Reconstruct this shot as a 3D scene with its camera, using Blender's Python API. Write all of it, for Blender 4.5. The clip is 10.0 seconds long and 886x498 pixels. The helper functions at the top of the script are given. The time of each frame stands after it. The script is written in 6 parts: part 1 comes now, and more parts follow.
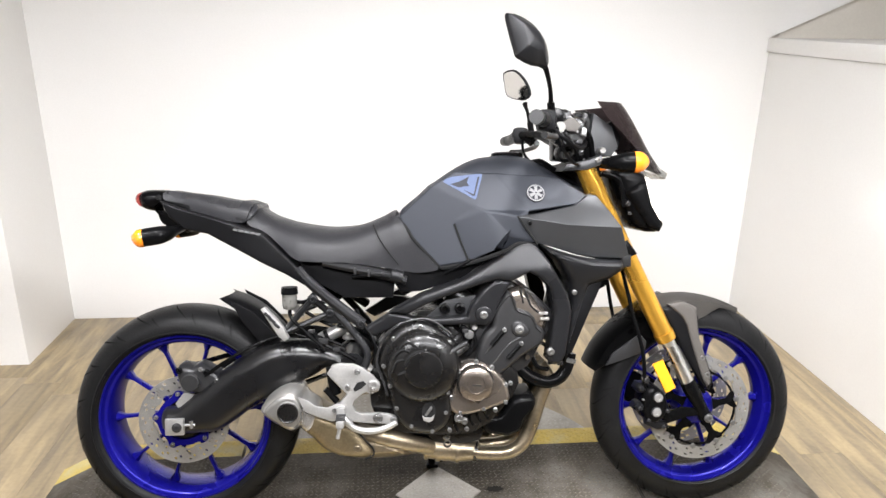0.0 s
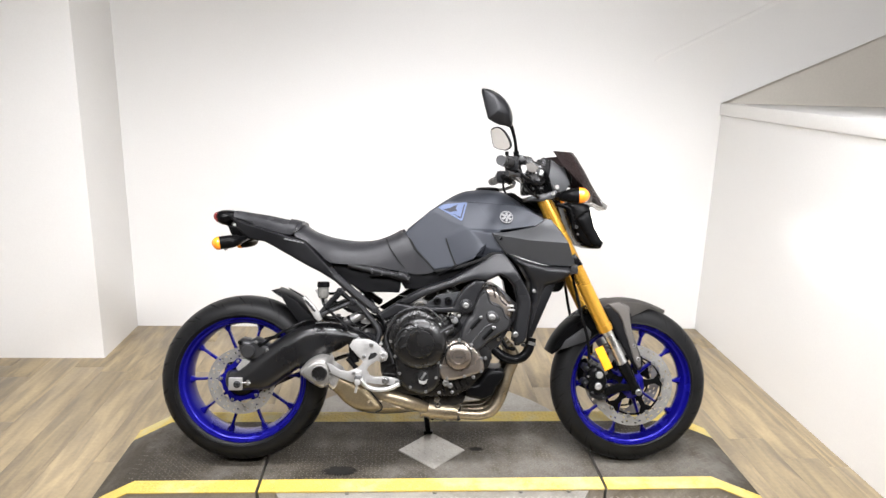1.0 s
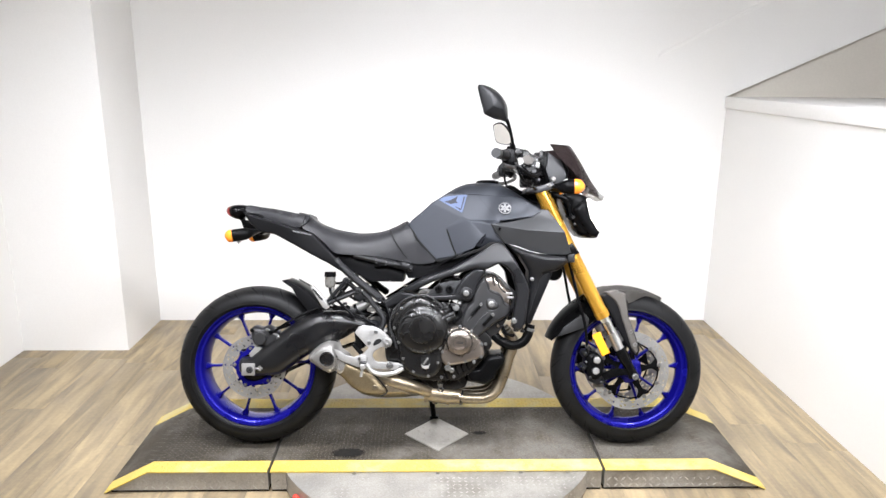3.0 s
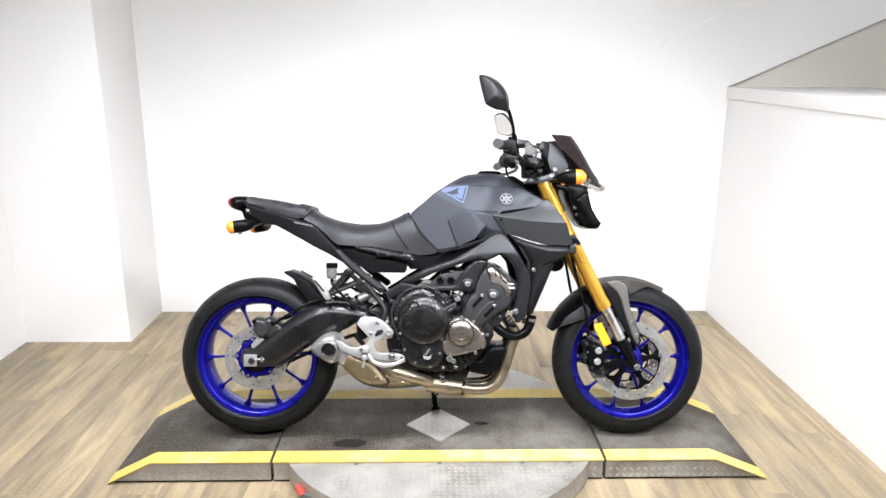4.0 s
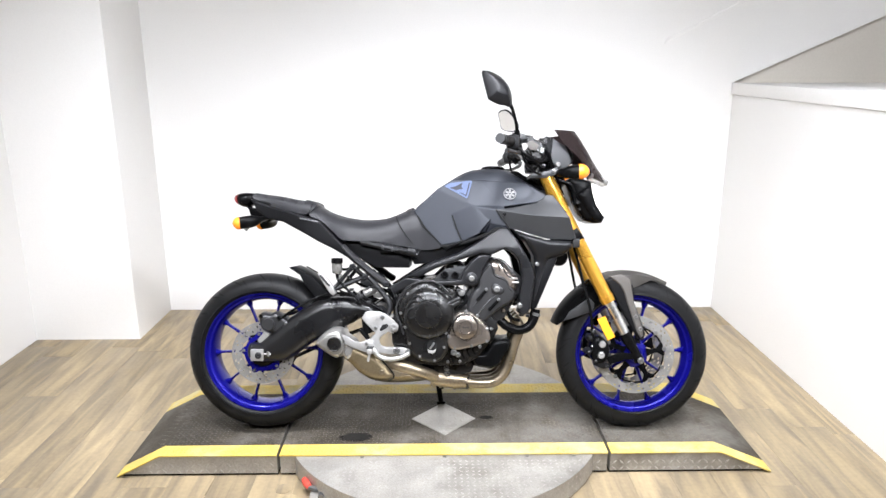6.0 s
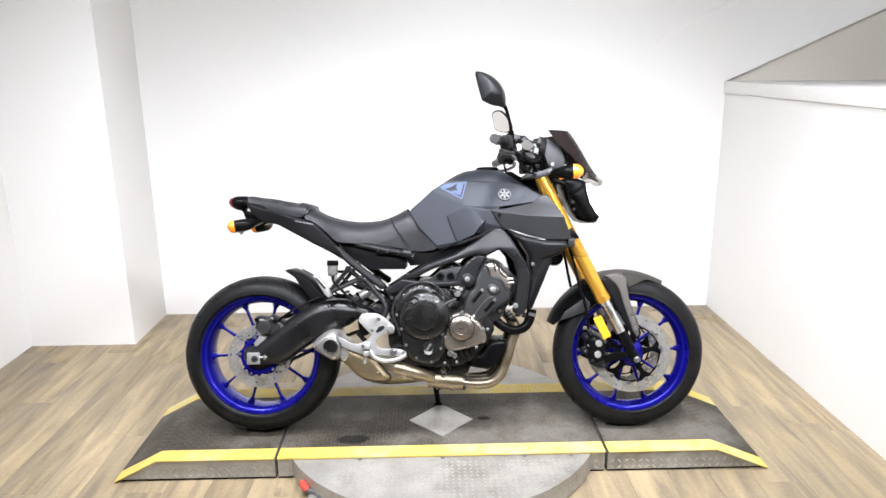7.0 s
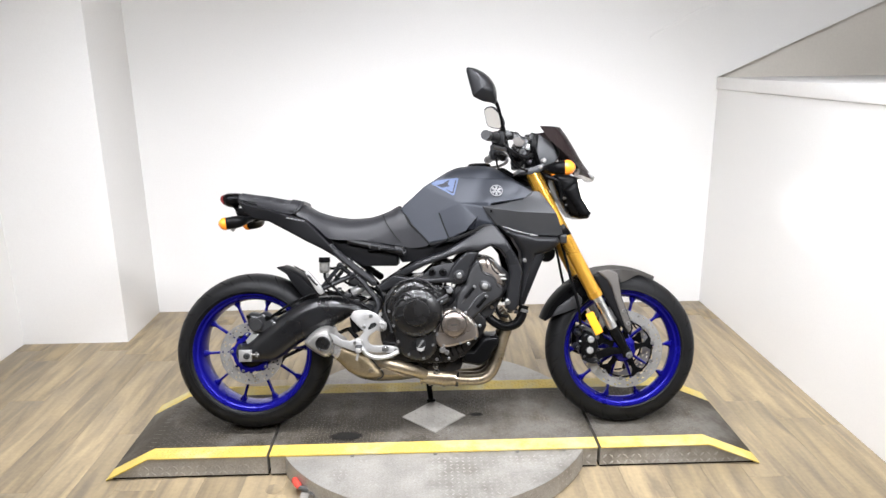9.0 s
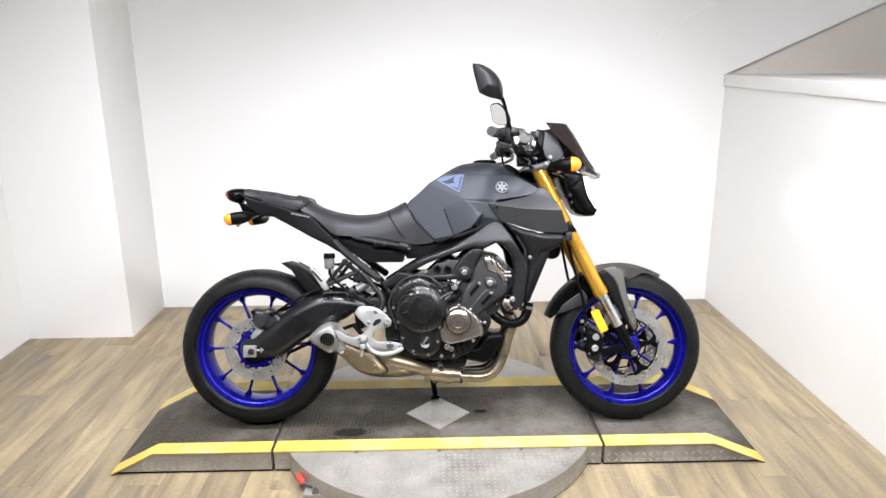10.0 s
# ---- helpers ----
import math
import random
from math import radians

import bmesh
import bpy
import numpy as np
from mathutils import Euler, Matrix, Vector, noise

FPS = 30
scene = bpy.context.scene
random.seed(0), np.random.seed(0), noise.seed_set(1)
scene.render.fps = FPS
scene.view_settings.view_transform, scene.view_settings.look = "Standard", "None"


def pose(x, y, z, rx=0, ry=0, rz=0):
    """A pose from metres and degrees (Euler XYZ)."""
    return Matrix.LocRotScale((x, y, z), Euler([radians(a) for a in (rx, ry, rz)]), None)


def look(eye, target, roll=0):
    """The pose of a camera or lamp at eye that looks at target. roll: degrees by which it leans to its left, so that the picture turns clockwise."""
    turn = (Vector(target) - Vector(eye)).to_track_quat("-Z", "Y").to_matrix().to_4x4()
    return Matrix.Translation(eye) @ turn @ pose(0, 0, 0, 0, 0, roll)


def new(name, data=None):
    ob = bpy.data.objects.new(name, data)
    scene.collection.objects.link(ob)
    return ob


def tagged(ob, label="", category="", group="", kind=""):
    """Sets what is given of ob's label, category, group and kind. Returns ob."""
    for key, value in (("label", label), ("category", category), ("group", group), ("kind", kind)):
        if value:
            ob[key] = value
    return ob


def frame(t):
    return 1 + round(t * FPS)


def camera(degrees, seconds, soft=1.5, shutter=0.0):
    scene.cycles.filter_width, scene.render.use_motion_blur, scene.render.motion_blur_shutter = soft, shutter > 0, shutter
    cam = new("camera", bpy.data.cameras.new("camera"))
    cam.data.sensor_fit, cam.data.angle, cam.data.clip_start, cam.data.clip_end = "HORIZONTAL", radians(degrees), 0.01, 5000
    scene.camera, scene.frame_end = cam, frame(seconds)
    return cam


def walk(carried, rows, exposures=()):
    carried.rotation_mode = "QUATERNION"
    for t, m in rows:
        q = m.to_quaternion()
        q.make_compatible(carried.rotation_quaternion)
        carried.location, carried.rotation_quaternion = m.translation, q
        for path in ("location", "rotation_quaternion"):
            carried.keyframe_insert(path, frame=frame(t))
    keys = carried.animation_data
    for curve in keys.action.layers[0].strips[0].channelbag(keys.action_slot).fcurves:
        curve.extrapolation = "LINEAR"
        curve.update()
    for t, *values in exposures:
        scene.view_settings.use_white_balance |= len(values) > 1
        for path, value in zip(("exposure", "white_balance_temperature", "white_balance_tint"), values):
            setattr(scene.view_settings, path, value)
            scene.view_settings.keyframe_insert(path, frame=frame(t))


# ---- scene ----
cam = camera(64.8, 10.0)

PATH = [
    (0, (-0.186, -1.749, 1.437), (-0.007, 0.137, 0.798), 0.9),
    (0.5, (-0.085, -2.136, 1.501), (0.098, -0.251, 0.859), 2.1),
    (1, (-0.153, -2.407, 1.499), (-0.031, -0.475, 0.999), 1.6),
    (1.5, (-0.146, -2.535, 1.51), (-0.026, -0.613, 0.969), 0.2),
    (2, (-0.115, -2.525, 1.512), (-0.054, -0.589, 1.015), 1.4),
    (2.5, (-0.073, -2.522, 1.492), (-0.019, -0.585, 0.997), 0.7),
    (4, (-0.075, -2.521, 1.487), (-0.026, -0.591, 0.965), 0.4),
    (4.5, (-0.063, -2.524, 1.475), (-0.024, -0.596, 0.942), 0.2),
    (5, (-0.061, -2.534, 1.467), (-0.024, -0.604, 0.944), -0.0),
    (5.5, (-0.06, -2.544, 1.47), (-0.037, -0.614, 0.95), 0.2),
    (7, (-0.061, -2.549, 1.468), (-0.022, -0.617, 0.954), -0.6),
    (7.5, (-0.052, -2.552, 1.474), (-0.009, -0.619, 0.963), -0.5),
    (8, (-0.053, -2.56, 1.462), (-0.012, -0.623, 0.966), -0.4),
    (8.5, (-0.056, -2.558, 1.47), (-0.018, -0.621, 0.975), -0.6),
    (9, (-0.047, -2.548, 1.466), (0.004, -0.618, 0.943), -0.7),
    (9.5, (-0.051, -2.549, 1.461), (-0.005, -0.62, 0.933), -0.3),
    (10, (-0.049, -2.542, 1.464), (-0.011, -0.614, 0.932), -0.5),
]
walk(cam, [(t, look(eye, target, roll)) for t, eye, target, roll in PATH],
     [(0.0, -0.18, 6750, 10), (0.5, -0.22, 6700, 10), (1.0, -0.20, 6700, 10), (2.5, -0.13, 6580, 10), (4.0, 0.0, 6420, 10), (5.5, 0.0, 6400, 10), (7.0, -0.06, 6420, 10), (8.5, -0.20, 6480, 10), (10.0, -0.19, 6480, 10)])

# ---- light ----
world = bpy.data.worlds.new("world")
world.use_nodes = True
world.node_tree.nodes["Background"].inputs[0].default_value = (1.0, 0.95, 0.9, 1)
world.node_tree.nodes["Background"].inputs[1].default_value = 0.15
scene.world = world


def area(name, where, target, sx, sy, watts, colour, spread=180):
    data = bpy.data.lights.new(name, "AREA")
    data.shape, data.size, data.size_y, data.energy, data.color = "RECTANGLE", sx, sy, watts, colour
    data.spread = radians(spread)
    ob = new(name, data)
    ob.matrix_world = look(where, target)
    return ob


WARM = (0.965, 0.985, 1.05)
# Lamps are assumed, out of view; the last is added to brighten the ledge.
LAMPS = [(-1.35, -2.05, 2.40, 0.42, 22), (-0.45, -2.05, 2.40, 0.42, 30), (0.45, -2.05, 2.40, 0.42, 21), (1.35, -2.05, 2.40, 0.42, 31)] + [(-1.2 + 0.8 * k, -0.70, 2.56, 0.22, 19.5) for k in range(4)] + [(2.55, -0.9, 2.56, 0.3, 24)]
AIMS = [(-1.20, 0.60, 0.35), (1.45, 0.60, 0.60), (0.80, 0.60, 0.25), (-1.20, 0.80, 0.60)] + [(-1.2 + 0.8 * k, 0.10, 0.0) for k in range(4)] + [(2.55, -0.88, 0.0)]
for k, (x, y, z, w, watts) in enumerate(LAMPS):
    area("unseen_lamp_light", (x, y, z), AIMS[k], w, w, watts, WARM, (88, 104, 180)[k // 4])

# ---- materials ----


def material(name, colour, rough=0.5, metal=0.0, spread=0.12, scale=6.0, fine=90.0, bump=0.0, coat=0.0, rough_spread=0.1, by_object=0.0, gloss=0.5):
    """A surface with variation at two scales: broad stains and fine grain."""
    m = bpy.data.materials.new(name)
    m.use_nodes = True
    n, l = m.node_tree.nodes, m.node_tree.links
    b = n["Principled BSDF"]
    co = n.new("ShaderNodeTexCoord")
    big, small = n.new("ShaderNodeTexNoise"), n.new("ShaderNodeTexNoise")
    big.inputs["Scale"].default_value, small.inputs["Scale"].default_value = scale, fine
    big.inputs["Detail"].default_value, small.inputs["Detail"].default_value = 5, 3
    add = n.new("ShaderNodeMath")
    add.operation = "ADD"
    l.new(co.outputs["Object"], big.inputs["Vector"])
    l.new(co.outputs["Object"], small.inputs["Vector"])
    l.new(big.outputs["Fac"], add.inputs[0])
    l.new(small.outputs["Fac"], add.inputs[1])
    ramp = n.new("ShaderNodeMapRange")
    ramp.inputs["From Min"].default_value, ramp.inputs["From Max"].default_value = 0.6, 1.4
    ramp.inputs["To Min"].default_value, ramp.inputs["To Max"].default_value = 1 - spread, 1 + spread
    l.new(add.outputs[0], ramp.inputs["Value"])
    mul = n.new("ShaderNodeVectorMath")
    mul.operation = "SCALE"
    mul.inputs[0].default_value = colour
    value = ramp.outputs[0]
    if by_object:
        info, r2, m2 = n.new("ShaderNodeObjectInfo"), n.new("ShaderNodeMapRange"), n.new("ShaderNodeMath")
        r2.inputs["To Min"].default_value, r2.inputs["To Max"].default_value = 1 - by_object, 1 + by_object
        m2.operation = "MULTIPLY"
        l.new(info.outputs["Random"], r2.inputs["Value"])
        l.new(value, m2.inputs[0])
        l.new(r2.outputs[0], m2.inputs[1])
        value = m2.outputs[0]
    l.new(value, mul.inputs["Scale"])
    l.new(mul.outputs[0], b.inputs["Base Color"])
    rr = n.new("ShaderNodeMapRange")
    rr.inputs["From Min"].default_value, rr.inputs["From Max"].default_value = 0.3, 0.7
    rr.inputs["To Min"].default_value, rr.inputs["To Max"].default_value = max(rough - rough_spread, 0.03), min(rough + rough_spread, 1)
    l.new(big.outputs["Fac"], rr.inputs["Value"])
    l.new(rr.outputs[0], b.inputs["Roughness"])
    b.inputs["Metallic"].default_value = metal
    b.inputs["Specular IOR Level"].default_value = gloss
    b.inputs["Coat Weight"].default_value = coat
    b.inputs["Coat Roughness"].default_value = 0.1
    if bump:
        bu = n.new("ShaderNodeBump")
        bu.inputs["Strength"].default_value, bu.inputs["Distance"].default_value = bump, 0.002
        l.new(small.outputs["Fac"], bu.inputs["Height"])
        l.new(bu.outputs[0], b.inputs["Normal"])
    return m


def glow(name, colour, strength):
    m = bpy.data.materials.new(name)
    m.use_nodes = True
    b = m.node_tree.nodes["Principled BSDF"]
    b.inputs["Base Color"].default_value = (*colour, 1)
    b.inputs["Emission Color"].default_value = (*colour, 1)
    b.inputs["Emission Strength"].default_value = strength
    return m


WALL = material("white_wall_paint", (0.80, 0.79, 0.77), 0.5, spread=0.03, scale=1.3, fine=140, bump=0.05)
# The ceiling is out of view; its dark tone cuts bounced light.
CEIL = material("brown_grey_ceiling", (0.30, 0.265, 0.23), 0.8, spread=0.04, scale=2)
# Grey stands in for the recess shade; on unseen walls it cuts bounced light.
GREYWALL = material("shade_grey_wall", (0.62, 0.585, 0.525), 0.7, spread=0.05, scale=2)
TRIM = material("white_gloss_trim", (0.82, 0.81, 0.79), 0.6, spread=0.03)
DECK = material("worn_grey_deck_paint", (0.045, 0.038, 0.0285), 0.5, 0.1, spread=0.7, scale=3.5, fine=120, bump=0.3, gloss=0.12)


def worn(m, pale, low, high, scale):
    """Broad pale scuffs over a paint, with torn edges."""
    n, l = m.node_tree.nodes, m.node_tree.links
    b = n["Principled BSDF"]
    was = b.inputs["Base Color"].links[0].from_socket
    co, noise_a, noise_b = n.new("ShaderNodeTexCoord"), n.new("ShaderNodeTexNoise"), n.new("ShaderNodeTexNoise")
    noise_a.inputs["Scale"].default_value, noise_a.inputs["Detail"].default_value, noise_a.inputs["Roughness"].default_value = scale, 8, 0.7
    noise_b.inputs["Scale"].default_value, noise_b.inputs["Detail"].default_value = scale * 0.35, 2
    l.new(co.outputs["Object"], noise_a.inputs["Vector"])
    l.new(co.outputs["Object"], noise_b.inputs["Vector"])
    mul, ramp, mix = n.new("ShaderNodeMath"), n.new("ShaderNodeMapRange"), n.new("ShaderNodeMix")
    mul.operation = "MULTIPLY"
    l.new(noise_a.outputs["Fac"], mul.inputs[0])
    l.new(noise_b.outputs["Fac"], mul.inputs[1])
    ramp.inputs["From Min"].default_value, ramp.inputs["From Max"].default_value = low, high
    l.new(mul.outputs[0], ramp.inputs["Value"])
    mix.data_type = "RGBA"
    l.new(ramp.outputs[0], mix.inputs[0])
    l.new(was, mix.inputs[6])
    mix.inputs[7].default_value = (*pale, 1)
    l.new(mix.outputs[2], b.inputs["Base Color"])


worn(DECK, (0.130, 0.121, 0.108), 0.21, 0.40, 9)
STEEL = material("tread_plate_steel", (0.36, 0.343, 0.312), 0.42, 0.45, spread=0.25, scale=9, fine=160, bump=0.15)
worn(STEEL, (0.20, 0.185, 0.16), 0.24, 0.42, 7)
YELLOW = material("yellow_safety_paint", (0.53, 0.39, 0.082), 0.5, spread=0.26, scale=10, fine=150, bump=0.15)
worn(YELLOW, (0.46, 0.40, 0.20), 0.22, 0.38, 16)
DECKTOP = material("worn_tread_tops", (0.076, 0.066, 0.051), 0.42, 0.2, spread=0.8, scale=3.5, fine=60, gloss=0.3)
STEELTOP = material("polished_tread_tops", (0.375, 0.358, 0.327), 0.44, 0.45, spread=0.3, scale=9, fine=60)
GAP = material("black_joint", (0.012, 0.012, 0.012), 0.8, gloss=0.1)
STAIN = material("dark_oil_stain", (0.011, 0.0100, 0.0088), 0.7, spread=0.5, scale=30, gloss=0.1)
RED = material("red_lever_grip", (0.55, 0.06, 0.04), 0.45)
RUBBER = material("tyre_rubber", (0.0066, 0.0066, 0.0068), 0.42, spread=0.5, scale=14, fine=200, bump=0.3, gloss=0.125)
GROOVE = material("tread_groove_black", (0.006, 0.006, 0.006), 0.9, gloss=0.1)
BLUE = material("blue_wheel_paint", (0.006, 0.005, 0.20), 0.28, 0.55, spread=0.15, coat=0.12, gloss=0.35)
TANK = material("dark_metallic_grey_paint", (0.0265, 0.029, 0.0355), 0.43, 0.2, spread=0.06, fine=900, gloss=0.22)
POD = material("graphite_satin_paint", (0.036, 0.037, 0.039), 0.42, 0.3, spread=0.08, fine=600, gloss=0.36)
FRAME = material("satin_black_cast_frame", (0.0112, 0.0114, 0.0125), 0.33, 0.25, spread=0.15, fine=260, bump=0.12, gloss=0.28)
ARMPAINT = material("satin_black_swingarm_paint", (0.0045, 0.0045, 0.005), 0.30, spread=0.25, scale=7, fine=240, bump=0.05, gloss=0.4)
BLACK = material("satin_black_plastic", (0.0028, 0.0028, 0.003), 0.28, spread=0.2, fine=220, bump=0.08, gloss=0.07)
MATT = material("matt_black_plastic", (0.0045, 0.0045, 0.005), 0.42, spread=0.2, fine=260, bump=0.15, gloss=0.11)
GREYPLASTIC = material("grey_textured_plastic", (0.074, 0.068, 0.062), 0.5, spread=0.12, fine=300, bump=0.15, gloss=0.25)
VINYL = material("black_seat_vinyl", (0.0180, 0.0180, 0.0198), 0.42, spread=0.2, scale=10, fine=350, bump=0.3, gloss=0.2)
ENGINE = material("black_engine_paint", (0.0050, 0.0048, 0.0048), 0.28, 0.0, spread=0.15, scale=18, fine=500, bump=0.02, gloss=0.4)
CAST = material("grey_cast_cover", (0.027, 0.027, 0.028), 0.34, 0.4, spread=0.15, fine=260, bump=0.1, gloss=0.45)
BRONZE = material("bronze_cover_paint", (0.27, 0.235, 0.205), 0.27, 0.9, spread=0.12, fine=200, bump=0.04)
ALLOY = material("silver_alloy", (0.40, 0.395, 0.385), 0.36, 0.65, spread=0.14, scale=16, fine=200, bump=0.06)
CHROME = material("polished_steel", (0.66, 0.66, 0.65), 0.3, 1.0, spread=0.06, scale=12)
EXHAUST = material("heat_tinted_steel", (0.27, 0.225, 0.16), 0.36, 0.9, spread=0.28, scale=9, fine=120)
SHIELD = material("bronze_heat_shield", (0.185, 0.145, 0.085), 0.40, 0.65, spread=0.3, scale=8, fine=160)
BRUSHED = material("brushed_titanium", (0.42, 0.41, 0.39), 0.32, 0.75, spread=0.14, scale=9, fine=260)
# Mid grey for small fittings and for the shade painted in the muffler mouth.
MIDMETAL = material("mid_grey_metal", (0.20, 0.195, 0.185), 0.36, 0.6, spread=0.15, scale=14, fine=260)
GOLD = material("gold_anodised_fork", (0.68, 0.37, 0.055), 0.30, 0.85, spread=0.08, fine=300)
DISC = material("drilled_brake_steel", (0.35, 0.345, 0.33), 0.36, 0.75, spread=0.12, scale=30, fine=300)
BOLT = material("zinc_bolt", (0.22, 0.22, 0.217), 0.32, 0.8, spread=0.12)
ORANGE = material("orange_lens", (0.85, 0.24, 0.015), 0.18, spread=0.08, coat=0.5)
AMBER = material("amber_reflector", (0.8, 0.34, 0.02), 0.2, spread=0.1, coat=0.5)
REDLENS = material("red_tail_lens", (0.25, 0.045, 0.04), 0.15, spread=0.1, coat=0.5)
SMOKE = material("smoked_screen", (0.030, 0.022, 0.022), 0.12, spread=0.1, coat=0.6)
STICKER = material("blue_grey_sticker", (0.055, 0.078, 0.148), 0.45, spread=0.1, gloss=0.3)
DARKSTICK = material("dark_sticker_mark", (0.012, 0.013, 0.019), 0.45, gloss=0.2)
BADGE = material("badge_silver", (0.24, 0.24, 0.24), 0.42, 0.5, spread=0.05, gloss=0.3)
WHITEMARK = material("pale_lettering", (0.12, 0.12, 0.122), 0.4)
MIRROR = material("mirror_glass", (0.85, 0.84, 0.82), 0.04, 1.0, spread=0.02, rough_spread=0.01)
CLEAR = material("milky_reservoir", (0.11, 0.108, 0.10), 0.3, spread=0.2, scale=40)
LAMPGLASS = glow("lit_headlight_glass", (1.0, 0.98, 0.95), 3.0)
TUBE = glow("ceiling_lamp_diffuser", (1.0, 0.96, 0.9), 2.0)


def plank_wood():
    m = material("oak_vinyl_plank", (0.302, 0.242, 0.154), 0.42, spread=0.16, scale=3, fine=60, by_object=0.17, bump=0.05)
    n, l = m.node_tree.nodes, m.node_tree.links
    b = n["Principled BSDF"]
    mul = b.inputs["Base Color"].links[0].from_node
    co, info = n.new("ShaderNodeTexCoord"), n.new("ShaderNodeObjectInfo")
    off, vec, stretch = n.new("ShaderNodeVectorMath"), n.new("ShaderNodeVectorMath"), n.new("ShaderNodeMapping")
    off.operation, vec.operation = "SCALE", "ADD"
    off.inputs[0].default_value = (17.0, 31.0, 5.0)
    l.new(info.outputs["Random"], off.inputs["Scale"])
    l.new(co.outputs["Object"], vec.inputs[0])
    l.new(off.outputs[0], vec.inputs[1])
    stretch.inputs["Scale"].default_value = (11.0, 1.1, 1.0)
    l.new(vec.outputs[0], stretch.inputs["Vector"])
    grain = n.new("ShaderNodeTexNoise")
    grain.inputs["Scale"].default_value, grain.inputs["Detail"].default_value, grain.inputs["Distortion"].default_value = 2.2, 7, 0.6
    l.new(stretch.outputs[0], grain.inputs["Vector"])
    ramp = n.new("ShaderNodeValToRGB")
    ramp.color_ramp.elements[0].position, ramp.color_ramp.elements[0].color = 0.32, (0.60, 0.60, 0.64, 1)
    ramp.color_ramp.elements[1].position, ramp.color_ramp.elements[1].color = 0.66, (1.14, 1.10, 1.02, 1)
    l.new(grain.outputs["Fac"], ramp.inputs["Fac"])
    mix = n.new("ShaderNodeVectorMath")
    mix.operation = "MULTIPLY"
    l.new(mul.outputs[0], mix.inputs[0])
    l.new(ramp.outputs[0], mix.inputs[1])
    l.new(mix.outputs[0], b.inputs["Base Color"])
    return m


WOOD = plank_wood()

# ---- shaping tools ----


def part(name, bm, mat, parent=None, label="", sharp=32):
    """Links a bmesh as one mesh object, shaded smooth but for its sharp edges."""
    bmesh.ops.recalc_face_normals(bm, faces=bm.faces)
    limit = radians(sharp)
    for f in bm.faces:
        f.smooth = True
    for e in bm.edges:
        e.smooth = len(e.link_faces) == 2 and e.calc_face_angle(0) < limit
    me = bpy.data.meshes.new(name)
    bm.to_mesh(me)
    bm.free()
    me.materials.append(mat)
    ob = new(name, me)
    ob.parent = parent
    if label:
        tagged(ob, label)
    return ob


def box(x0, x1, y0, y1, z0, z1, bevel=0.0, bm=None):
    bm = bm or bmesh.new()
    made = bmesh.ops.create_cube(bm, size=1)["verts"]
    for v in made:
        v.co = Vector((x0 + (v.co.x + 0.5) * (x1 - x0), y0 + (v.co.y + 0.5) * (y1 - y0), z0 + (v.co.z + 0.5) * (z1 - z0)))
    if bevel:
        edges = {e for v in made for e in v.link_edges}
        bmesh.ops.bevel(bm, geom=list(edges), offset=bevel, segments=2, affect="EDGES", profile=0.6)
    return bm


def flow(pts, n=5, closed=True):
    """A smooth line through the points (Catmull-Rom)."""
    p = [Vector(q) for q in pts]
    k, out = len(p), []
    for i in range(k if closed else k - 1):
        if closed:
            a, b, c, d = p[i - 1], p[i], p[(i + 1) % k], p[(i + 2) % k]
        else:
            a, b, c, d = p[max(i - 1, 0)], p[i], p[i + 1], p[min(i + 2, k - 1)]
        for j in range(n):
            t = j / n
            out.append(0.5 * (2 * b + (c - a) * t + (2 * a - 5 * b + 4 * c - d) * t * t + (3 * b - a - 3 * c + d) * t ** 3))
    if not closed:
        out.append(p[-1])
    return out


def plate(outline, y0, y1, bevel=0.004, smooth=0, bm=None, segments=2):
    """A side profile (x, z) given thickness from y0 to y1, with rounded rims."""
    bm = bm or bmesh.new()
    pts = flow(outline, smooth) if smooth else [Vector(p) for p in outline]
    vs = [bm.verts.new((p[0], y0, p[1])) for p in pts]
    face = bm.faces.new(vs)
    made = bmesh.ops.extrude_face_region(bm, geom=[face])
    top = [g for g in made["geom"] if isinstance(g, bmesh.types.BMVert)]
    for v in top:
        v.co.y = y1
    rims = [e for e in bm.edges if e.is_valid and (all(v in top for v in e.verts) or all(v in vs for v in e.verts))]
    if bevel:
        bmesh.ops.bevel(bm, geom=rims, offset=bevel, segments=segments, affect="EDGES", profile=0.6, clamp_overlap=True)
    bmesh.ops.triangulate(bm, faces=[f for f in bm.faces if len(f.verts) > 6])
    return bm


def tube(pts, r, n=10, steps=5, bm=None, closed_ends=True):
    """A round bar along a smooth line; r is one radius or one for each point."""
    bm = bm or bmesh.new()
    radii = list(r) if isinstance(r, (list, tuple)) else [r] * len(pts)
    path = flow(pts, steps, closed=False)
    rad = [v[0] for v in flow([(q, 0, 0) for q in radii], steps, closed=False)]
    rings, up = [], None
    for i, p in enumerate(path):
        d = (path[min(i + 1, len(path) - 1)] - path[max(i - 1, 0)]).normalized()
        if up is None:
            up = d.orthogonal().normalized()
        up = (up - d * up.dot(d)).normalized()
        side = d.cross(up)
        rings.append([bm.verts.new(p + rad[i] * (math.cos(2 * math.pi * j / n) * up + math.sin(2 * math.pi * j / n) * side)) for j in range(n)])
    for a, b in zip(rings, rings[1:]):
        for j in range(n):
            bm.faces.new((a[j], a[(j + 1) % n], b[(j + 1) % n], b[j]))
    if closed_ends:
        bm.faces.new(rings[0][::-1])
        bm.faces.new(rings[-1])
    return bm


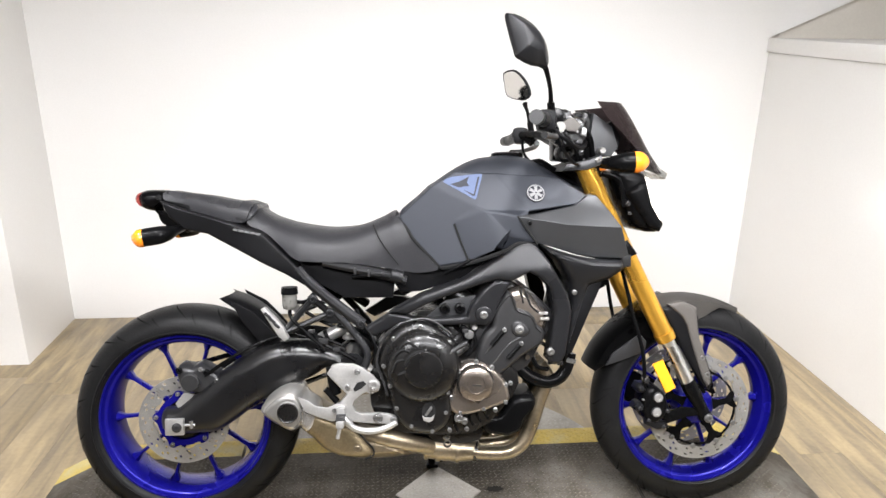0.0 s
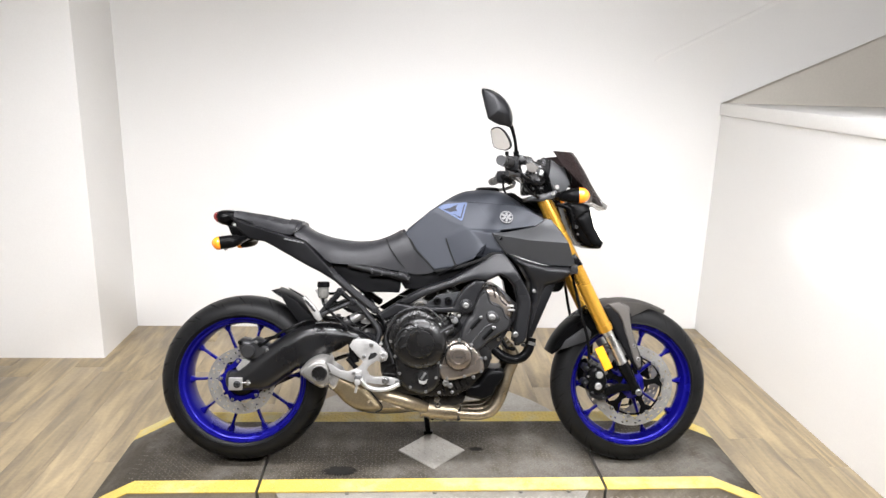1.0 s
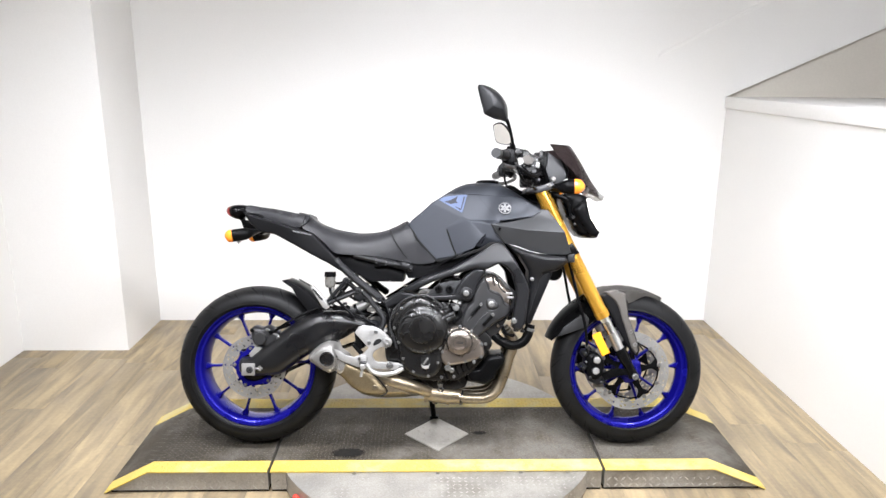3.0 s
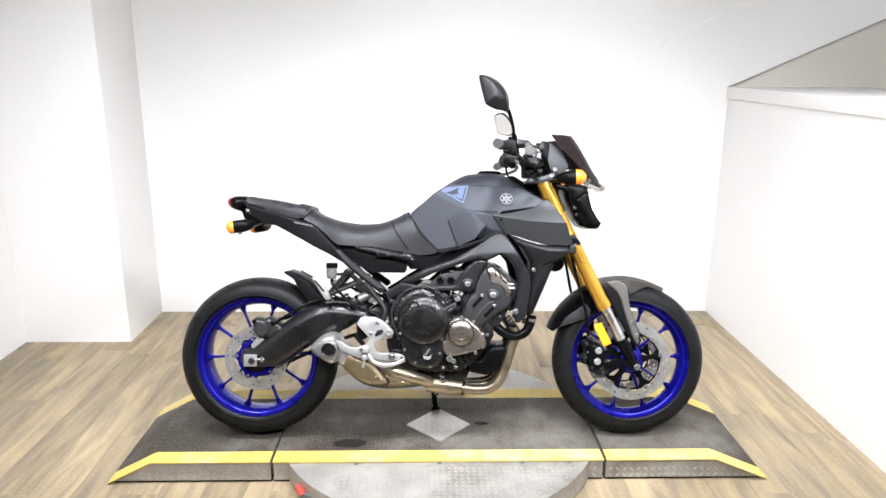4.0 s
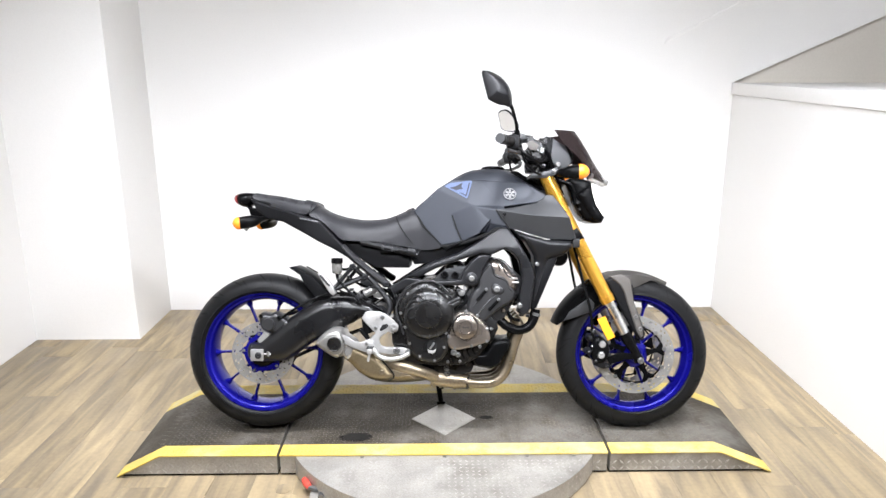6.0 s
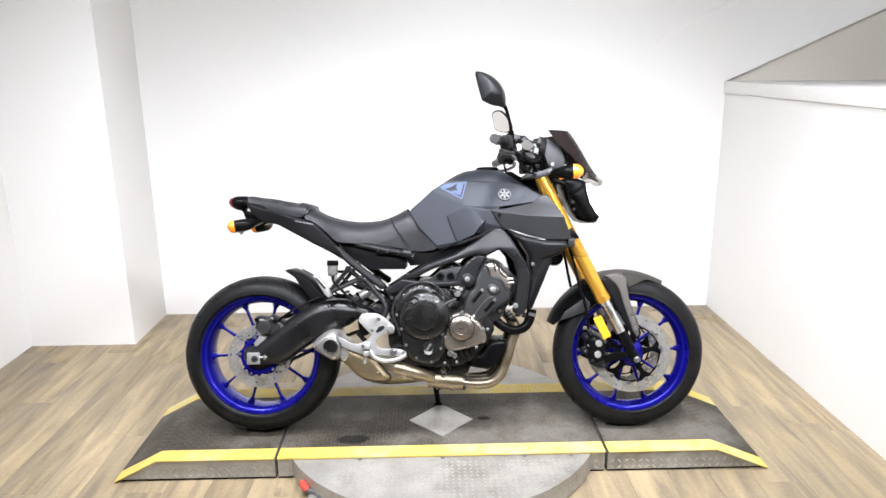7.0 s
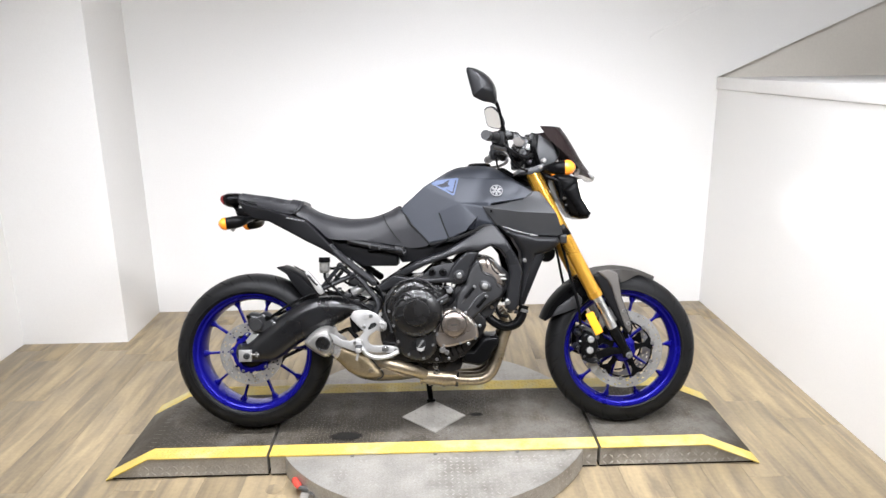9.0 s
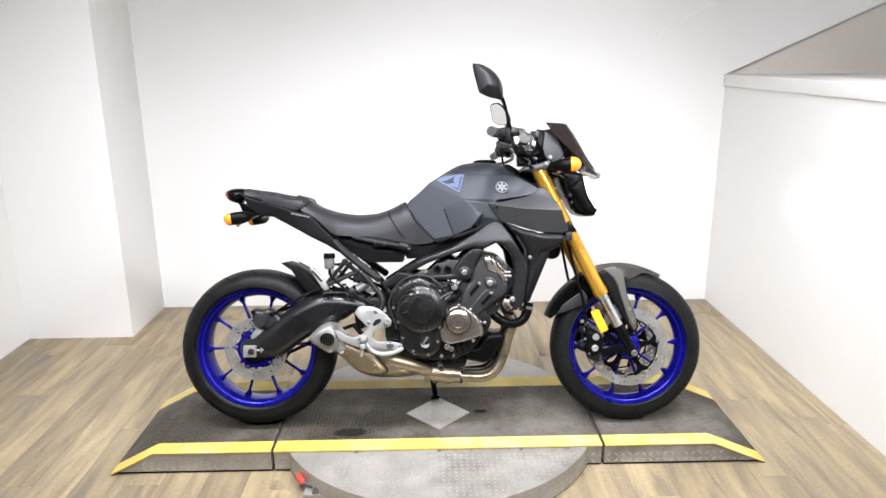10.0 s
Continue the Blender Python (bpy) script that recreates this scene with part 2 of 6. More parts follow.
def lathe(profile, cx, cz, n=48, bm=None, closed=False):
    """Turns (radius, y) pairs round the cross axis through (cx, cz)."""
    bm = bm or bmesh.new()
    rings = []
    for r, y in profile:
        if r < 1e-5:
            rings.append([bm.verts.new((cx, y, cz))] * n)
        else:
            rings.append([bm.verts.new((cx + r * math.cos(2 * math.pi * j / n), y, cz + r * math.sin(2 * math.pi * j / n))) for j in range(n)])
    pairs = list(zip(rings, rings[1:])) + ([(rings[-1], rings[0])] if closed else [])
    for a, b in pairs:
        for j in range(n):
            vs = []
            for v in (a[j], a[(j + 1) % n], b[(j + 1) % n], b[j]):
                if v not in vs:
                    vs.append(v)
            if len(vs) > 2:
                bm.faces.new(vs)
    return bm


def gap_to(points, line, closed):
    """The distance of each point from a line of points."""
    a = np.array(line)
    b = np.roll(a, -1, axis=0) if closed else a[1:]
    a = a if closed else a[:-1]
    d = b - a
    p = np.array(points)[:, None, :]
    t = np.clip(((p - a) * d).sum(2) / np.maximum((d * d).sum(1), 1e-12), 0, 1)
    return np.sqrt((((a + t[..., None] * d) - p) ** 2).sum(2)).min(1)


def mesh_inside(outline, step, rings=()):
    from mathutils.geometry import delaunay_2d_cdt
    pts = [Vector((p[0], p[1])) for p in outline]
    lo = [min(p[k] for p in pts) for k in (0, 1)]
    hi = [max(p[k] for p in pts) for k in (0, 1)]
    grid = [(lo[0] + (i + 0.5 * (j % 2)) * step, lo[1] + j * step * 0.87) for i in range(int((hi[0] - lo[0]) / step) + 2) for j in range(int((hi[1] - lo[1]) / step / 0.87) + 2)]
    n = len(pts)
    flat = [tuple(p) for p in pts]
    keep = gap_to(grid, flat, True) > max(step * 0.45, max(rings, default=0) + step * 0.4)
    turn = 1 if sum(pts[i - 1][0] * pts[i][1] - pts[i][0] * pts[i - 1][1] for i in range(n)) > 0 else -1
    loops = []
    for r in rings:
        row = []
        for i in range(n):
            d = (pts[(i + 1) % n] - pts[i - 1]).normalized()
            row.append((pts[i][0] - turn * d[1] * r, pts[i][1] + turn * d[0] * r))
        good = gap_to(row, flat, True) > r * 0.93
        loops += [p for p, g in zip(row, good) if g]
    extra = []
    for g, k in zip(grid + loops, list(keep) + [True] * len(loops)):
        inside = False
        for i in range(n):
            a, b = pts[i], pts[i - 1]
            if (a[1] > g[1]) != (b[1] > g[1]) and g[0] < (b[0] - a[0]) * (g[1] - a[1]) / (b[1] - a[1]) + a[0]:
                inside = not inside
        if inside and k:
            extra.append(Vector(g))
    out = delaunay_2d_cdt(pts + extra, [(i, (i + 1) % n) for i in range(n)], [list(range(n))], 1, 1e-6)
    return out[0], out[2]


def pillow(outline, half, edge, soft=None, low=0.0, smooth=4, step=0.014, back=None, bm=None, side=-1):
    """A swelling body with the given side profile. half: half its width, a number or a function of (x, z). edge: how far the rounding reaches in from the
    rim, or from the line soft. low: the width left at the rim, as a share. back: None for a body that is the same on both sides, else the y of its flat back."""
    bm = bm or bmesh.new()
    ring = flow(outline, smooth) if smooth else [Vector(p) for p in outline]
    dense = []
    for p, q in zip(ring, ring[1:] + ring[:1]):
        k = max(1, math.ceil((q - p).length / 0.012))
        dense += [p + (q - p) * (e / k) for e in range(k)]
    ring = dense
    co, faces = mesh_inside(ring, step, () if soft else (0.12 * edge, 0.38 * edge, 0.72 * edge, edge))
    line = flow(soft, 4, closed=False) if soft else ring
    d = gap_to([tuple(c) for c in co], [tuple(p)[:2] for p in line], soft is None)
    u = np.clip(d / edge, 0, 1)
    swell = low + (1 - low) * np.sqrt(1 - (1 - u) ** 2)
    ys = [(half(c[0], c[1]) if callable(half) else half) * s for c, s in zip(co, swell)]
    front = [bm.verts.new((c[0], side * y, c[1])) for c, y in zip(co, ys)]
    rear = [bm.verts.new((c[0], -side * y if back is None else side * back, c[1])) for c, y in zip(co, ys)]
    count = {}
    for f in faces:
        bm.faces.new([front[i] for i in f])
        bm.faces.new([rear[i] for i in reversed(f)])
        for i, j in zip(f, list(f[1:]) + [f[0]]):
            count[(i, j)] = 1
    for i, j in count:
        if (j, i) not in count:
            bm.faces.new((front[j], front[i], rear[i], rear[j]))
    bmesh.ops.remove_doubles(bm, verts=bm.verts, dist=0.0006)
    return bm


def facets(corners, faces, back, side=-1, bevel=0.003, segments=2):
    """A body of flat facets. corners: name -> (x, z, half width); faces: strings of names; back: half width of its hidden rim."""
    bm = bmesh.new()
    v = {k: bm.verts.new((c[0], side * c[2], c[1])) for k, c in corners.items() if any(k in f for f in faces)}
    for f in faces:
        bm.faces.new([v[k] for k in f])
    creases = [e for e in bm.edges if len(e.link_faces) == 2]
    edge = [e for e in bm.edges if len(e.link_faces) == 1]
    made = bmesh.ops.extrude_edge_only(bm, edges=edge)
    for g in made["geom"]:
        if isinstance(g, bmesh.types.BMVert):
            g.co.y = side * back
    bmesh.ops.bevel(bm, geom=creases + edge, offset=bevel, segments=segments, affect="EDGES", profile=0.6, clamp_overlap=True)
    bmesh.ops.triangulate(bm, faces=[f for f in bm.faces if len(f.verts) > 4])
    return bm


def soft_facets(ob):
    """Shades a facetted mesh so that its flat faces stay flat and only the narrow rims between them turn."""
    me = ob.data
    total = [Vector((0, 0, 0)) for _ in me.vertices]
    for f in me.polygons:
        for i in f.vertices:
            total[i] += f.normal * f.area ** 1.5
    me.normals_split_custom_set_from_vertices([n.normalized() if n.length > 0 else Vector((0, 0, 1)) for n in total])
    return ob


def bolt(x, z, y, r, parent, mat=None, deep=0.008, name="bolt"):
    """A flanged bolt head facing the side of the machine; y is its seat."""
    s = -1 if y < 0 else 1
    bm = lathe([(r * 1.25, y), (r * 1.25, y + s * deep * 0.3), (r, y + s * deep * 0.35), (r, y + s * deep * 0.9), (r * 0.85, y + s * deep), (r * 0.5, y + s * deep), (r * 0.45, y + s * deep * 0.6), (0, y + s * deep * 0.6)], x, z, 12)
    return part(name, bm, mat or BOLT, parent)


def smooth_step(a, b, v):
    t = min(max((v - a) / (b - a), 0), 1)
    return t * t * (3 - 2 * t)


# ---- the bay ----
BACK, RIGHT, LEFT, RETURN_X, RETURN_Y = 1.515, 1.652, -2.236, -1.675, 1.045


def wall(name, bm, mat=None, label="plain white painted wall of the photo bay"):
    return tagged(part(name, bm, mat or WALL), label, "wall", kind="structure")


wall("wall_back", box(-1.8, RIGHT, BACK, BACK + 0.12, -0.02, 2.7))
wall("wall_return", box(LEFT - 0.02, RETURN_X, RETURN_Y, BACK + 0.1, -0.02, 2.7, 0.004), label="white boxed-out wall corner beside the bay")
wall("wall_left", box(LEFT - 0.12, LEFT, -4.6, RETURN_Y + 0.02, -0.02, 2.7))
wall("wall_front", box(LEFT - 0.12, 4.2, -4.72, -4.6, -0.02, 2.7), GREYWALL, "unseen grey wall closing the open end of the bay")
wall("wall_right", box(RIGHT, RIGHT + 0.14, -4.6, BACK - 0.001, -0.02, 1.285), label="white half-height wall under a ledge")
wall("wall_far", box(4.2, 4.32, -4.72, BACK + 0.7, -0.02, 2.7), GREYWALL, "unseen grey wall closing the space beyond the ledge")
tagged(part("ledge", box(RIGHT - 0.012, 4.2, -4.6, BACK - 0.001, 1.287, 1.352, 0.004), TRIM), "white ledge capping the half-height wall", "ledge", kind="structure")
tagged(part("ceiling", box(LEFT - 0.12, 4.32, -4.72, BACK + 0.7, 2.7, 2.8), CEIL), "unseen flat ceiling, dark brown-grey to cut bounced light", "ceiling", kind="structure")
# a stair climbs along the back wall over the ledge: its sloped underside leaves a recess, and a proud string runs above it
tagged(part("stair_boxing", plate([(RIGHT, 1.356), (4.19, 2.487), (4.19, 2.699), (RIGHT, 2.699)], BACK, BACK + 0.05, 0.0), WALL), "white sloped boxing under a stair", "soffit", kind="structure")
tagged(part("recess", box(RIGHT + 0.001, 4.2, BACK + 0.054, BACK + 0.12, 1.2, 2.7), GREYWALL), "back of the recess under the stair, its shade painted grey", "wall", kind="structure")
tagged(part("recess_shelf", box(RIGHT + 0.001, 4.2, BACK, BACK + 0.0535, 1.287, 1.351), TRIM), "white ledge running on into the recess", "ledge", kind="structure")
tagged(part("stair_string", plate([(1.235, 1.566), (1.245, 1.590), (3.30, 2.63), (3.32, 2.60)], BACK - 0.012, BACK - 0.001, 0.003), TRIM), "white stair string on the wall", "trim", kind="structure")

floor = tagged(part("floor", box(LEFT - 0.12, 4.32, -4.72, BACK + 0.12, -0.12, -0.006), GAP), "oak-look vinyl plank floor", "floor", kind="structure")

# ---- the turntable lift ----
TOP, FRONT_Y, BACK_Y = 0.090, -0.286, 0.283
CX = -0.025
CUT_L, CUT_R = -0.630, 0.577


def treads(spots, size=0.011, high=0.0016):
    """Raised lozenges of tread plate; spots give a place, a way along, a way across and a way out."""
    vs, fs = [], []
    for c, a, b, o in spots:
        k = len(vs)
        vs += [c + a * size, c + b * size * 0.36, c - a * size, c - b * size * 0.36, c + o * high + a * size * 0.45, c + o * high - a * size * 0.45]
        fs += [(k, k + 1, k + 4), (k + 1, k + 2, k + 5, k + 4), (k + 2, k + 3, k + 5), (k + 3, k, k + 4, k + 5)]
    me = bpy.data.meshes.new("treads")
    me.from_pydata([tuple(v) for v in vs], [], fs)
    return me


def tread_part(spots, mat, parent, size=0.011, high=0.0016):
    me = treads(spots, size, high)
    me.materials.append(mat)
    ob = new("treads", me)
    ob.parent = parent
    return tagged(ob, kind="stuff")


def flat_spots(x0, x1, y0, y1, z, pitch, inside=None):
    out = []
    up = Vector((0, 0, 1))
    for i in range(int((x1 - x0) / pitch)):
        for j in range(int((y1 - y0) / pitch)):
            c = Vector((x0 + (i + 0.5) * pitch, y0 + (j + 0.5) * pitch, z))
            if inside and not inside(c.x, c.y):
                continue
            a = Vector((0.707, 0.707 if (i + j) % 2 else -0.707, 0))
            out.append((c, a, Vector((-a.y, a.x, 0)), up))
    return out


def upright_spots(x0, x1, y, z0, z1, pitch, keep=None):
    out = []
    for i in range(int((x1 - x0) / pitch)):
        for j in range(int((z1 - z0) / pitch)):
            c = Vector((x0 + (i + 0.5) * pitch, y, z0 + (j + 0.5) * pitch))
            if keep and not keep(c.x, c.z):
                continue
            a = Vector((0.707, 0, 0.707 if (i + j) % 2 else -0.707))
            out.append((c, a, Vector((-a.z, 0, a.x)), Vector((0, -1, 0))))
    return out


def prism(profile, y0, y1, bevel=0.002):
    return plate(profile, y0, y1, bevel, segments=1)


def ramp(x_in, x_top, x_toe, name, label):
    """A floor-standing end ramp with a sloping toe, tread-plate skirts and yellow edges."""
    s = 1 if x_toe > x_in else -1
    base = new(name)
    base.location = (x_in, 0, 0)
    tagged(base, label, "ramp", "end ramps of the turntable")
    d_top, d_toe = x_top - x_in, x_toe - x_in
    body = part("body", prism([(0, 0.009), (d_toe - s * 0.020, 0.009), (d_top, TOP - 0.006), (0, TOP - 0.006)], FRONT_Y + 0.010, BACK_Y - 0.010), STEEL, base, "tread-plate steel skirt")
    # Inset black strip paints the shadow line between skirt and floor.
    part("shadow_gap", box(*sorted((0, d_toe - s * 0.020)), FRONT_Y + 0.016, BACK_Y - 0.016, 0.0005, 0.012), GAP, base, "black strip for the shadow under the ramp skirt")
    skin = [(0, TOP - 0.0055), (d_top, TOP - 0.0055), (d_toe, 0.003), (d_toe, 0.008), (d_top, TOP), (0, TOP)]
    part("deck", prism(skin, FRONT_Y + 0.072, BACK_Y - 0.085, 0.0), DECK, base, "worn dark grey tread-plate top")
    part("front_stripe", prism(skin, FRONT_Y, FRONT_Y + 0.072, 0.001), YELLOW, base, "yellow painted edge")
    part("rear_stripe", prism(skin, BACK_Y - 0.085, BACK_Y, 0.001), YELLOW, base, "yellow painted edge")
    lo, hi = sorted((0, d_top))
    for y0, y1, m in ((FRONT_Y + 0.002, FRONT_Y + 0.072, YELLOW), (FRONT_Y + 0.074, BACK_Y - 0.086, DECKTOP), (BACK_Y - 0.084, BACK_Y, YELLOW)):
        tread_part(flat_spots(lo + 0.004, hi, y0, y1, TOP, 0.0150), m, base, 0.0088, 0.0013)
    slope = []
    for c, a, b, o in flat_spots(min(d_top, d_toe), max(d_top, d_toe), FRONT_Y + 0.074, BACK_Y - 0.086, 0.0, 0.0150):
        t = (c.x - d_top) / (d_toe - d_top)
        if t < 0.93:
            fall = -(TOP - 0.006) / (d_toe - d_top)
            slope.append((Vector((c.x, c.y, TOP + fall * (c.x - d_top) - 0.002 * t)) + Vector((0, 0, 0.0005)), Vector((a.x, a.y, a.x * (-(TOP - 0.008) / (d_toe - d_top)))), Vector((b.x, b.y, b.x * (-(TOP - 0.008) / (d_toe - d_top)))), Vector((0, 0, 1))))
    tread_part(slope, DECKTOP, base, 0.0088, 0.0013)
    keep = lambda x, z: z < TOP * (1 - max(0, (x - d_top) / (d_toe - d_top))) - 0.02
    lo, hi = sorted((0, d_toe))
    tread_part(upright_spots(lo + 0.004, hi, FRONT_Y + 0.0095, 0.006, 0.084, 0.026, keep), STEELTOP, base, 0.012)
    return base


ramp(CUT_L - 0.007, -1.062, -1.222, "end_ramp", "grey tread-plate end ramp with yellow edges")
ramp(CUT_R + 0.007, 0.985, 1.182, "end_ramp", "grey tread-plate end ramp with yellow edges")

table = new("turntable")
table.location = (CX, 0, 0)
tagged(table, "round steel turntable with dark deck and yellow edge stripes", "turntable")
lo, hi = CUT_L + 0.004 - CX, CUT_R - 0.004 - CX
part("body", box(lo, hi, FRONT_Y + 0.010, BACK_Y - 0.010, 0.010, TOP - 0.006), STEEL, table, "tread-plate steel skirt")
# Same painted shadow line, along the turntable's foot.
part("shadow_gap", box(lo, hi, FRONT_Y + 0.016, BACK_Y - 0.016, 0.0005, 0.012), GAP, table, "black strip for the shadow under the turntable skirt")
part("deck", box(lo, hi, FRONT_Y + 0.072, BACK_Y - 0.085, TOP - 0.0055, TOP), DECK, table, "worn dark grey tread-plate top")
part("front_stripe", box(lo, hi, FRONT_Y, FRONT_Y + 0.072, TOP - 0.0055, TOP), YELLOW, table, "yellow painted edge")
part("rear_stripe", box(lo, hi, BACK_Y - 0.085, BACK_Y, TOP - 0.0055, TOP), YELLOW, table, "yellow painted edge")
for y0, y1, m in ((FRONT_Y + 0.002, FRONT_Y + 0.072, YELLOW), (BACK_Y - 0.084, BACK_Y, YELLOW)):
    tread_part(flat_spots(lo + 0.01, hi, y0, y1, TOP, 0.0150), m, table, 0.0088, 0.0013)
tread_part(flat_spots(lo + 0.01, hi, FRONT_Y + 0.074, BACK_Y - 0.086, TOP, 0.0150, lambda x, y: abs(x) + abs(y + 0.029) > 0.138), DECKTOP, table, 0.0088, 0.0013)
tread_part(upright_spots(lo + 0.01, hi, FRONT_Y + 0.0095, 0.008, 0.084, 0.026, lambda x, z: abs(x) > 0.53), STEELTOP, table, 0.012)
R_DISC, Z_DISC = 0.612, TOP - 0.008


def half_disc(y_cut, s):
    a0 = math.asin(abs(y_cut) / R_DISC)
    arc = [(R_DISC * math.cos(a0 + (math.pi - 2 * a0) * i / 40), s * R_DISC * math.sin(a0 + (math.pi - 2 * a0) * i / 40)) for i in range(41)]
    bm = bmesh.new()
    base = [bm.verts.new((x, y, 0.006)) for x, y in arc]
    top = [bm.verts.new((x, y, Z_DISC)) for x, y in arc]
    bm.faces.new(top)
    bm.faces.new(base[::-1])
    for i in range(len(arc)):
        j = (i + 1) % len(arc)
        bm.faces.new((base[i], base[j], top[j], top[i]))
    return bm


for s, cut in ((-1, FRONT_Y + 0.008), (1, BACK_Y - 0.008)):
    wing = part("wing", half_disc(cut, s), STEEL, table, "bare tread-plate half-round wing")
    y0, y1 = sorted((cut + s * 0.02, s * R_DISC))
    tread_part(flat_spots(-0.6, 0.6, y0, y1, Z_DISC, 0.0215, lambda x, y: x * x + y * y < 0.59 ** 2), STEELTOP, wing, 0.0088, 0.0005)
    rim_spots = []
    for i in range(72):
        a = math.pi * (i + 0.5) / 72
        for j in range(3):
            out = Vector((math.cos(a), s * math.sin(a), 0))
            if abs(out.y * R_DISC) < 0.29:
                continue
            along = Vector((-out.y, out.x, 0))
            d = (along + Vector((0, 0, 1 if (i + j) % 2 else -1))).normalized()
            rim_spots.append((out * (R_DISC - 0.001) + Vector((0, 0, 0.018 + 0.025 * j)), d, d.cross(out), out))
    tread_part(rim_spots, STEELTOP, wing, 0.012)
    for k in (-0.3, 0.0, 0.3, 0.47):
        part("screw", box(k - 0.006, k + 0.006, cut + s * 0.008, cut + s * 0.018, Z_DISC, Z_DISC + 0.003, 0.001), BOLT, wing)
# bare lozenge set into the deck
bm = bmesh.new()
c = [(-0.127, -0.029), (0.003, -0.157), (0.127, -0.029), (0.0, 0.105)]
vs = [bm.verts.new((x, y, TOP + 0.0002)) for x, y in c] + [bm.verts.new((x * 0.985, -0.029 + (y + 0.029) * 0.985, TOP + 0.004)) for x, y in c]
bm.faces.new(vs[4:])
for i in range(4):
    bm.faces.new((vs[i], vs[(i + 1) % 4], vs[4 + (i + 1) % 4], vs[4 + i]))
hatch = part("hatch", bm, STEEL, table, "bare tread-plate lozenge hatch")
tread_part(flat_spots(-0.13, 0.13, -0.16, 0.11, TOP + 0.004, 0.0235, lambda x, y: abs(x) + abs(y + 0.029) < 0.118), STEELTOP, hatch, 0.0095)
# oil stain on the deck
random.seed(5)


def stain(name, x, y, rx, ry, parent, z=TOP + 0.0022):
    bm = bmesh.new()
    vs = []
    for i in range(64):
        a = 2 * math.pi * i / 64
        k = (0.96 if i % 2 else 0.76) + 0.24 * (random.random() - 0.5)
        vs.append(bm.verts.new((x + rx * k * math.cos(a), y + ry * k * math.sin(a), z)))
    bm.faces.new(vs)
    return part(name, bm, STAIN, parent, "dark oil stain")


stain("stain", -0.335, -0.165, 0.066, 0.036, table)
stain("stain", 0.17, -0.022, 0.03, 0.016, table)

# red-handled latch at the foot of the turntable
latch = new("floor_latch")
latch.location = (-0.482, -0.425, 0)
tagged(latch, "steel floor latch with a red plastic grip", "latch")
part("base", box(-0.012, 0.075, -0.032, 0.03, 0.001, 0.024, 0.003), STEEL, latch, "steel latch base")
part("arm", tube([(0.04, 0.0, 0.03), (0.01, 0.01, 0.034), (-0.02, 0.02, 0.036)], 0.008, 8, 3), BOLT, latch)
part("pivot", tube([(0.03, -0.03, 0.028), (0.03, 0.03, 0.028)], 0.011, 10, 2), BOLT, latch)
part("grip", tube([(-0.015, 0.018, 0.036), (-0.030, 0.038, 0.039), (-0.042, 0.060, 0.041)], [0.010, 0.013, 0.011], 10, 4), RED, latch, "red plastic grip")
for x, y in ((-0.60, -0.36), (-0.565, -0.425)):
    tagged(part("floor_anchor", lathe([(0.030, 0), (0.030, 0.003), (0.026, 0.004), (0, 0.004)], 0, 0, 24), WOOD), "flat round floor anchor cover", "anchor").matrix_world = pose(x, y, -0.0015, 90, 0, 0)

# ---- the motorcycle ----
bike = new("motorcycle")
bike.matrix_world = pose(0, -0.080, TOP + 0.002, -13.5, 0, -1.0)
tagged(bike, "dark grey naked motorcycle with blue wheels leaning on its side stand", "motorcycle")
RX, RZ, RR = -0.712, 0.2985, 0.2985
FX, FZ, FR = 0.705, 0.290, 0.291


def spokes(cx, cz, r0, r1, y, count, turn, parent):
    """Slim blade spokes that flare into the rim and lean out to alternate sides at the hub."""
    for i in range(count):
        a = 2 * math.pi * i / count + turn
        bm = bmesh.new()
        rings = []
        for k in range(8):
            t = k / 7
            r = r0 + (r1 - r0) * t
            w = 0.0058 - 0.0016 * t + 0.010 * max(0, t - 0.84) ** 2 * 38 + 0.004 * max(0, 0.2 - t) * 5
            d = 0.016 - 0.003 * math.sin(math.pi * t)
            c = Vector((cx + r * math.cos(a), y + 0.012 * (1 - t) * (1 if i % 2 else -1), cz + r * math.sin(a)))
            side = Vector((-math.sin(a), 0, math.cos(a)))
            rings.append([bm.verts.new(c + side * w * u + Vector((0, d * v, 0))) for u, v in ((-1, -0.5), (-0.35, -1), (0.35, -1), (1, -0.5), (1, 0.5), (0.35, 1), (-0.35, 1), (-1, 0.5))])
        for p, q in zip(rings, rings[1:]):
            for j in range(8):
                bm.faces.new((p[j], p[(j + 1) % 8], q[(j + 1) % 8], q[j]))
        part("spoke", bm, BLUE, parent)


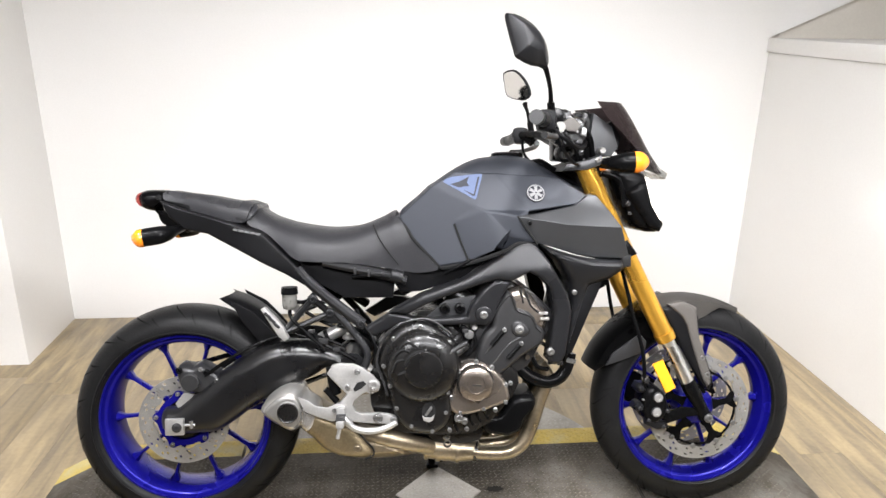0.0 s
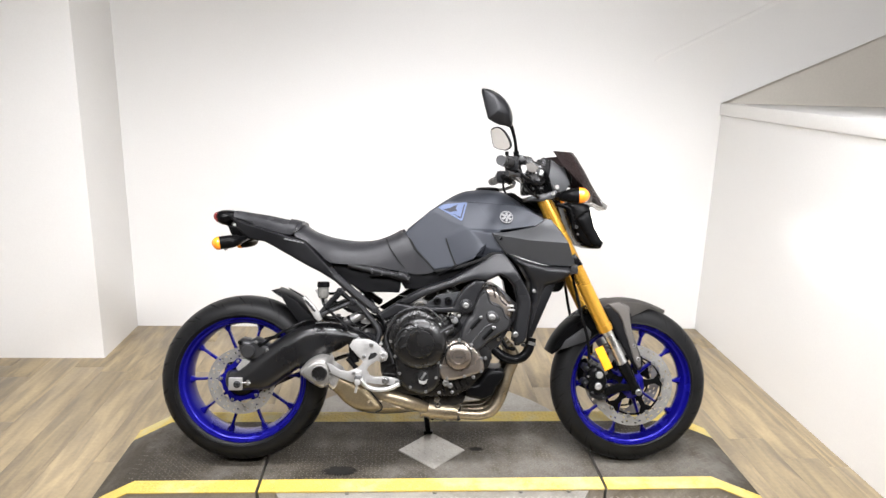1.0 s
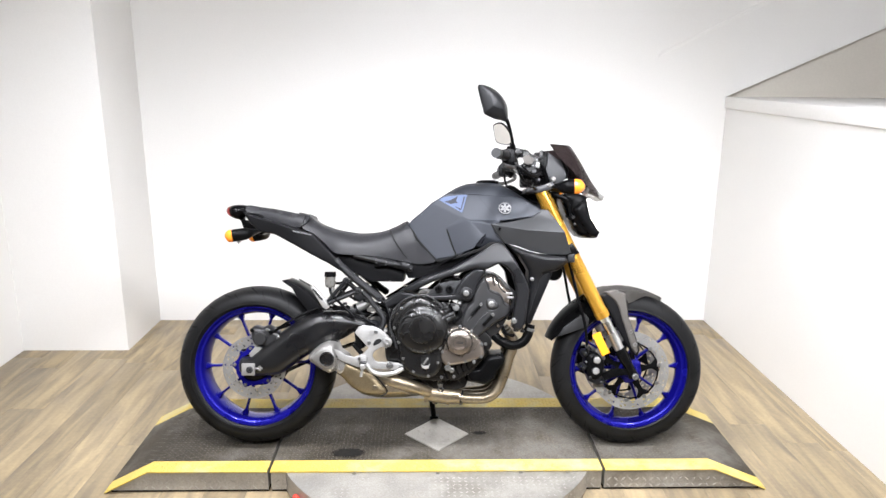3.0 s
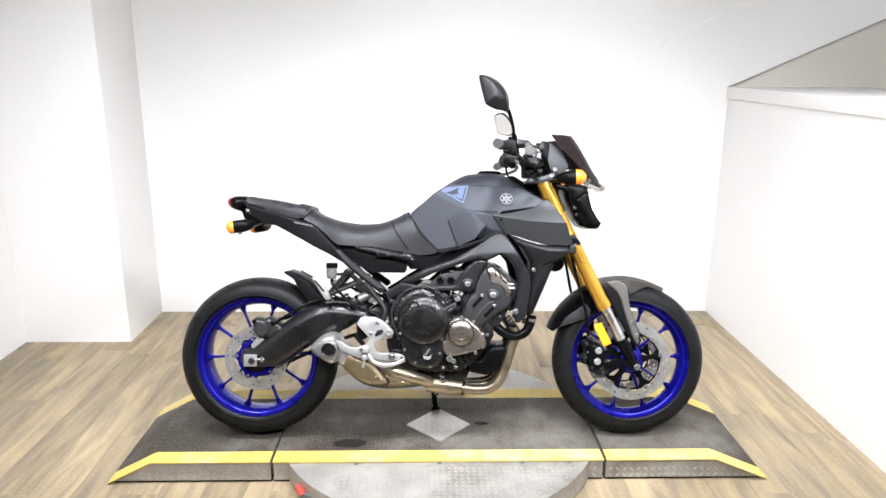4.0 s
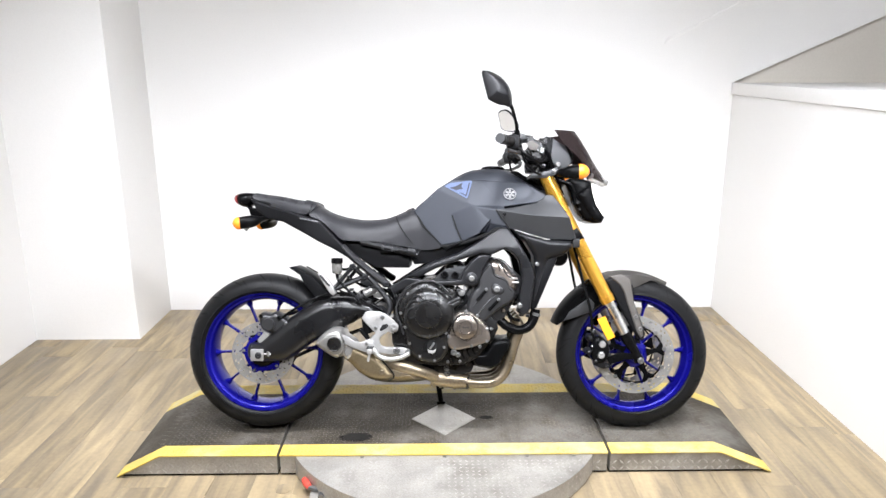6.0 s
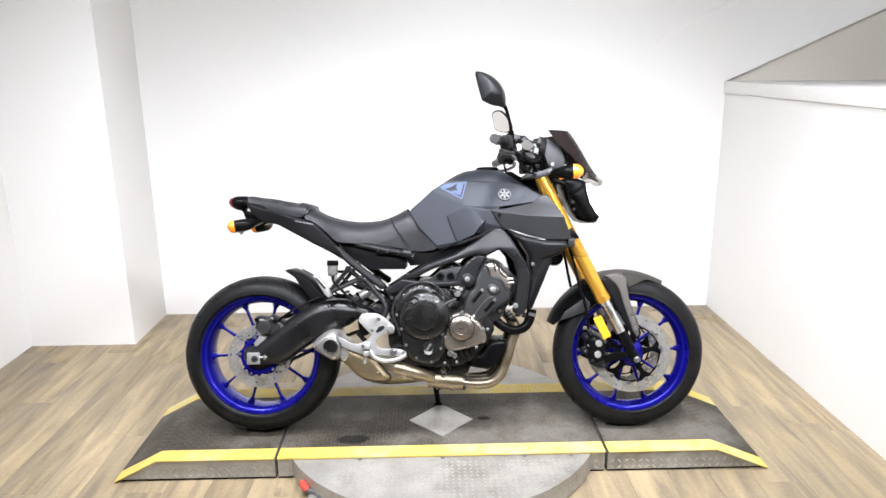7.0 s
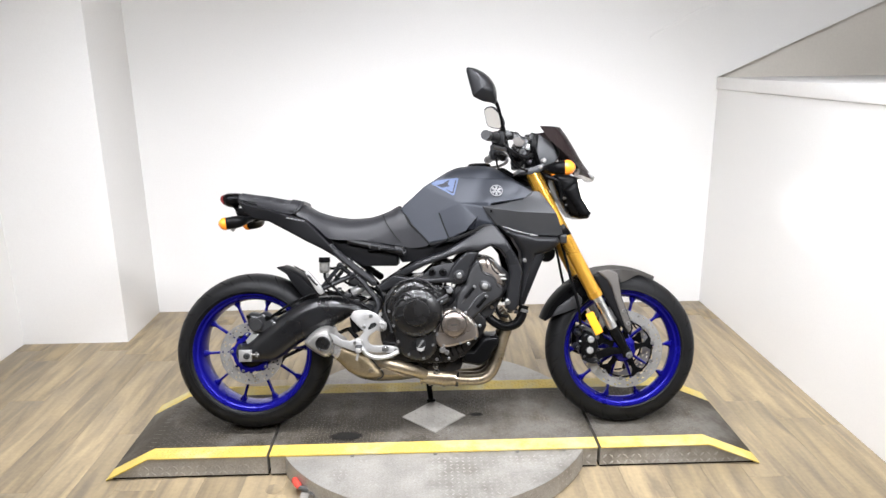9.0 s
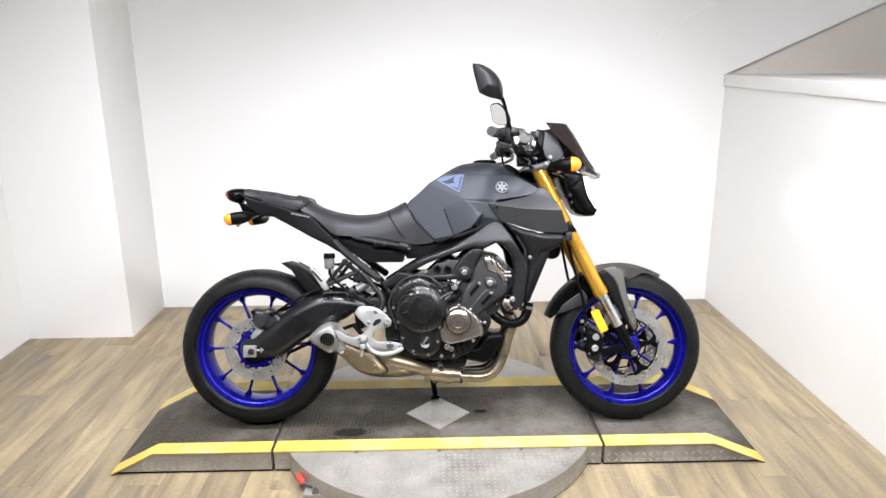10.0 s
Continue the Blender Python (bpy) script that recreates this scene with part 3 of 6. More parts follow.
def tyre(cx, cz, r, w, bead, parent):
    """A tyre with rounded crown, sidewalls with moulded ribs and open beads."""
    def crown(b):
        return r - 0.056 + 0.056 * max(math.cos(b), 0) ** 0.85

    prof = [(crown(-math.pi / 2 + math.pi * i / 20), w * 0.5 * math.sin(-math.pi / 2 + math.pi * i / 20)) for i in range(21)]
    side = [(r - 0.060, 0.500 * w), (r - 0.0612, 0.508 * w), (r - 0.0636, 0.508 * w), (r - 0.065, 0.497 * w), (bead + 0.015, 0.462 * w), (bead + 0.0135, 0.468 * w), (bead + 0.0105, 0.466 * w), (bead + 0.009, 0.45 * w), (bead + 0.003, 0.41 * w), (bead - 0.004, 0.39 * w)]
    inner = [(bead - 0.004, 0.36 * w), (r - 0.05, 0.42 * w), (r - 0.02, 0.0), (r - 0.05, -0.42 * w), (bead - 0.004, -0.36 * w)]
    full = prof + side + inner + [(q, -y) for q, y in reversed(side)]
    ob = part("tyre", lathe(full, cx, cz, 128, closed=True), RUBBER, parent, "black road tyre", sharp=40)
    # moulded bars low on the near sidewall
    bm = bmesh.new()
    rr = 0.5 * (r - 0.065 + bead + 0.015)
    for a0, n in ((0.4, 9), (2.6, 7), (4.3, 11)):
        for k in range(n):
            a = a0 + 0.045 * k
            mid = Vector((cx + rr * math.cos(a), -0.4815 * w, cz + rr * math.sin(a)))
            out, along = Vector((math.cos(a), 0, math.sin(a))), Vector((-math.sin(a), 0, math.cos(a)))
            vs = [bm.verts.new(mid + out * u + along * v + Vector((0, 0.28 * u - e, 0))) for e in (-0.001, 0.0012) for u, v in ((-0.005, -0.0032), (0.005, -0.0032), (0.005, 0.0032), (-0.005, 0.0032))]
            bm.faces.new(vs[4:])
            for j in range(4):
                bm.faces.new((vs[j], vs[(j + 1) % 4], vs[4 + (j + 1) % 4], vs[4 + j]))
    tagged(part("sidewall_marking", bm, RUBBER, parent), kind="stuff")
    # tread grooves, slanted cuts over the crown: long ones and short shoulder ones between
    for s in (-1, 1):
        bm = bmesh.new()
        for i in range(34):
            a0 = 2 * math.pi * (i + (0.5 if s > 0 else 0)) / 34
            lo, span, sweep = (0.10, 0.66, 0.17) if i % 2 else (0.52, 0.36, 0.07)
            row = []
            for k in range(8):
                b = (lo + span * k / 7) * math.pi / 2
                aa = a0 - sweep * (k / 7) ** 1.5
                wide = 0.0105 * math.sin(math.pi * (k + 0.5) / 8)
                row.append([bm.verts.new((cx + (crown(b) + 0.0005) * math.cos(aa + e * wide), s * (w * 0.5 * math.sin(b) + 0.0005), cz + (crown(b) + 0.0005) * math.sin(aa + e * wide))) for e in (-1, 1)])
            for p, q in zip(row, row[1:]):
                bm.faces.new((p[0], p[1], q[1], q[0]))
        tagged(part("tread_pattern", bm, GROOVE, parent), kind="stuff")
    return ob


def rim(name, cx, cz, lip, w, label):
    near = [(lip, -w / 2), (lip - 0.002, -w / 2 - 0.003), (lip - 0.006, -w / 2 - 0.003), (lip - 0.009, -w / 2 + 0.001), (lip - 0.0105, -w / 2 + 0.009), (lip - 0.014, -w / 2 + 0.012), (lip - 0.019, -w / 2 + 0.013), (lip - 0.0225, -w / 2 + 0.018), (lip - 0.026, -w / 2 + 0.032), (lip - 0.030, -0.010)]
    prof = near + [(r, -y) for r, y in reversed(near)] + [(lip - 0.006, w / 2 - 0.012), (lip - 0.018, 0), (lip - 0.006, -w / 2 + 0.012)]
    return part(name, lathe(prof, cx, cz, 96, closed=True), BLUE, bike, label, sharp=40)


def drilled_disc(cx, cz, r1, r0, y, parent, thick=0.005, rows=3):
    """A brake disc with wavy inner edge, drilled right through in slanting rows."""
    n = 90
    bm = bmesh.new()
    tracks = [r0 + (r1 - r0) * k / 6 for k in range(7)]
    grid = {}
    for s in (0, 1):
        for i in range(n):
            for k, r in enumerate(tracks):
                a = 2 * math.pi * (i + 0.35 * k) / n
                rr = r + (0.003 * math.sin(a * 12) if k == 0 else 0)
                grid[s, i, k] = bm.verts.new((cx + rr * math.cos(a), y + (s - 0.5) * thick, cz + rr * math.sin(a)))
    def hole(i, k):
        return (k in (1, 3, 4)) and (i + 2 * k) % 5 == 0
    for i in range(n):
        j = (i + 1) % n
        for k in range(6):
            if not hole(i, k):
                for s in (0, 1):
                    bm.faces.new((grid[s, i, k], grid[s, j, k], grid[s, j, k + 1], grid[s, i, k + 1]))
            else:
                ring = [(i, k), (j, k), (j, k + 1), (i, k + 1)]
                for p, q in zip(ring, ring[1:] + ring[:1]):
                    bm.faces.new((grid[0, p[0], p[1]], grid[0, q[0], q[1]], grid[1, q[0], q[1]], grid[1, p[0], p[1]]))
        for k in (0, 6):
            bm.faces.new((grid[0, i, k], grid[0, j, k], grid[1, j, k], grid[1, i, k]))
    return part("brake_disc", bm, DISC, parent, "drilled steel brake disc", sharp=25)


# rear wheel
rear = rim("rear_wheel", RX, RZ, 0.2265, 0.142, "gloss blue ten-spoke rear wheel")
tyre(RX, RZ, RR, 0.180, 0.2265, rear)
spokes(RX, RZ, 0.060, 0.198, -0.012, 10, 0.05, rear)
part("hub", lathe([(0.0, -0.085), (0.028, -0.085), (0.032, -0.075), (0.060, -0.070), (0.068, -0.060), (0.070, 0.03), (0.05, 0.07), (0.0, 0.075)], RX, RZ, 32), BLUE, rear, "blue hub")
drilled_disc(RX, RZ, 0.118, 0.078, -0.082, rear)
bm = bmesh.new()
rings = []
for inner, y in ((1, -0.0785), (1, -0.0865), (0, -0.0865), (0, -0.0785)):
    row = []
    for i in range(80):
        a = 2 * math.pi * i / 80
        lobe = max(0, math.cos(5 * (a - 0.5))) ** 2
        r = 0.053 + 0.004 * lobe if inner else 0.069 + 0.013 * lobe
        row.append(bm.verts.new((RX + r * math.cos(a), y, RZ + r * math.sin(a))))
    rings.append(row)
for p, q in zip(rings, rings[1:] + rings[:1]):
    for i in range(80):
        bm.faces.new((p[i], p[(i + 1) % 80], q[(i + 1) % 80], q[i]))
part("disc_carrier", bm, BLUE, rear, "blue scalloped disc carrier", sharp=40)
for i in range(5):
    a = 2 * math.pi * i / 5 + 0.5
    bolt(RX + 0.0725 * math.cos(a), RZ + 0.0725 * math.sin(a), -0.086, 0.005, rear)
part("hub_cover", lathe([(0.0525, -0.0720), (0.0525, -0.0800), (0.046, -0.0860), (0.030, -0.0900), (0.0, -0.0905)], RX, RZ, 32), MATT, rear, "black hub cover")
part("sprocket", lathe([(0.105, 0.086), (0.105, 0.092), (0.06, 0.092), (0.06, 0.086)], RX, RZ, 45, closed=True), ENGINE, rear, "dark rear sprocket")

# front wheel
front = rim("front_wheel", FX, FZ, 0.2265, 0.095, "gloss blue ten-spoke front wheel")
tyre(FX, FZ, FR, 0.121, 0.2265, front)
spokes(FX, FZ, 0.045, 0.198, 0.0, 10, 0.035, front)
part("hub", lathe([(0.0, -0.072), (0.024, -0.072), (0.030, -0.060), (0.042, -0.057), (0.052, -0.050), (0.056, 0.05), (0.036, 0.055), (0.030, 0.065), (0.0, 0.065)], FX, FZ, 32), BLUE, front, "blue hub")
for y in (-0.066, 0.066):
    drilled_disc(FX, FZ, 0.148, 0.114, y, front)
    for i in range(10):
        a = 2 * math.pi * i / 10 + 0.2
        bolt(FX + 0.112 * math.cos(a), FZ + 0.112 * math.sin(a), y + (0.003 if y > 0 else -0.003), 0.0065, front, BOLT, 0.004, "rotor_button")
    carrier = lathe([(0.103, y), (0.103, y * 1.04), (0.109, y * 1.04), (0.109, y)], FX, FZ, 32, closed=True)
    part("disc_carrier", carrier, BLACK, front)
    for i in range(5):
        a = 2 * math.pi * i / 5 + 0.2
        lobe = [(FX + r * math.cos(a + e), FZ + r * math.sin(a + e)) for r, e in ((0.046, -0.36), (0.062, -0.15), (0.084, -0.11), (0.104, -0.24), (0.114, -0.20), (0.106, 0.0), (0.114, 0.20), (0.104, 0.24), (0.084, 0.11), (0.062, 0.15), (0.046, 0.36))]
        part("carrier_arm", plate(lobe, y * 0.97, y * 1.03, 0.001), BLACK, front)

# swingarm and rear end
ARM = [(-0.757, 0.336), (-0.715, 0.345), (-0.644, 0.407), (-0.566, 0.462), (-0.488, 0.503), (-0.427, 0.514), (-0.350, 0.508), (-0.273, 0.478), (-0.250, 0.44), (-0.285, 0.425), (-0.328, 0.437), (-0.368, 0.414), (-0.430, 0.386), (-0.509, 0.346), (-0.603, 0.280), (-0.649, 0.270), (-0.745, 0.270), (-0.765, 0.30)]
arm = part("swingarm", pillow(ARM, 0.140, 0.040, low=0.66, back=0.088, smooth=3), ARMPAINT, bike, "satin black banana-shaped swingarm")
part("swingarm", pillow(ARM, 0.140, 0.040, low=0.66, back=0.088, smooth=3, side=1), ARMPAINT, bike, "satin black banana-shaped swingarm")
part("pivot", tube([(-0.262, -0.15, 0.455), (-0.262, 0.15, 0.455)], 0.032, 16, 1), FRAME, bike, "swingarm pivot")
block = part("axle_block", box(-0.742, -0.695, -0.150, -0.136, 0.279, 0.322, 0.003), ALLOY, bike, "silver axle adjuster plate")
bolt(RX, 0.300, -0.150, 0.010, block, CAST)
part("adjuster", tube([(-0.695, -0.144, 0.304), (-0.668, -0.144, 0.305)], 0.004, 8, 1), BOLT, block)
part("adjuster_nut", tube([(-0.677, -0.144, 0.313), (-0.677, -0.144, 0.296)], 0.005, 6, 1), BOLT, block)
caliper = part("rear_caliper", pillow([(-0.720, 0.440), (-0.708, 0.455), (-0.677, 0.449), (-0.659, 0.457), (-0.631, 0.443), (-0.606, 0.424), (-0.600, 0.392), (-0.621, 0.381), (-0.662, 0.375), (-0.700, 0.385), (-0.716, 0.406)], 0.122, 0.014, low=0.76, back=0.062, smooth=2, step=0.009), CAST, bike, "dark grey rear brake caliper")
part("piston_cover", lathe([(0.0235, -0.115), (0.0235, -0.134), (0.021, -0.137), (0.0, -0.1375)], -0.680, 0.412, 24), CAST, caliper)
for x, z, r in ((-0.709, 0.442, 0.007), (-0.640, 0.436, 0.007), (-0.614, 0.414, 0.006), (-0.626, 0.395, 0.008), (-0.655, 0.444, 0.005)):
    bolt(x, z, -0.121, r, caliper, BLACK if r > 0.006 else BOLT)
part("caliper_bracket", plate([(-0.703, 0.380), (-0.665, 0.372), (-0.609, 0.389), (-0.595, 0.370), (-0.654, 0.349), (-0.710, 0.320), (-0.726, 0.351)], -0.098, -0.110, 0.003), ALLOY, caliper, "silver caliper bracket")
part("brake_hose", tube([(-0.645, -0.118, 0.425), (-0.585, -0.125, 0.468), (-0.50, -0.122, 0.513), (-0.43, -0.115, 0.528), (-0.35, -0.112, 0.522), (-0.29, -0.12, 0.50)], 0.0045, 8), BLACK, bike, "thin rear brake hose")
hugger = bmesh.new()
rows = []
for i, p in enumerate(flow([(-0.592, 0.627), (-0.545, 0.608), (-0.495, 0.572), (-0.450, 0.522), (-0.412, 0.470)], 3, closed=False)):
    wide = 0.082 + 0.016 * min(1, i / 6)
    rows.append([hugger.verts.new((p[0] - 0.02 * (abs(k) / 5) ** 3, wide * k / 5, p[1] - (0.004 + 0.030 * min(1, i / 7)) * (abs(k) / 5) ** 4)) for k in range(-5, 6)])
for p, q in zip(rows, rows[1:]):
    for k in range(10):
        hugger.faces.new((p[k], p[k + 1], q[k + 1], q[k]))
bmesh.ops.solidify(hugger, geom=list(hugger.faces), thickness=0.004)
fender_rear = part("rear_fender", hugger, FRAME, bike, "dark plastic tyre hugger")
for s in (-1, 1):
    part("fender_side", plate([(-0.583, 0.622), (-0.520, 0.588), (-0.475, 0.540), (-0.425, 0.478), (-0.470, 0.476), (-0.512, 0.515), (-0.552, 0.566)], 0.094 * s, 0.101 * s, 0.003), MATT, fender_rear, "black hugger side plate")
part("chain_guard", plate([(-0.62, 0.425), (-0.44, 0.505), (-0.30, 0.50), (-0.30, 0.485), (-0.45, 0.485), (-0.62, 0.405)], 0.112, 0.118, 0.002), BLACK, bike, "black chain guard")
part("chain", tube([(-0.74, 0.089, 0.40), (-0.45, 0.089, 0.475), (-0.24, 0.089, 0.475)], 0.008, 6, 3), ENGINE, bike, "dark drive chain")
part("chain", tube([(-0.74, 0.089, 0.20), (-0.45, 0.089, 0.33), (-0.24, 0.089, 0.40)], 0.008, 6, 3), ENGINE, bike, "dark drive chain")
part("shock", tube([(-0.33, 0.02, 0.42), (-0.25, 0.0, 0.47), (-0.15, 0.0, 0.53)], [0.03, 0.034, 0.03], 14), ENGINE, bike, "dark rear shock absorber")
part("linkage", tube([(-0.30, -0.03, 0.40), (-0.30, 0.03, 0.40)], 0.03, 14, 1), BLACK, bike, "black suspension linkage")

# tail, seats
TAIL = [(-0.752, 0.880), (-0.69, 0.858), (-0.627, 0.842), (-0.55, 0.82), (-0.487, 0.800), (-0.463, 0.776), (-0.366, 0.678), (-0.376, 0.659), (-0.430, 0.692), (-0.490, 0.722), (-0.532, 0.746), (-0.628, 0.796), (-0.690, 0.806), (-0.729, 0.838)]
for s in (-1, 1):
    cowl = part("tail_cowl", pillow(TAIL, lambda x, z: 0.092 + 0.050 * smooth_step(-0.76, -0.50, x), 0.007, low=0.94, back=0.045, smooth=0, side=s), MATT, bike, "satin black tail side cowl")
    if s < 0:
        for k in range(5):
            x = -0.556 + 0.014 * k
            part("lettering", plate([(x, 0.811 - 0.2 * (x + 0.556)), (x + 0.011, 0.809 - 0.2 * (x + 0.556)), (x + 0.009, 0.804 - 0.2 * (x + 0.556)), (x - 0.002, 0.806 - 0.2 * (x + 0.556))], -0.1432, -0.120, 0), WHITEMARK, cowl)
part("tail_core", plate([(-0.77, 0.885), (-0.50, 0.835), (-0.41, 0.73), (-0.50, 0.745), (-0.64, 0.81), (-0.72, 0.83)], -0.07, 0.07, 0.006), BLACK, bike, "black tail undertray")
lamp = part("tail_light", pillow([(-0.818, 0.901), (-0.793, 0.908), (-0.750, 0.904), (-0.745, 0.880), (-0.77, 0.862), (-0.784, 0.853), (-0.812, 0.860), (-0.822, 0.880)], 0.062, 0.03, low=0.45, smooth=3, step=0.009), BLACK, bike, "black tail lamp housing")
part("lens", pillow([(-0.826, 0.900), (-0.812, 0.902), (-0.816, 0.880), (-0.808, 0.862), (-0.822, 0.864), (-0.834, 0.884)], 0.05, 0.012, low=0.4, smooth=3, step=0.008), REDLENS, lamp, "red tail lamp lens")
pill = [(-0.752, 0.905), (-0.70, 0.900), (-0.640, 0.892), (-0.580, 0.880), (-0.530, 0.872), (-0.505, 0.866), (-0.515, 0.842), (-0.545, 0.824), (-0.60, 0.834), (-0.660, 0.849), (-0.742, 0.874)]
part("pillion_seat", pillow(pill, lambda x, z: 0.060 + 0.045 * smooth_step(-0.75, -0.53, x), 0.035, soft=pill[:6], low=0.55), VINYL, bike, "black vinyl pillion pad")
part("seat_strap", pillow([(-0.546, 0.8795), (-0.530, 0.8765), (-0.516, 0.872), (-0.530, 0.832), (-0.556, 0.836)], lambda x, z: 0.064 + 0.045 * smooth_step(-0.75, -0.53, x), 0.035, soft=[(-0.76, 0.909), (-0.64, 0.896), (-0.50, 0.869)], low=0.55, smooth=0, step=0.01), VINYL, bike, "black pillion grab strap")
ride = [(-0.520, 0.866), (-0.494, 0.850), (-0.466, 0.834), (-0.420, 0.818), (-0.374, 0.809), (-0.325, 0.803), (-0.281, 0.804), (-0.245, 0.808), (-0.213, 0.818), (-0.178, 0.833), (-0.150, 0.848), (-0.136, 0.843), (-0.102, 0.784), (-0.06, 0.730), (-0.036, 0.702), (-0.062, 0.693), (-0.100, 0.690), (-0.141, 0.697), (-0.207, 0.709), (-0.277, 0.721), (-0.345, 0.724), (-0.402, 0.730), (-0.439, 0.761), (-0.487, 0.800), (-0.530, 0.822)]
part("rider_seat", pillow(ride, lambda x, z: 0.112 + 0.036 * smooth_step(-0.50, -0.38, x) - 0.035 * smooth_step(-0.33, -0.16, x) + 0.02 * smooth_step(-0.12, -0.03, x), 0.085, soft=ride[:12], low=0.42, smooth=3, step=0.013), VINYL, bike, "black vinyl rider seat")
part("seat_seam", tube([(-0.205, -0.092, 0.815), (-0.196, -0.106, 0.795), (-0.186, -0.117, 0.776), (-0.162, -0.122, 0.741), (-0.139, -0.126, 0.712)], 0.0018, 6), GAP, bike, "stitched seam of the rider seat")
part("under_seat_panel", plate([(-0.405, 0.728), (-0.322, 0.717), (-0.149, 0.668), (-0.155, 0.623), (-0.279, 0.624), (-0.362, 0.671)], -0.112, 0.112, 0.008), MATT, bike, "matt black panel under the seat")
for s in (-1, 1):
    y = 0.130 * s
    part("subframe_rail", tube([(-0.335, y, 0.722), (-0.22, y, 0.697), (-0.12, y * 1.05, 0.672)], 0.0125, 10), FRAME, bike, "black subframe rail")
    part("subframe_rail", tube([(-0.40, y, 0.705), (-0.366, y * 1.05, 0.668), (-0.300, y * 1.12, 0.613), (-0.232, y * 1.2, 0.563)], 0.014, 10), FRAME, bike, "black subframe rail")
    part("subframe_rail", tube([(-0.300, y * 1.12, 0.590), (-0.262, y * 1.2, 0.548), (-0.222, y * 1.3, 0.492), (-0.232, y * 1.35, 0.45)], 0.010, 10), FRAME, bike, "black subframe rail")
    part("rail_lug", tube([(-0.160, y * 1.08, 0.688), (-0.130, y * 1.08, 0.680)], 0.017, 12, 1), FRAME, bike)
    bolt(-0.238, 0.566, y * 1.31, 0.010, bike, FRAME)
    # pillion foot-rest hanger
    hang = part("footrest_hanger", tube([(-0.361, y * 1.1, 0.628), (-0.40, y * 1.12, 0.585), (-0.445, y * 1.15, 0.530)], 0.008, 8), FRAME, bike, "black pillion foot-rest hanger")
    part("strut", tube([(-0.318, y * 1.1, 0.591), (-0.38, y * 1.12, 0.565), (-0.440, y * 1.15, 0.540)], 0.008, 8), FRAME, hang)
    part("strut", tube([(-0.361, y * 1.1, 0.628), (-0.318, y * 1.1, 0.591)], 0.009, 8, 1), BLACK, hang)
    bolt(-0.361, 0.628, y * 1.13, 0.011, hang, FRAME)
    bolt(-0.318, 0.591, y * 1.13, 0.011, hang, FRAME)
    peg = part("pillion_peg", plate([(-0.489, 0.607), (-0.479, 0.612), (-0.452, 0.584), (-0.433, 0.560), (-0.420, 0.532), (-0.432, 0.524), (-0.446, 0.536), (-0.458, 0.556)], y * 1.14, y * 1.14 + 0.022 * s, 0.004), ALLOY, bike, "silver pillion foot rest")
    for k in range(3):
        part("peg_rib", box(-0.004, 0.004, y * 1.14 + 0.020 * s - 0.003, y * 1.14 + 0.020 * s + 0.003, -0.010, 0.010, 0.001), CAST, peg).matrix_basis = Matrix.Translation((-0.472 + 0.011 * k, 0, 0.592 - 0.013 * k)) @ pose(0, 0, 0, 0, -48, 0)
tank_res = part("brake_reservoir", tube([(-0.419, -0.148, 0.604), (-0.419, -0.148, 0.612), (-0.419, -0.148, 0.644)], [0.014, 0.0185, 0.0185], 18, 2), CLEAR, bike, "milky brake fluid reservoir")
part("cap", tube([(-0.419, -0.148, 0.643), (-0.419, -0.148, 0.661)], [0.0215, 0.0205], 18, 1), BLACK, tank_res, "black screw cap")
part("stay", tube([(-0.419, -0.135, 0.625), (-0.395, -0.130, 0.618), (-0.372, -0.135, 0.622)], 0.005, 8), BLACK, tank_res)
part("hose", tube([(-0.419, -0.148, 0.606), (-0.415, -0.150, 0.580), (-0.380, -0.155, 0.545), (-0.330, -0.165, 0.500)], 0.005, 8), BLACK, tank_res, "thin black hose")
# Black filler added to make the band below tank and seat dark.
part("under_tank_filler", plate([(-0.175, 0.700), (-0.03, 0.712), (0.06, 0.742), (0.12, 0.735), (0.03, 0.672), (-0.08, 0.638), (-0.135, 0.636)], -0.105, 0.105, 0.008), MATT, bike, "added matt black filler under the tank")
# number-plate hanger and rear signals
part("plate_hanger", plate([(-0.79, 0.857), (-0.73, 0.845), (-0.68, 0.805), (-0.70, 0.795), (-0.75, 0.80), (-0.77, 0.835)], -0.03, 0.03, 0.004), BLACK, bike, "black number-plate hanger")
part("hanger_bracket", tube([(-0.775, -0.02, 0.852), (-0.765, -0.02, 0.825), (-0.74, -0.02, 0.81)], 0.007, 8), BLACK, bike)
for s in (-1, 1):
    y = 0.13 * s
    sig = part("rear_signal", tube([(-0.70, 0.03 * s, 0.812), (-0.712, y * 0.75, 0.804), (-0.732, y * 1.1, 0.797), (-0.775, y * 1.2, 0.790)], [0.007, 0.012, 0.022, 0.0225], 14), BLACK, bike, "black rear turn signal")
    part("lens", tube([(-0.774, y * 1.2, 0.790), (-0.781, y * 1.21, 0.789), (-0.789, y * 1.22, 0.788), (-0.796, y * 1.23, 0.787), (-0.800, y * 1.235, 0.786)], [0.0228, 0.0230, 0.0205, 0.0135, 0.005], 18), ORANGE, sig, "orange turn signal lens")
part("plate_lamp", tube([(-0.80, 0.0, 0.765), (-0.78, 0.0, 0.785)], 0.008, 8, 1), BOLT, bike)

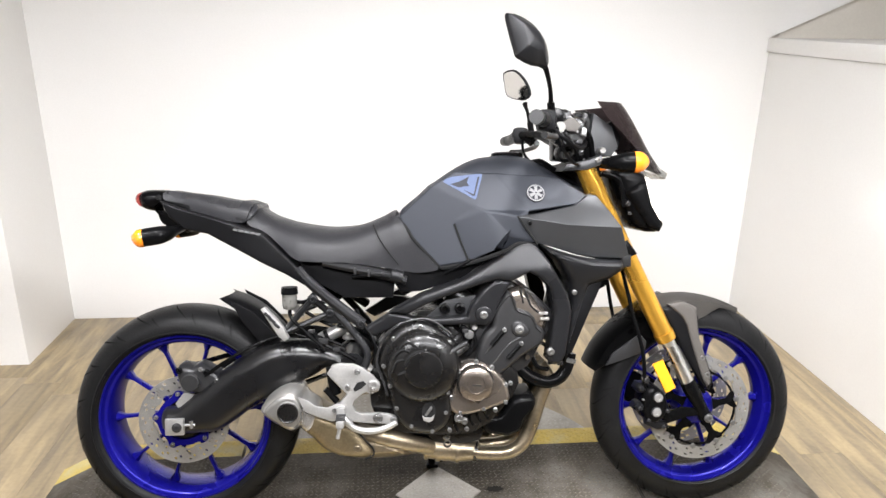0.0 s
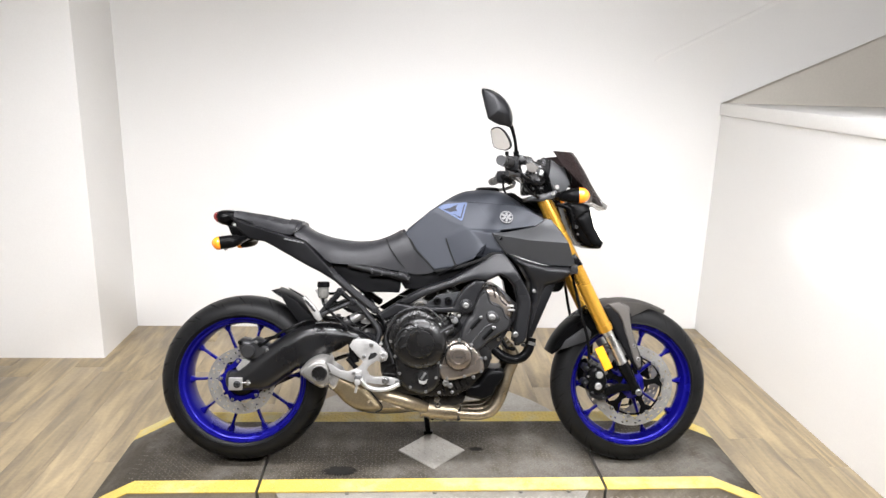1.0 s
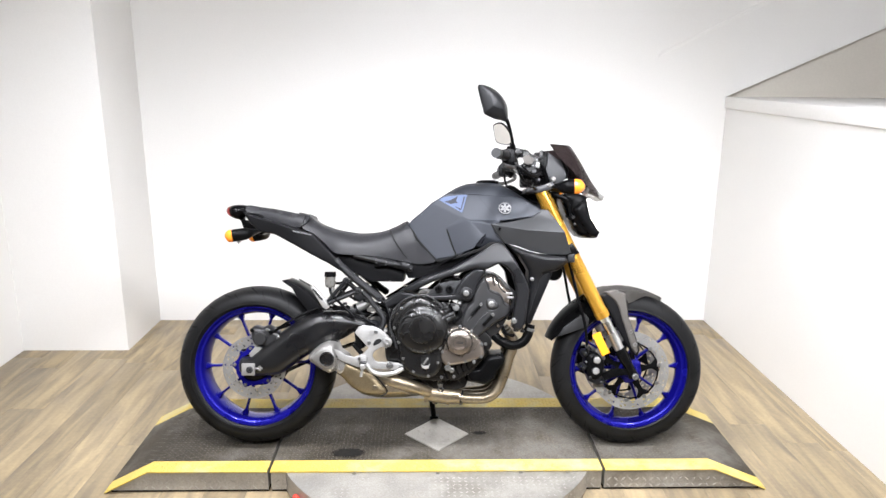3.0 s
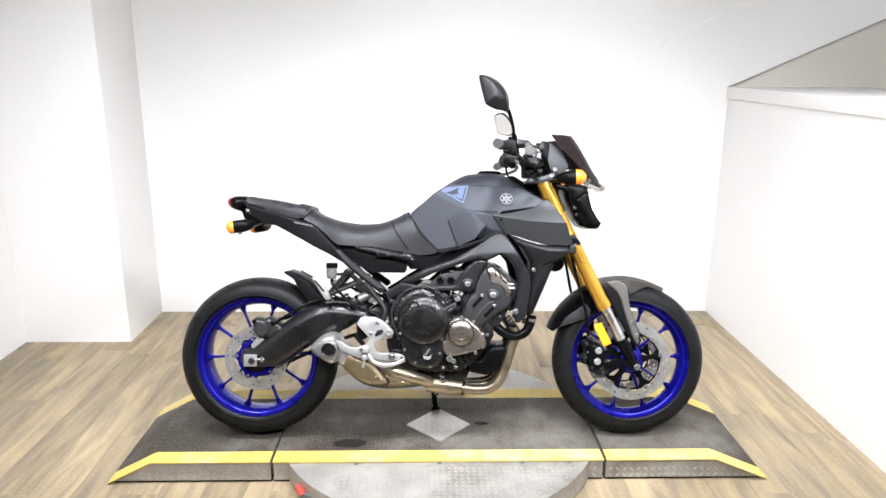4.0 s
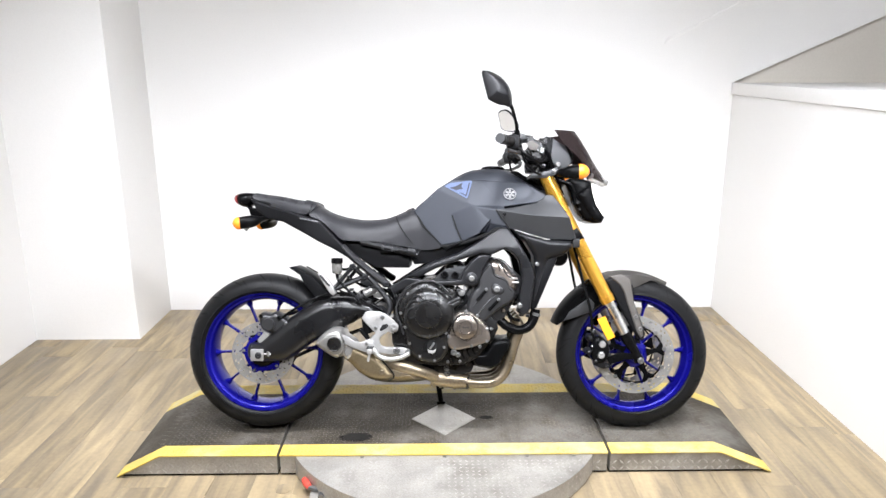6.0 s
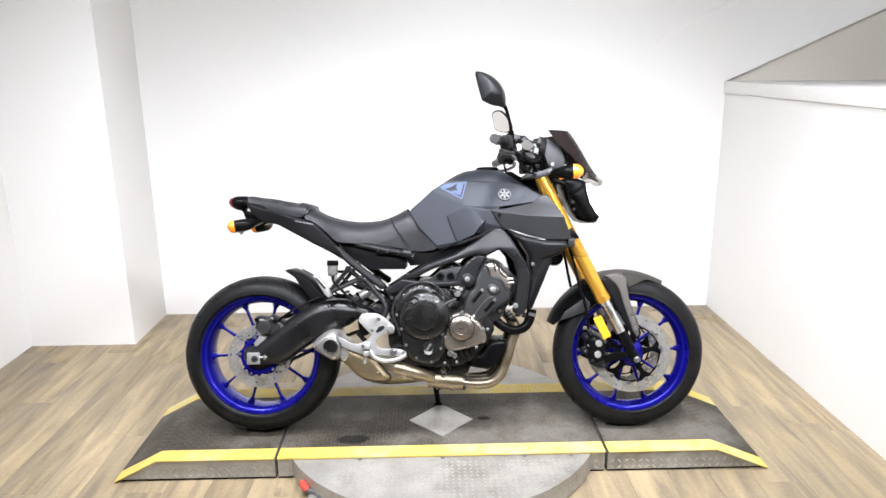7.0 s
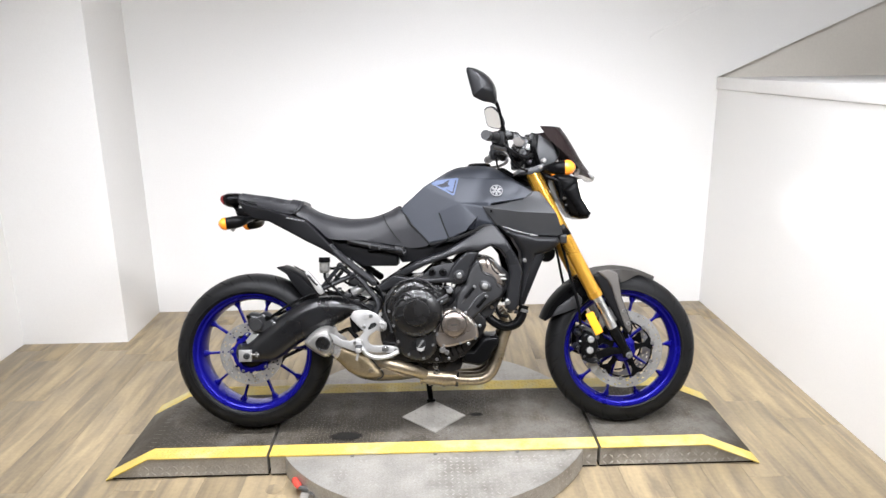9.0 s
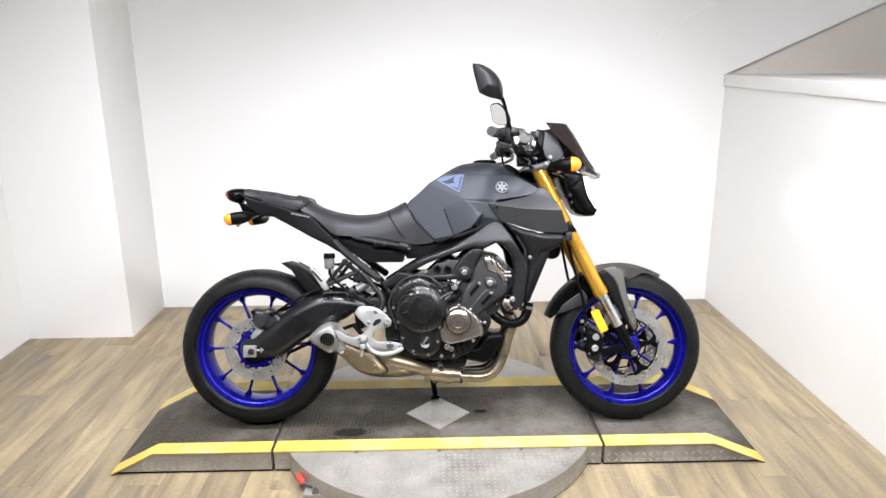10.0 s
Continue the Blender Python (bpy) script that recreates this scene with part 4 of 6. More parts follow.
# tank and side panels
tank_top = [(-0.138, 0.836), (-0.088, 0.886), (-0.034, 0.930), (0.020, 0.966), (0.067, 0.989), (0.105, 0.996), (0.142, 0.999), (0.196, 0.995), (0.237, 0.982), (0.279, 0.958), (0.342, 0.922), (0.398, 0.893)]
tank_low = [(0.352, 0.862), (0.297, 0.853), (0.240, 0.846), (0.215, 0.80), (0.190, 0.780), (0.164, 0.786), (0.114, 0.749), (0.039, 0.720), (-0.025, 0.702), (-0.060, 0.735), (-0.106, 0.787)]


def tank_half(x, z):
    return 0.088 + 0.026 * smooth_step(-0.06, 0.10, x) - 0.030 * smooth_step(0.27, 0.40, x)


body = part("fuel_tank", pillow(tank_top + tank_low, tank_half, 0.075, soft=tank_top, low=0.34, smooth=3, step=0.012), TANK, bike, "gloss dark grey metallic fuel tank", sharp=55)

# the pressed side of the tank: knee, sticker face, hollow, flare and shoulder
SIDE = {"a": (-0.137, 0.838, 0.0914), "m": (-0.113, 0.787, 0.1020), "b": (-0.050, 0.918, 0.1070), "c": (0.061, 0.863, 0.1370), "d": (0.004, 0.824, 0.1310), "e": (0.041, 0.720, 0.1480), "f": (-0.033, 0.707, 0.1290),
        "g": (0.010, 0.955, 0.093), "h": (0.082, 0.951, 0.1170), "i": (0.116, 0.951, 0.1120), "k": (0.198, 0.850, 0.1530), "l": (0.085, 0.854, 0.1540),
        "q": (0.165, 0.840, 0.1700), "r": (0.214, 0.774, 0.1640), "o": (0.140, 0.793, 0.1705), "n": (0.101, 0.756, 0.1660), "u": (0.133, 0.752, 0.1480),
        "p": (0.280, 0.942, 0.1080), "s": (0.363, 0.891, 0.1230), "t": (0.335, 0.869, 0.1370)}


def plane_at(names, x, z):
    """Half width of the facet through three corners at a place of the side."""
    (x0, z0, h0), (x1, z1, h1), (x2, z2, h2) = (SIDE[k] for k in names)
    det = (x1 - x0) * (z2 - z0) - (x2 - x0) * (z1 - z0)
    gx = ((h1 - h0) * (z2 - z0) - (h2 - h0) * (z1 - z0)) / det
    gz = ((x1 - x0) * (h2 - h0) - (x2 - x0) * (h1 - h0)) / det
    return h0 + gx * (x - x0) + gz * (z - z0)


for k in "bdfm":
    SIDE[k] = (*SIDE[k][:2], plane_at("ace", *SIDE[k][:2]))
SIDE["g"] = (0.010, 0.955, plane_at("bhc", 0.010, 0.955))
for s in (-1, 1):
    soft_facets(part("tank_side", facets(SIDE, ("abcdefm", "bghc", "hiklc", "cld", "dlone", "lqro", "lkq", "krq", "iptk", "pst", "onu", "oru"), 0.085, s, 0.006, 3), TANK, body, "dark grey faceted tank side", sharp=60))
# Black tube stands in for the shade inside the pressed crease.
part("knee_crease_shade", tube([(0.006, -0.1335, 0.819), (0.022, -0.141, 0.772), (0.042, -0.1505, 0.722)], 0.0026, 6), GAP, body, "black line painting the shade in the crease beside the knee")
part("seat_seam", tube([(-0.134, -0.080, 0.834), (-0.112, -0.108, 0.798), (-0.095, -0.118, 0.772), (-0.030, -0.128, 0.703)], 0.004, 6), GAP, body, "dark joint between tank and seat")
part("tank_seam", tube([(-0.028, -0.126, 0.703), (0.044, -0.146, 0.717), (0.131, -0.168, 0.748), (0.168, -0.170, 0.768), (0.214, -0.168, 0.764)], 0.006, 6), GAP, body, "dark joint under the tank")
part("tank_seam", tube([(0.166, -0.167, 0.840), (0.190, -0.176, 0.803), (0.217, -0.178, 0.768)], 0.003, 6), GAP, body, "dark joint under the tank")
bolt(-0.012, 0.722, -0.124, 0.005, body, BLACK)
cap = part("filler_cap", lathe([(0.045, 0.0), (0.045, 0.010), (0.036, 0.014), (0.0, 0.014)], 0, 0, 28), BLACK, body, "black fuel filler cap")
cap.matrix_basis = pose(0.165, 0, 0.996, 90, 0, 0)
part("tank_front_cover", pillow([(0.215, 0.975), (0.248, 0.992), (0.285, 0.973), (0.36, 0.925), (0.33, 0.915), (0.26, 0.95)], 0.055, 0.02, low=0.6, smooth=3, step=0.01), BLACK, bike, "black ignition cover")
badge = part("badge", lathe([(0.0235, 0.0), (0.0235, -0.003), (0.021, -0.004), (0.0, -0.0042)], 0, 0, 32), DARKSTICK, body, "round black and silver tank badge")
part("badge_ring", lathe([(0.0232, -0.0030), (0.0232, -0.0050), (0.0205, -0.0052), (0.0205, -0.0036)], 0, 0, 32, closed=True), BADGE, badge)
for i in range(6):
    a = math.pi * i / 3 + 0.5
    part("badge_bar", plate([(r * math.cos(a + e), r * math.sin(a + e)) for r, e in ((0.003, -0.60), (0.0085, -0.42), (0.0185, -0.24), (0.0185, 0.24), (0.0085, 0.42), (0.003, 0.60))], -0.0048, -0.0060, 0), BADGE, badge)
corner = [Vector((SIDE[k][0], -SIDE[k][2], SIDE[k][1])) for k in "ikt"]
out = (corner[1] - corner[0]).cross(corner[2] - corner[0]).normalized()
out = -out if out.y > 0 else out
along = (Vector((1, 0, 0)) - out * out.x).normalized()
badge.matrix_basis = Matrix.Translation((0.219, -plane_at("ikt", 0.219, 0.897) - 0.001, 0.897)) @ Matrix((along, -out, along.cross(-out))).transposed().to_4x4()


def sticker(name, outline, lift, mat, label=""):
    bm = bmesh.new()
    rows = [[bm.verts.new((x, -plane_at("bhc", x, z) - lift * k, z)) for x, z in outline] for k in (0, 1)]
    n = len(outline)
    bm.faces.new(rows[1])
    for j in range(n):
        bm.faces.new((rows[0][j], rows[0][(j + 1) % n], rows[1][(j + 1) % n], rows[1][j]))
    return part(name, bm, mat, body, label)


sticker("sticker", [(-0.022, 0.928), (-0.016, 0.934), (0.002, 0.941), (0.076, 0.949), (0.080, 0.945), (0.064, 0.886), (0.059, 0.882)], 0.0016, STICKER, "blue-grey triangular warning sticker")
for line in ([(0.068, 0.940), (0.073, 0.941), (0.060, 0.893), (0.056, 0.893)], [(0.030, 0.907), (0.054, 0.897), (0.060, 0.893), (0.056, 0.890)], [(-0.004, 0.922), (0.020, 0.928), (0.046, 0.942), (0.040, 0.926), (0.046, 0.917), (0.034, 0.916), (0.020, 0.913)]):
    sticker("sticker_mark", line, 0.0026, DARKSTICK)
POD_CORNERS = {"a": (0.167, 0.839, 0.172), "b": (0.227, 0.846, 0.168), "c": (0.318, 0.866, 0.152), "d": (0.347, 0.886, 0.143), "D": (0.356, 0.896, 0.138), "e": (0.377, 0.892, 0.144), "f": (0.407, 0.850, 0.172), "F": (0.430, 0.812, 0.197),
               "l": (0.290, 0.819, 0.197), "g": (0.457, 0.737, 0.176), "h": (0.438, 0.728, 0.168), "i": (0.361, 0.731, 0.166), "j": (0.287, 0.748, 0.166), "k": (0.217, 0.770, 0.166)}
for s in (-1, 1):
    shroud = soft_facets(part("tank_shroud", facets(POD_CORNERS, ("abcdDefFl", "alFghijk"), 0.135, s, 0.004), POD, bike, "graphite grey intake shroud", sharp=60))
    bolt(0.196, 0.822, 0.176 * s, 0.0045, shroud, BLACK, 0.006)
    low_pod = part("radiator_shroud", pillow([(0.222, 0.766), (0.300, 0.742), (0.360, 0.727), (0.440, 0.724), (0.448, 0.700), (0.412, 0.672), (0.358, 0.655), (0.348, 0.613), (0.314, 0.500), (0.294, 0.488), (0.312, 0.600), (0.302, 0.670), (0.272, 0.720)], lambda x, z: 0.165 + 0.03 * smooth_step(0.62, 0.74, z), 0.022, low=0.86, back=0.10, smooth=0, step=0.012, side=s), FRAME, bike, "dark grey radiator shroud", sharp=20)
    bolt(0.318, 0.640, 0.165 * s, 0.006, low_pod, BOLT, 0.005)
    # A thin bright tube paints the tapering highlight on the curved lip.
    part("shroud_highlight", tube([(0.230, 0.190 * s, 0.767), (0.270, 0.197 * s, 0.753), (0.310, 0.2 * s, 0.741), (0.360, 0.2 * s, 0.731)], [0.0008, 0.0024, 0.0018, 0.0006], 8), BOLT, low_pod, "bright strip painting the highlight on the shroud lip")
part("radiator", plate([(0.335, 0.690), (0.392, 0.690), (0.390, 0.652), (0.316, 0.476), (0.284, 0.470)], -0.158, 0.158, 0.006), MATT, bike, "black radiator")
part("airbox", plate([(0.06, 0.742), (0.10, 0.76), (0.22, 0.80), (0.38, 0.86), (0.36, 0.76), (0.24, 0.70), (0.12, 0.68)], -0.11, 0.11, 0.01), BLACK, bike, "black airbox")

# frame
for s in (-1, 1):
    # spar with its long window, built as an upper and a lower rail
    upper = [(-0.165, 0.594), (-0.084, 0.641), (0.028, 0.680), (0.120, 0.734), (0.165, 0.767), (0.180, 0.774), (0.200, 0.774), (0.216, 0.764), (0.246, 0.724), (0.295, 0.640), (0.306, 0.595), (0.290, 0.478), (0.280, 0.460), (0.262, 0.453), (0.243, 0.466),
             (0.261, 0.595), (0.247, 0.655), (0.225, 0.681), (0.195, 0.696), (0.150, 0.674), (0.111, 0.679), (0.060, 0.664), (-0.053, 0.625), (-0.120, 0.590)]
    spar = part("frame_spar", pillow(upper, lambda x, z: 0.193 - 0.03 * smooth_step(-0.05, -0.22, x) - 0.25 * max(0, z - 0.70 - 0.35 * min(0, x - 0.12)) * smooth_step(0.30, 0.2, x), 0.009, low=0.95, back=0.135, smooth=0, step=0.012, side=s), FRAME, bike, "satin black cast frame spar", sharp=24)
    lower = [(-0.238, 0.546), (-0.165, 0.592), (-0.122, 0.587), (-0.100, 0.579), (0.034, 0.584), (0.045, 0.614), (0.074, 0.651), (0.109, 0.678), (0.150, 0.673), (0.121, 0.625), (0.108, 0.585), (0.100, 0.568), (0.082, 0.558), (0.050, 0.563), (-0.146, 0.558), (-0.21, 0.528)]
    part("lower_rail", pillow(lower, lambda x, z: 0.188 - 0.03 * smooth_step(-0.05, -0.22, x), 0.008, low=0.95, back=0.135, smooth=0, step=0.012, side=s), FRAME, spar, sharp=24)
    part("boss", lathe([(0.022, 0.185 * s), (0.021, 0.192 * s), (0.017, 0.1935 * s), (0.0, 0.1935 * s)], 0.076, 0.589, 24), FRAME, spar)
    for x, z in ((-0.022, 0.601), (0.017, 0.601)):
        part("mount", lathe([(0.014, 0.15 * s), (0.014, 0.170 * s), (0.009, 0.172 * s), (0.007, 0.160 * s), (0.0, 0.160 * s)], x, z, 16), BLACK, spar)
    part("frame_plate", plate([(-0.072, 0.578), (0.050, 0.578), (0.060, 0.636), (-0.022, 0.622)], 0.150 * s, 0.157 * s, 0.003), POD, spar)
    bolt(0.076, 0.589, 0.192 * s, 0.0085, spar, BOLT, 0.008, "engine_bolt")
    bolt(0.251, 0.490, 0.190 * s, 0.009, spar, BOLT, 0.008, "engine_bolt")

# engine
part("crankcase", plate([(-0.22, 0.40), (-0.20, 0.50), (-0.14, 0.56), (-0.03, 0.58), (0.05, 0.50), (0.15, 0.45), (0.175, 0.40), (0.13, 0.33), (0.05, 0.268), (-0.13, 0.272), (-0.20, 0.31)], -0.165, 0.165, 0.012, 2), ENGINE, bike, "black engine crankcase")
part("cylinder_block", plate([(0.02, 0.46), (0.09, 0.60), (0.15, 0.660), (0.20, 0.650), (0.262, 0.590), (0.262, 0.55), (0.20, 0.44), (0.12, 0.40)], -0.150, 0.150, 0.010), CAST, bike, "grey cylinder block and head")
head = part("head_cover", pillow([(0.128, 0.640), (0.142, 0.650), (0.163, 0.657), (0.186, 0.652), (0.209, 0.631), (0.228, 0.605), (0.244, 0.596), (0.248, 0.556), (0.238, 0.540), (0.205, 0.540), (0.150, 0.58)], 0.178, 0.022, low=0.80, back=0.02, smooth=2, step=0.010), BRONZE, bike, "silver-bronze cast head cover")
part("head_cover_far", plate([(0.142, 0.645), (0.186, 0.648), (0.228, 0.602), (0.244, 0.556), (0.15, 0.58)], 0.0, 0.16, 0.006), BRONZE, head)
for pts in ([(0.186, 0.646), (0.192, 0.628), (0.199, 0.610), (0.211, 0.597), (0.228, 0.586)], [(0.172, 0.652), (0.176, 0.634), (0.180, 0.615)]):
    part("slot", tube([(x, -0.1765, z) for x, z in pts], 0.0032, 6), GAP, head)
for x, z in ((0.232, 0.588), (0.236, 0.574)):
    part("fin", box(x - 0.012, x + 0.012, -0.184, -0.170, z - 0.0035, z + 0.0035, 0.002), BRUSHED, head)
cam_cover = part("cam_chain_cover", pillow([(0.140, 0.648), (0.152, 0.639), (0.162, 0.620), (0.164, 0.605), (0.179, 0.600), (0.196, 0.593), (0.210, 0.579), (0.217, 0.560), (0.232, 0.548), (0.238, 0.534), (0.230, 0.506), (0.178, 0.476), (0.118, 0.424), (0.094, 0.443), (0.056, 0.467), (0.068, 0.511), (0.082, 0.540), (0.100, 0.557), (0.104, 0.591), (0.118, 0.620)], 0.187, 0.012, low=0.92, back=0.14, smooth=0, step=0.012), CAST, bike, "dark grey cam chain cover", sharp=40)
part("rim_line", tube([(x, -0.1875, z) for x, z in ((0.104, 0.588), (0.119, 0.612), (0.141, 0.636), (0.150, 0.628), (0.156, 0.608), (0.166, 0.594), (0.194, 0.584), (0.206, 0.570), (0.213, 0.552), (0.226, 0.540))], 0.0020, 6, 2), GAP, cam_cover)
part("bolt_seat", pillow([(0.148, 0.566), (0.174, 0.572), (0.196, 0.550), (0.190, 0.534), (0.168, 0.528), (0.150, 0.538)], 0.1935, 0.008, low=0.95, back=0.18, smooth=2, step=0.008), CAST, cam_cover)
bolt(0.168, 0.550, -0.1935, 0.0095, cam_cover, BOLT)
for a, b in (((0.096, 0.508), (0.127, 0.544)), ((0.139, 0.473), (0.171, 0.508))):
    bolt(b[0] + 0.003, b[1] + 0.004, -0.188, 0.0050, cam_cover, BOLT)
    part("rib", tube([(a[0], -0.188, a[1]), (b[0], -0.188, b[1])], 0.0062, 8, 1), BLACK, cam_cover)
for pts in ([(0.094, 0.449), (0.120, 0.484), (0.148, 0.515), (0.172, 0.527)], [(0.082, 0.486), (0.106, 0.520), (0.134, 0.556)]):
    part("moulded_line", tube([(x, -0.1865, z) for x, z in pts], 0.0028, 6), CAST, cam_cover)
clutch = part("clutch_cover", pillow([(-0.087, 0.575), (-0.057, 0.566), (-0.018, 0.539), (0.005, 0.515), (0.011, 0.464), (0.002, 0.412), (-0.008, 0.376), (-0.008, 0.331), (-0.024, 0.299), (-0.055, 0.282), (-0.087, 0.283), (-0.126, 0.297), (-0.154, 0.332), (-0.167, 0.387), (-0.178, 0.428), (-0.192, 0.468), (-0.184, 0.507), (-0.164, 0.539), (-0.134, 0.563), (-0.109, 0.573)], 0.206, 0.020, low=0.90, back=0.15, smooth=3, step=0.012), ENGINE, bike, "black clutch cover", sharp=40)
part("gasket_line", tube([(x, -0.192, z) for x, z in ((-0.008, 0.540), (-0.050, 0.573), (-0.087, 0.581), (-0.136, 0.569), (-0.169, 0.544), (-0.190, 0.509), (-0.197, 0.468), (-0.183, 0.425), (-0.171, 0.385))], 0.0035, 6, 3), CAST, clutch)
part("housing", lathe([(0.094, -0.190), (0.0925, -0.203), (0.089, -0.212), (0.082, -0.220), (0.072, -0.226), (0.060, -0.230), (0.050, -0.2315), (0.0475, -0.2315), (0.0465, -0.2365), (0.0445, -0.2385), (0.030, -0.2395), (0.0, -0.240)], -0.080, 0.460, 64), ENGINE, clutch, "raised domed clutch housing", sharp=20)


def on_dome(x, z):
    d = math.hypot(x + 0.080, z - 0.460)
    return -0.2315 + 0.34 * max(0, d - 0.05) ** 1.25


for pts in ([(-0.141, 0.512), (-0.129, 0.526), (-0.112, 0.527), (-0.096, 0.514)], [(-0.158, 0.484), (-0.148, 0.500), (-0.133, 0.510), (-0.115, 0.505)], [(-0.160, 0.452), (-0.153, 0.473), (-0.145, 0.482), (-0.130, 0.485)], [(-0.119, 0.470), (-0.127, 0.455), (-0.144, 0.447)], [(-0.127, 0.474), (-0.118, 0.490), (-0.100, 0.503), (-0.078, 0.507)]):
    part("rib", tube([(x, on_dome(x, z), z) for x, z in pts], [0.0026, 0.0040, 0.0040, 0.0026][:len(pts)], 8), GAP, clutch, "black moulded rib")
# Tilted facet in lighter grey: the reflection it catches is put into its colour.
part("highlight_panel", facets({"a": (-0.103, 0.545, 0.2130), "b": (-0.058, 0.549, 0.2130), "c": (-0.033, 0.533, 0.2130), "d": (-0.050, 0.507, 0.2290), "e": (-0.077, 0.509, 0.2330), "f": (-0.092, 0.522, 0.2290)}, ("abcdef",), 0.19), CAST, clutch)
part("sensor", tube([(-0.036, -0.222, 0.480), (-0.012, -0.214, 0.497), (0.004, -0.205, 0.506), (0.032, -0.190, 0.517)], [0.0085, 0.0085, 0.0062, 0.0062], 12), CAST, clutch, "grey sensor tube")
part("oil_window", pillow([(-0.086, 0.352), (-0.074, 0.368), (-0.057, 0.366), (-0.049, 0.350), (-0.052, 0.325), (-0.064, 0.316), (-0.082, 0.322)], 0.2085, 0.004, low=0.97, back=0.19, smooth=2, step=0.008), GAP, clutch, "dark oil sight window")
part("window_frame", plate([(-0.084, 0.336), (-0.075, 0.330), (-0.060, 0.330), (-0.052, 0.338), (-0.056, 0.322), (-0.066, 0.317), (-0.080, 0.322)], -0.209, -0.2115, 0.001), ALLOY, clutch)
part("window_bar", plate([(-0.078, 0.336), (-0.072, 0.333), (-0.056, 0.356), (-0.062, 0.360)], -0.209, -0.2125, 0.001), BOLT, clutch)
for x, z in ((-0.087, 0.563), (-0.155, 0.533), (-0.180, 0.464), (-0.164, 0.412), (-0.148, 0.354), (-0.111, 0.307), (-0.058, 0.292), (-0.023, 0.340), (-0.017, 0.392), (-0.014, 0.521), (0.005, 0.461)):
    bolt(x, z, -0.199, 0.0050, clutch, BOLT, 0.011)
pick = part("pickup_cover", pillow([(0.055, 0.469), (0.087, 0.459), (0.114, 0.438), (0.136, 0.408), (0.145, 0.369), (0.133, 0.357), (0.096, 0.343), (0.067, 0.335), (0.016, 0.326), (-0.009, 0.341), (-0.018, 0.364), (-0.009, 0.389), (0.003, 0.441), (0.026, 0.465)], 0.199, 0.012, low=0.92, back=0.14, smooth=2, step=0.011), BRONZE, bike, "bronze grey pickup cover")
boss = part("boss", lathe([(0.0445, -0.196), (0.0445, -0.2145), (0.0425, -0.2185), (0.0395, -0.2200), (0.0245, -0.2245), (0.0225, -0.2245), (0.0215, -0.2225), (0.0, -0.2225)], 0.053, 0.415, 56), BRONZE, pick, "round polished boss", sharp=24)
part("ring", lathe([(0.0475, -0.1985), (0.0475, -0.2015), (0.0448, -0.2015), (0.0448, -0.1985)], 0.053, 0.415, 48, closed=True), GAP, pick, "dark joint round the boss")
for k in range(3):
    part("lettering", box(0.043 + 0.008 * k, 0.049 + 0.008 * k, -0.2233, -0.2220, 0.412, 0.4155), CAST, boss)
for x, z in ((0.056, 0.469), (0.097, 0.453), (0.133, 0.406), (0.132, 0.362), (0.075, 0.345), (0.106, 0.341), (0.015, 0.336), (-0.008, 0.377), (0.011, 0.445)):
    bolt(x, z, -0.193, 0.0050, pick, BOLT, 0.012)
bolt(0.012, 0.318, -0.182, 0.0095, pick, BOLT, 0.012)
bolt(0.027, 0.308, -0.178, 0.0075, pick, BOLT, 0.012)
part("oil_cooler_cover", pillow([(0.065, 0.308), (0.126, 0.311), (0.150, 0.345), (0.163, 0.358), (0.216, 0.362), (0.226, 0.344), (0.218, 0.319), (0.196, 0.293), (0.187, 0.263), (0.149, 0.247), (0.088, 0.258), (0.076, 0.290)], 0.152, 0.016, low=0.84, back=0.03, smooth=0, step=0.012), BLACK, bike, "black oil cooler cover")
part("oil_filter", tube([(0.17, -0.02, 0.33), (0.25, -0.02, 0.30)], 0.034, 16, 1), ENGINE, bike, "dark oil filter")
hose = part("water_hose", tube([(0.170, -0.118, 0.445), (0.185, -0.126, 0.428), (0.212, -0.130, 0.406), (0.251, -0.130, 0.393), (0.286, -0.130, 0.402), (0.307, -0.128, 0.428), (0.318, -0.125, 0.470)], 0.0175, 16), BLACK, bike, "black rubber water hose")
part("hose_clip", tube([(0.313, -0.1265, 0.446), (0.316, -0.126, 0.457)], 0.0205, 16, 1), BOLT, hose)
part("water_hose", tube([(0.02, -0.15, 0.53), (0.0, -0.17, 0.515), (-0.025, -0.18, 0.505)], 0.013, 10), ENGINE, bike, "dark breather hose")
for y in (-0.165, 0.0, 0.10):
    part("throttle_body", tube([(0.06, y * 0.7, 0.60), (-0.01, y * 0.7, 0.64)], 0.026, 12, 1), ENGINE, bike, "dark throttle body")
for a, b, r in (((-0.05, -0.14, 0.585), (0.06, -0.145, 0.565), 0.005), ((0.02, -0.15, 0.545), (0.045, -0.165, 0.52), 0.011), ((-0.02, -0.145, 0.60), (0.03, -0.15, 0.56), 0.004)):
    part("cable", tube([a, ((a[0] + b[0]) / 2, a[1] - 0.006, (a[2] + b[2]) / 2 - 0.008), b], r, 8), BLACK, bike, "thin black cable")
part("hose_joint", lathe([(0.012, -0.16), (0.012, -0.178), (0.0, -0.18)], 0.04, 0.535, 14), BOLT, bike)

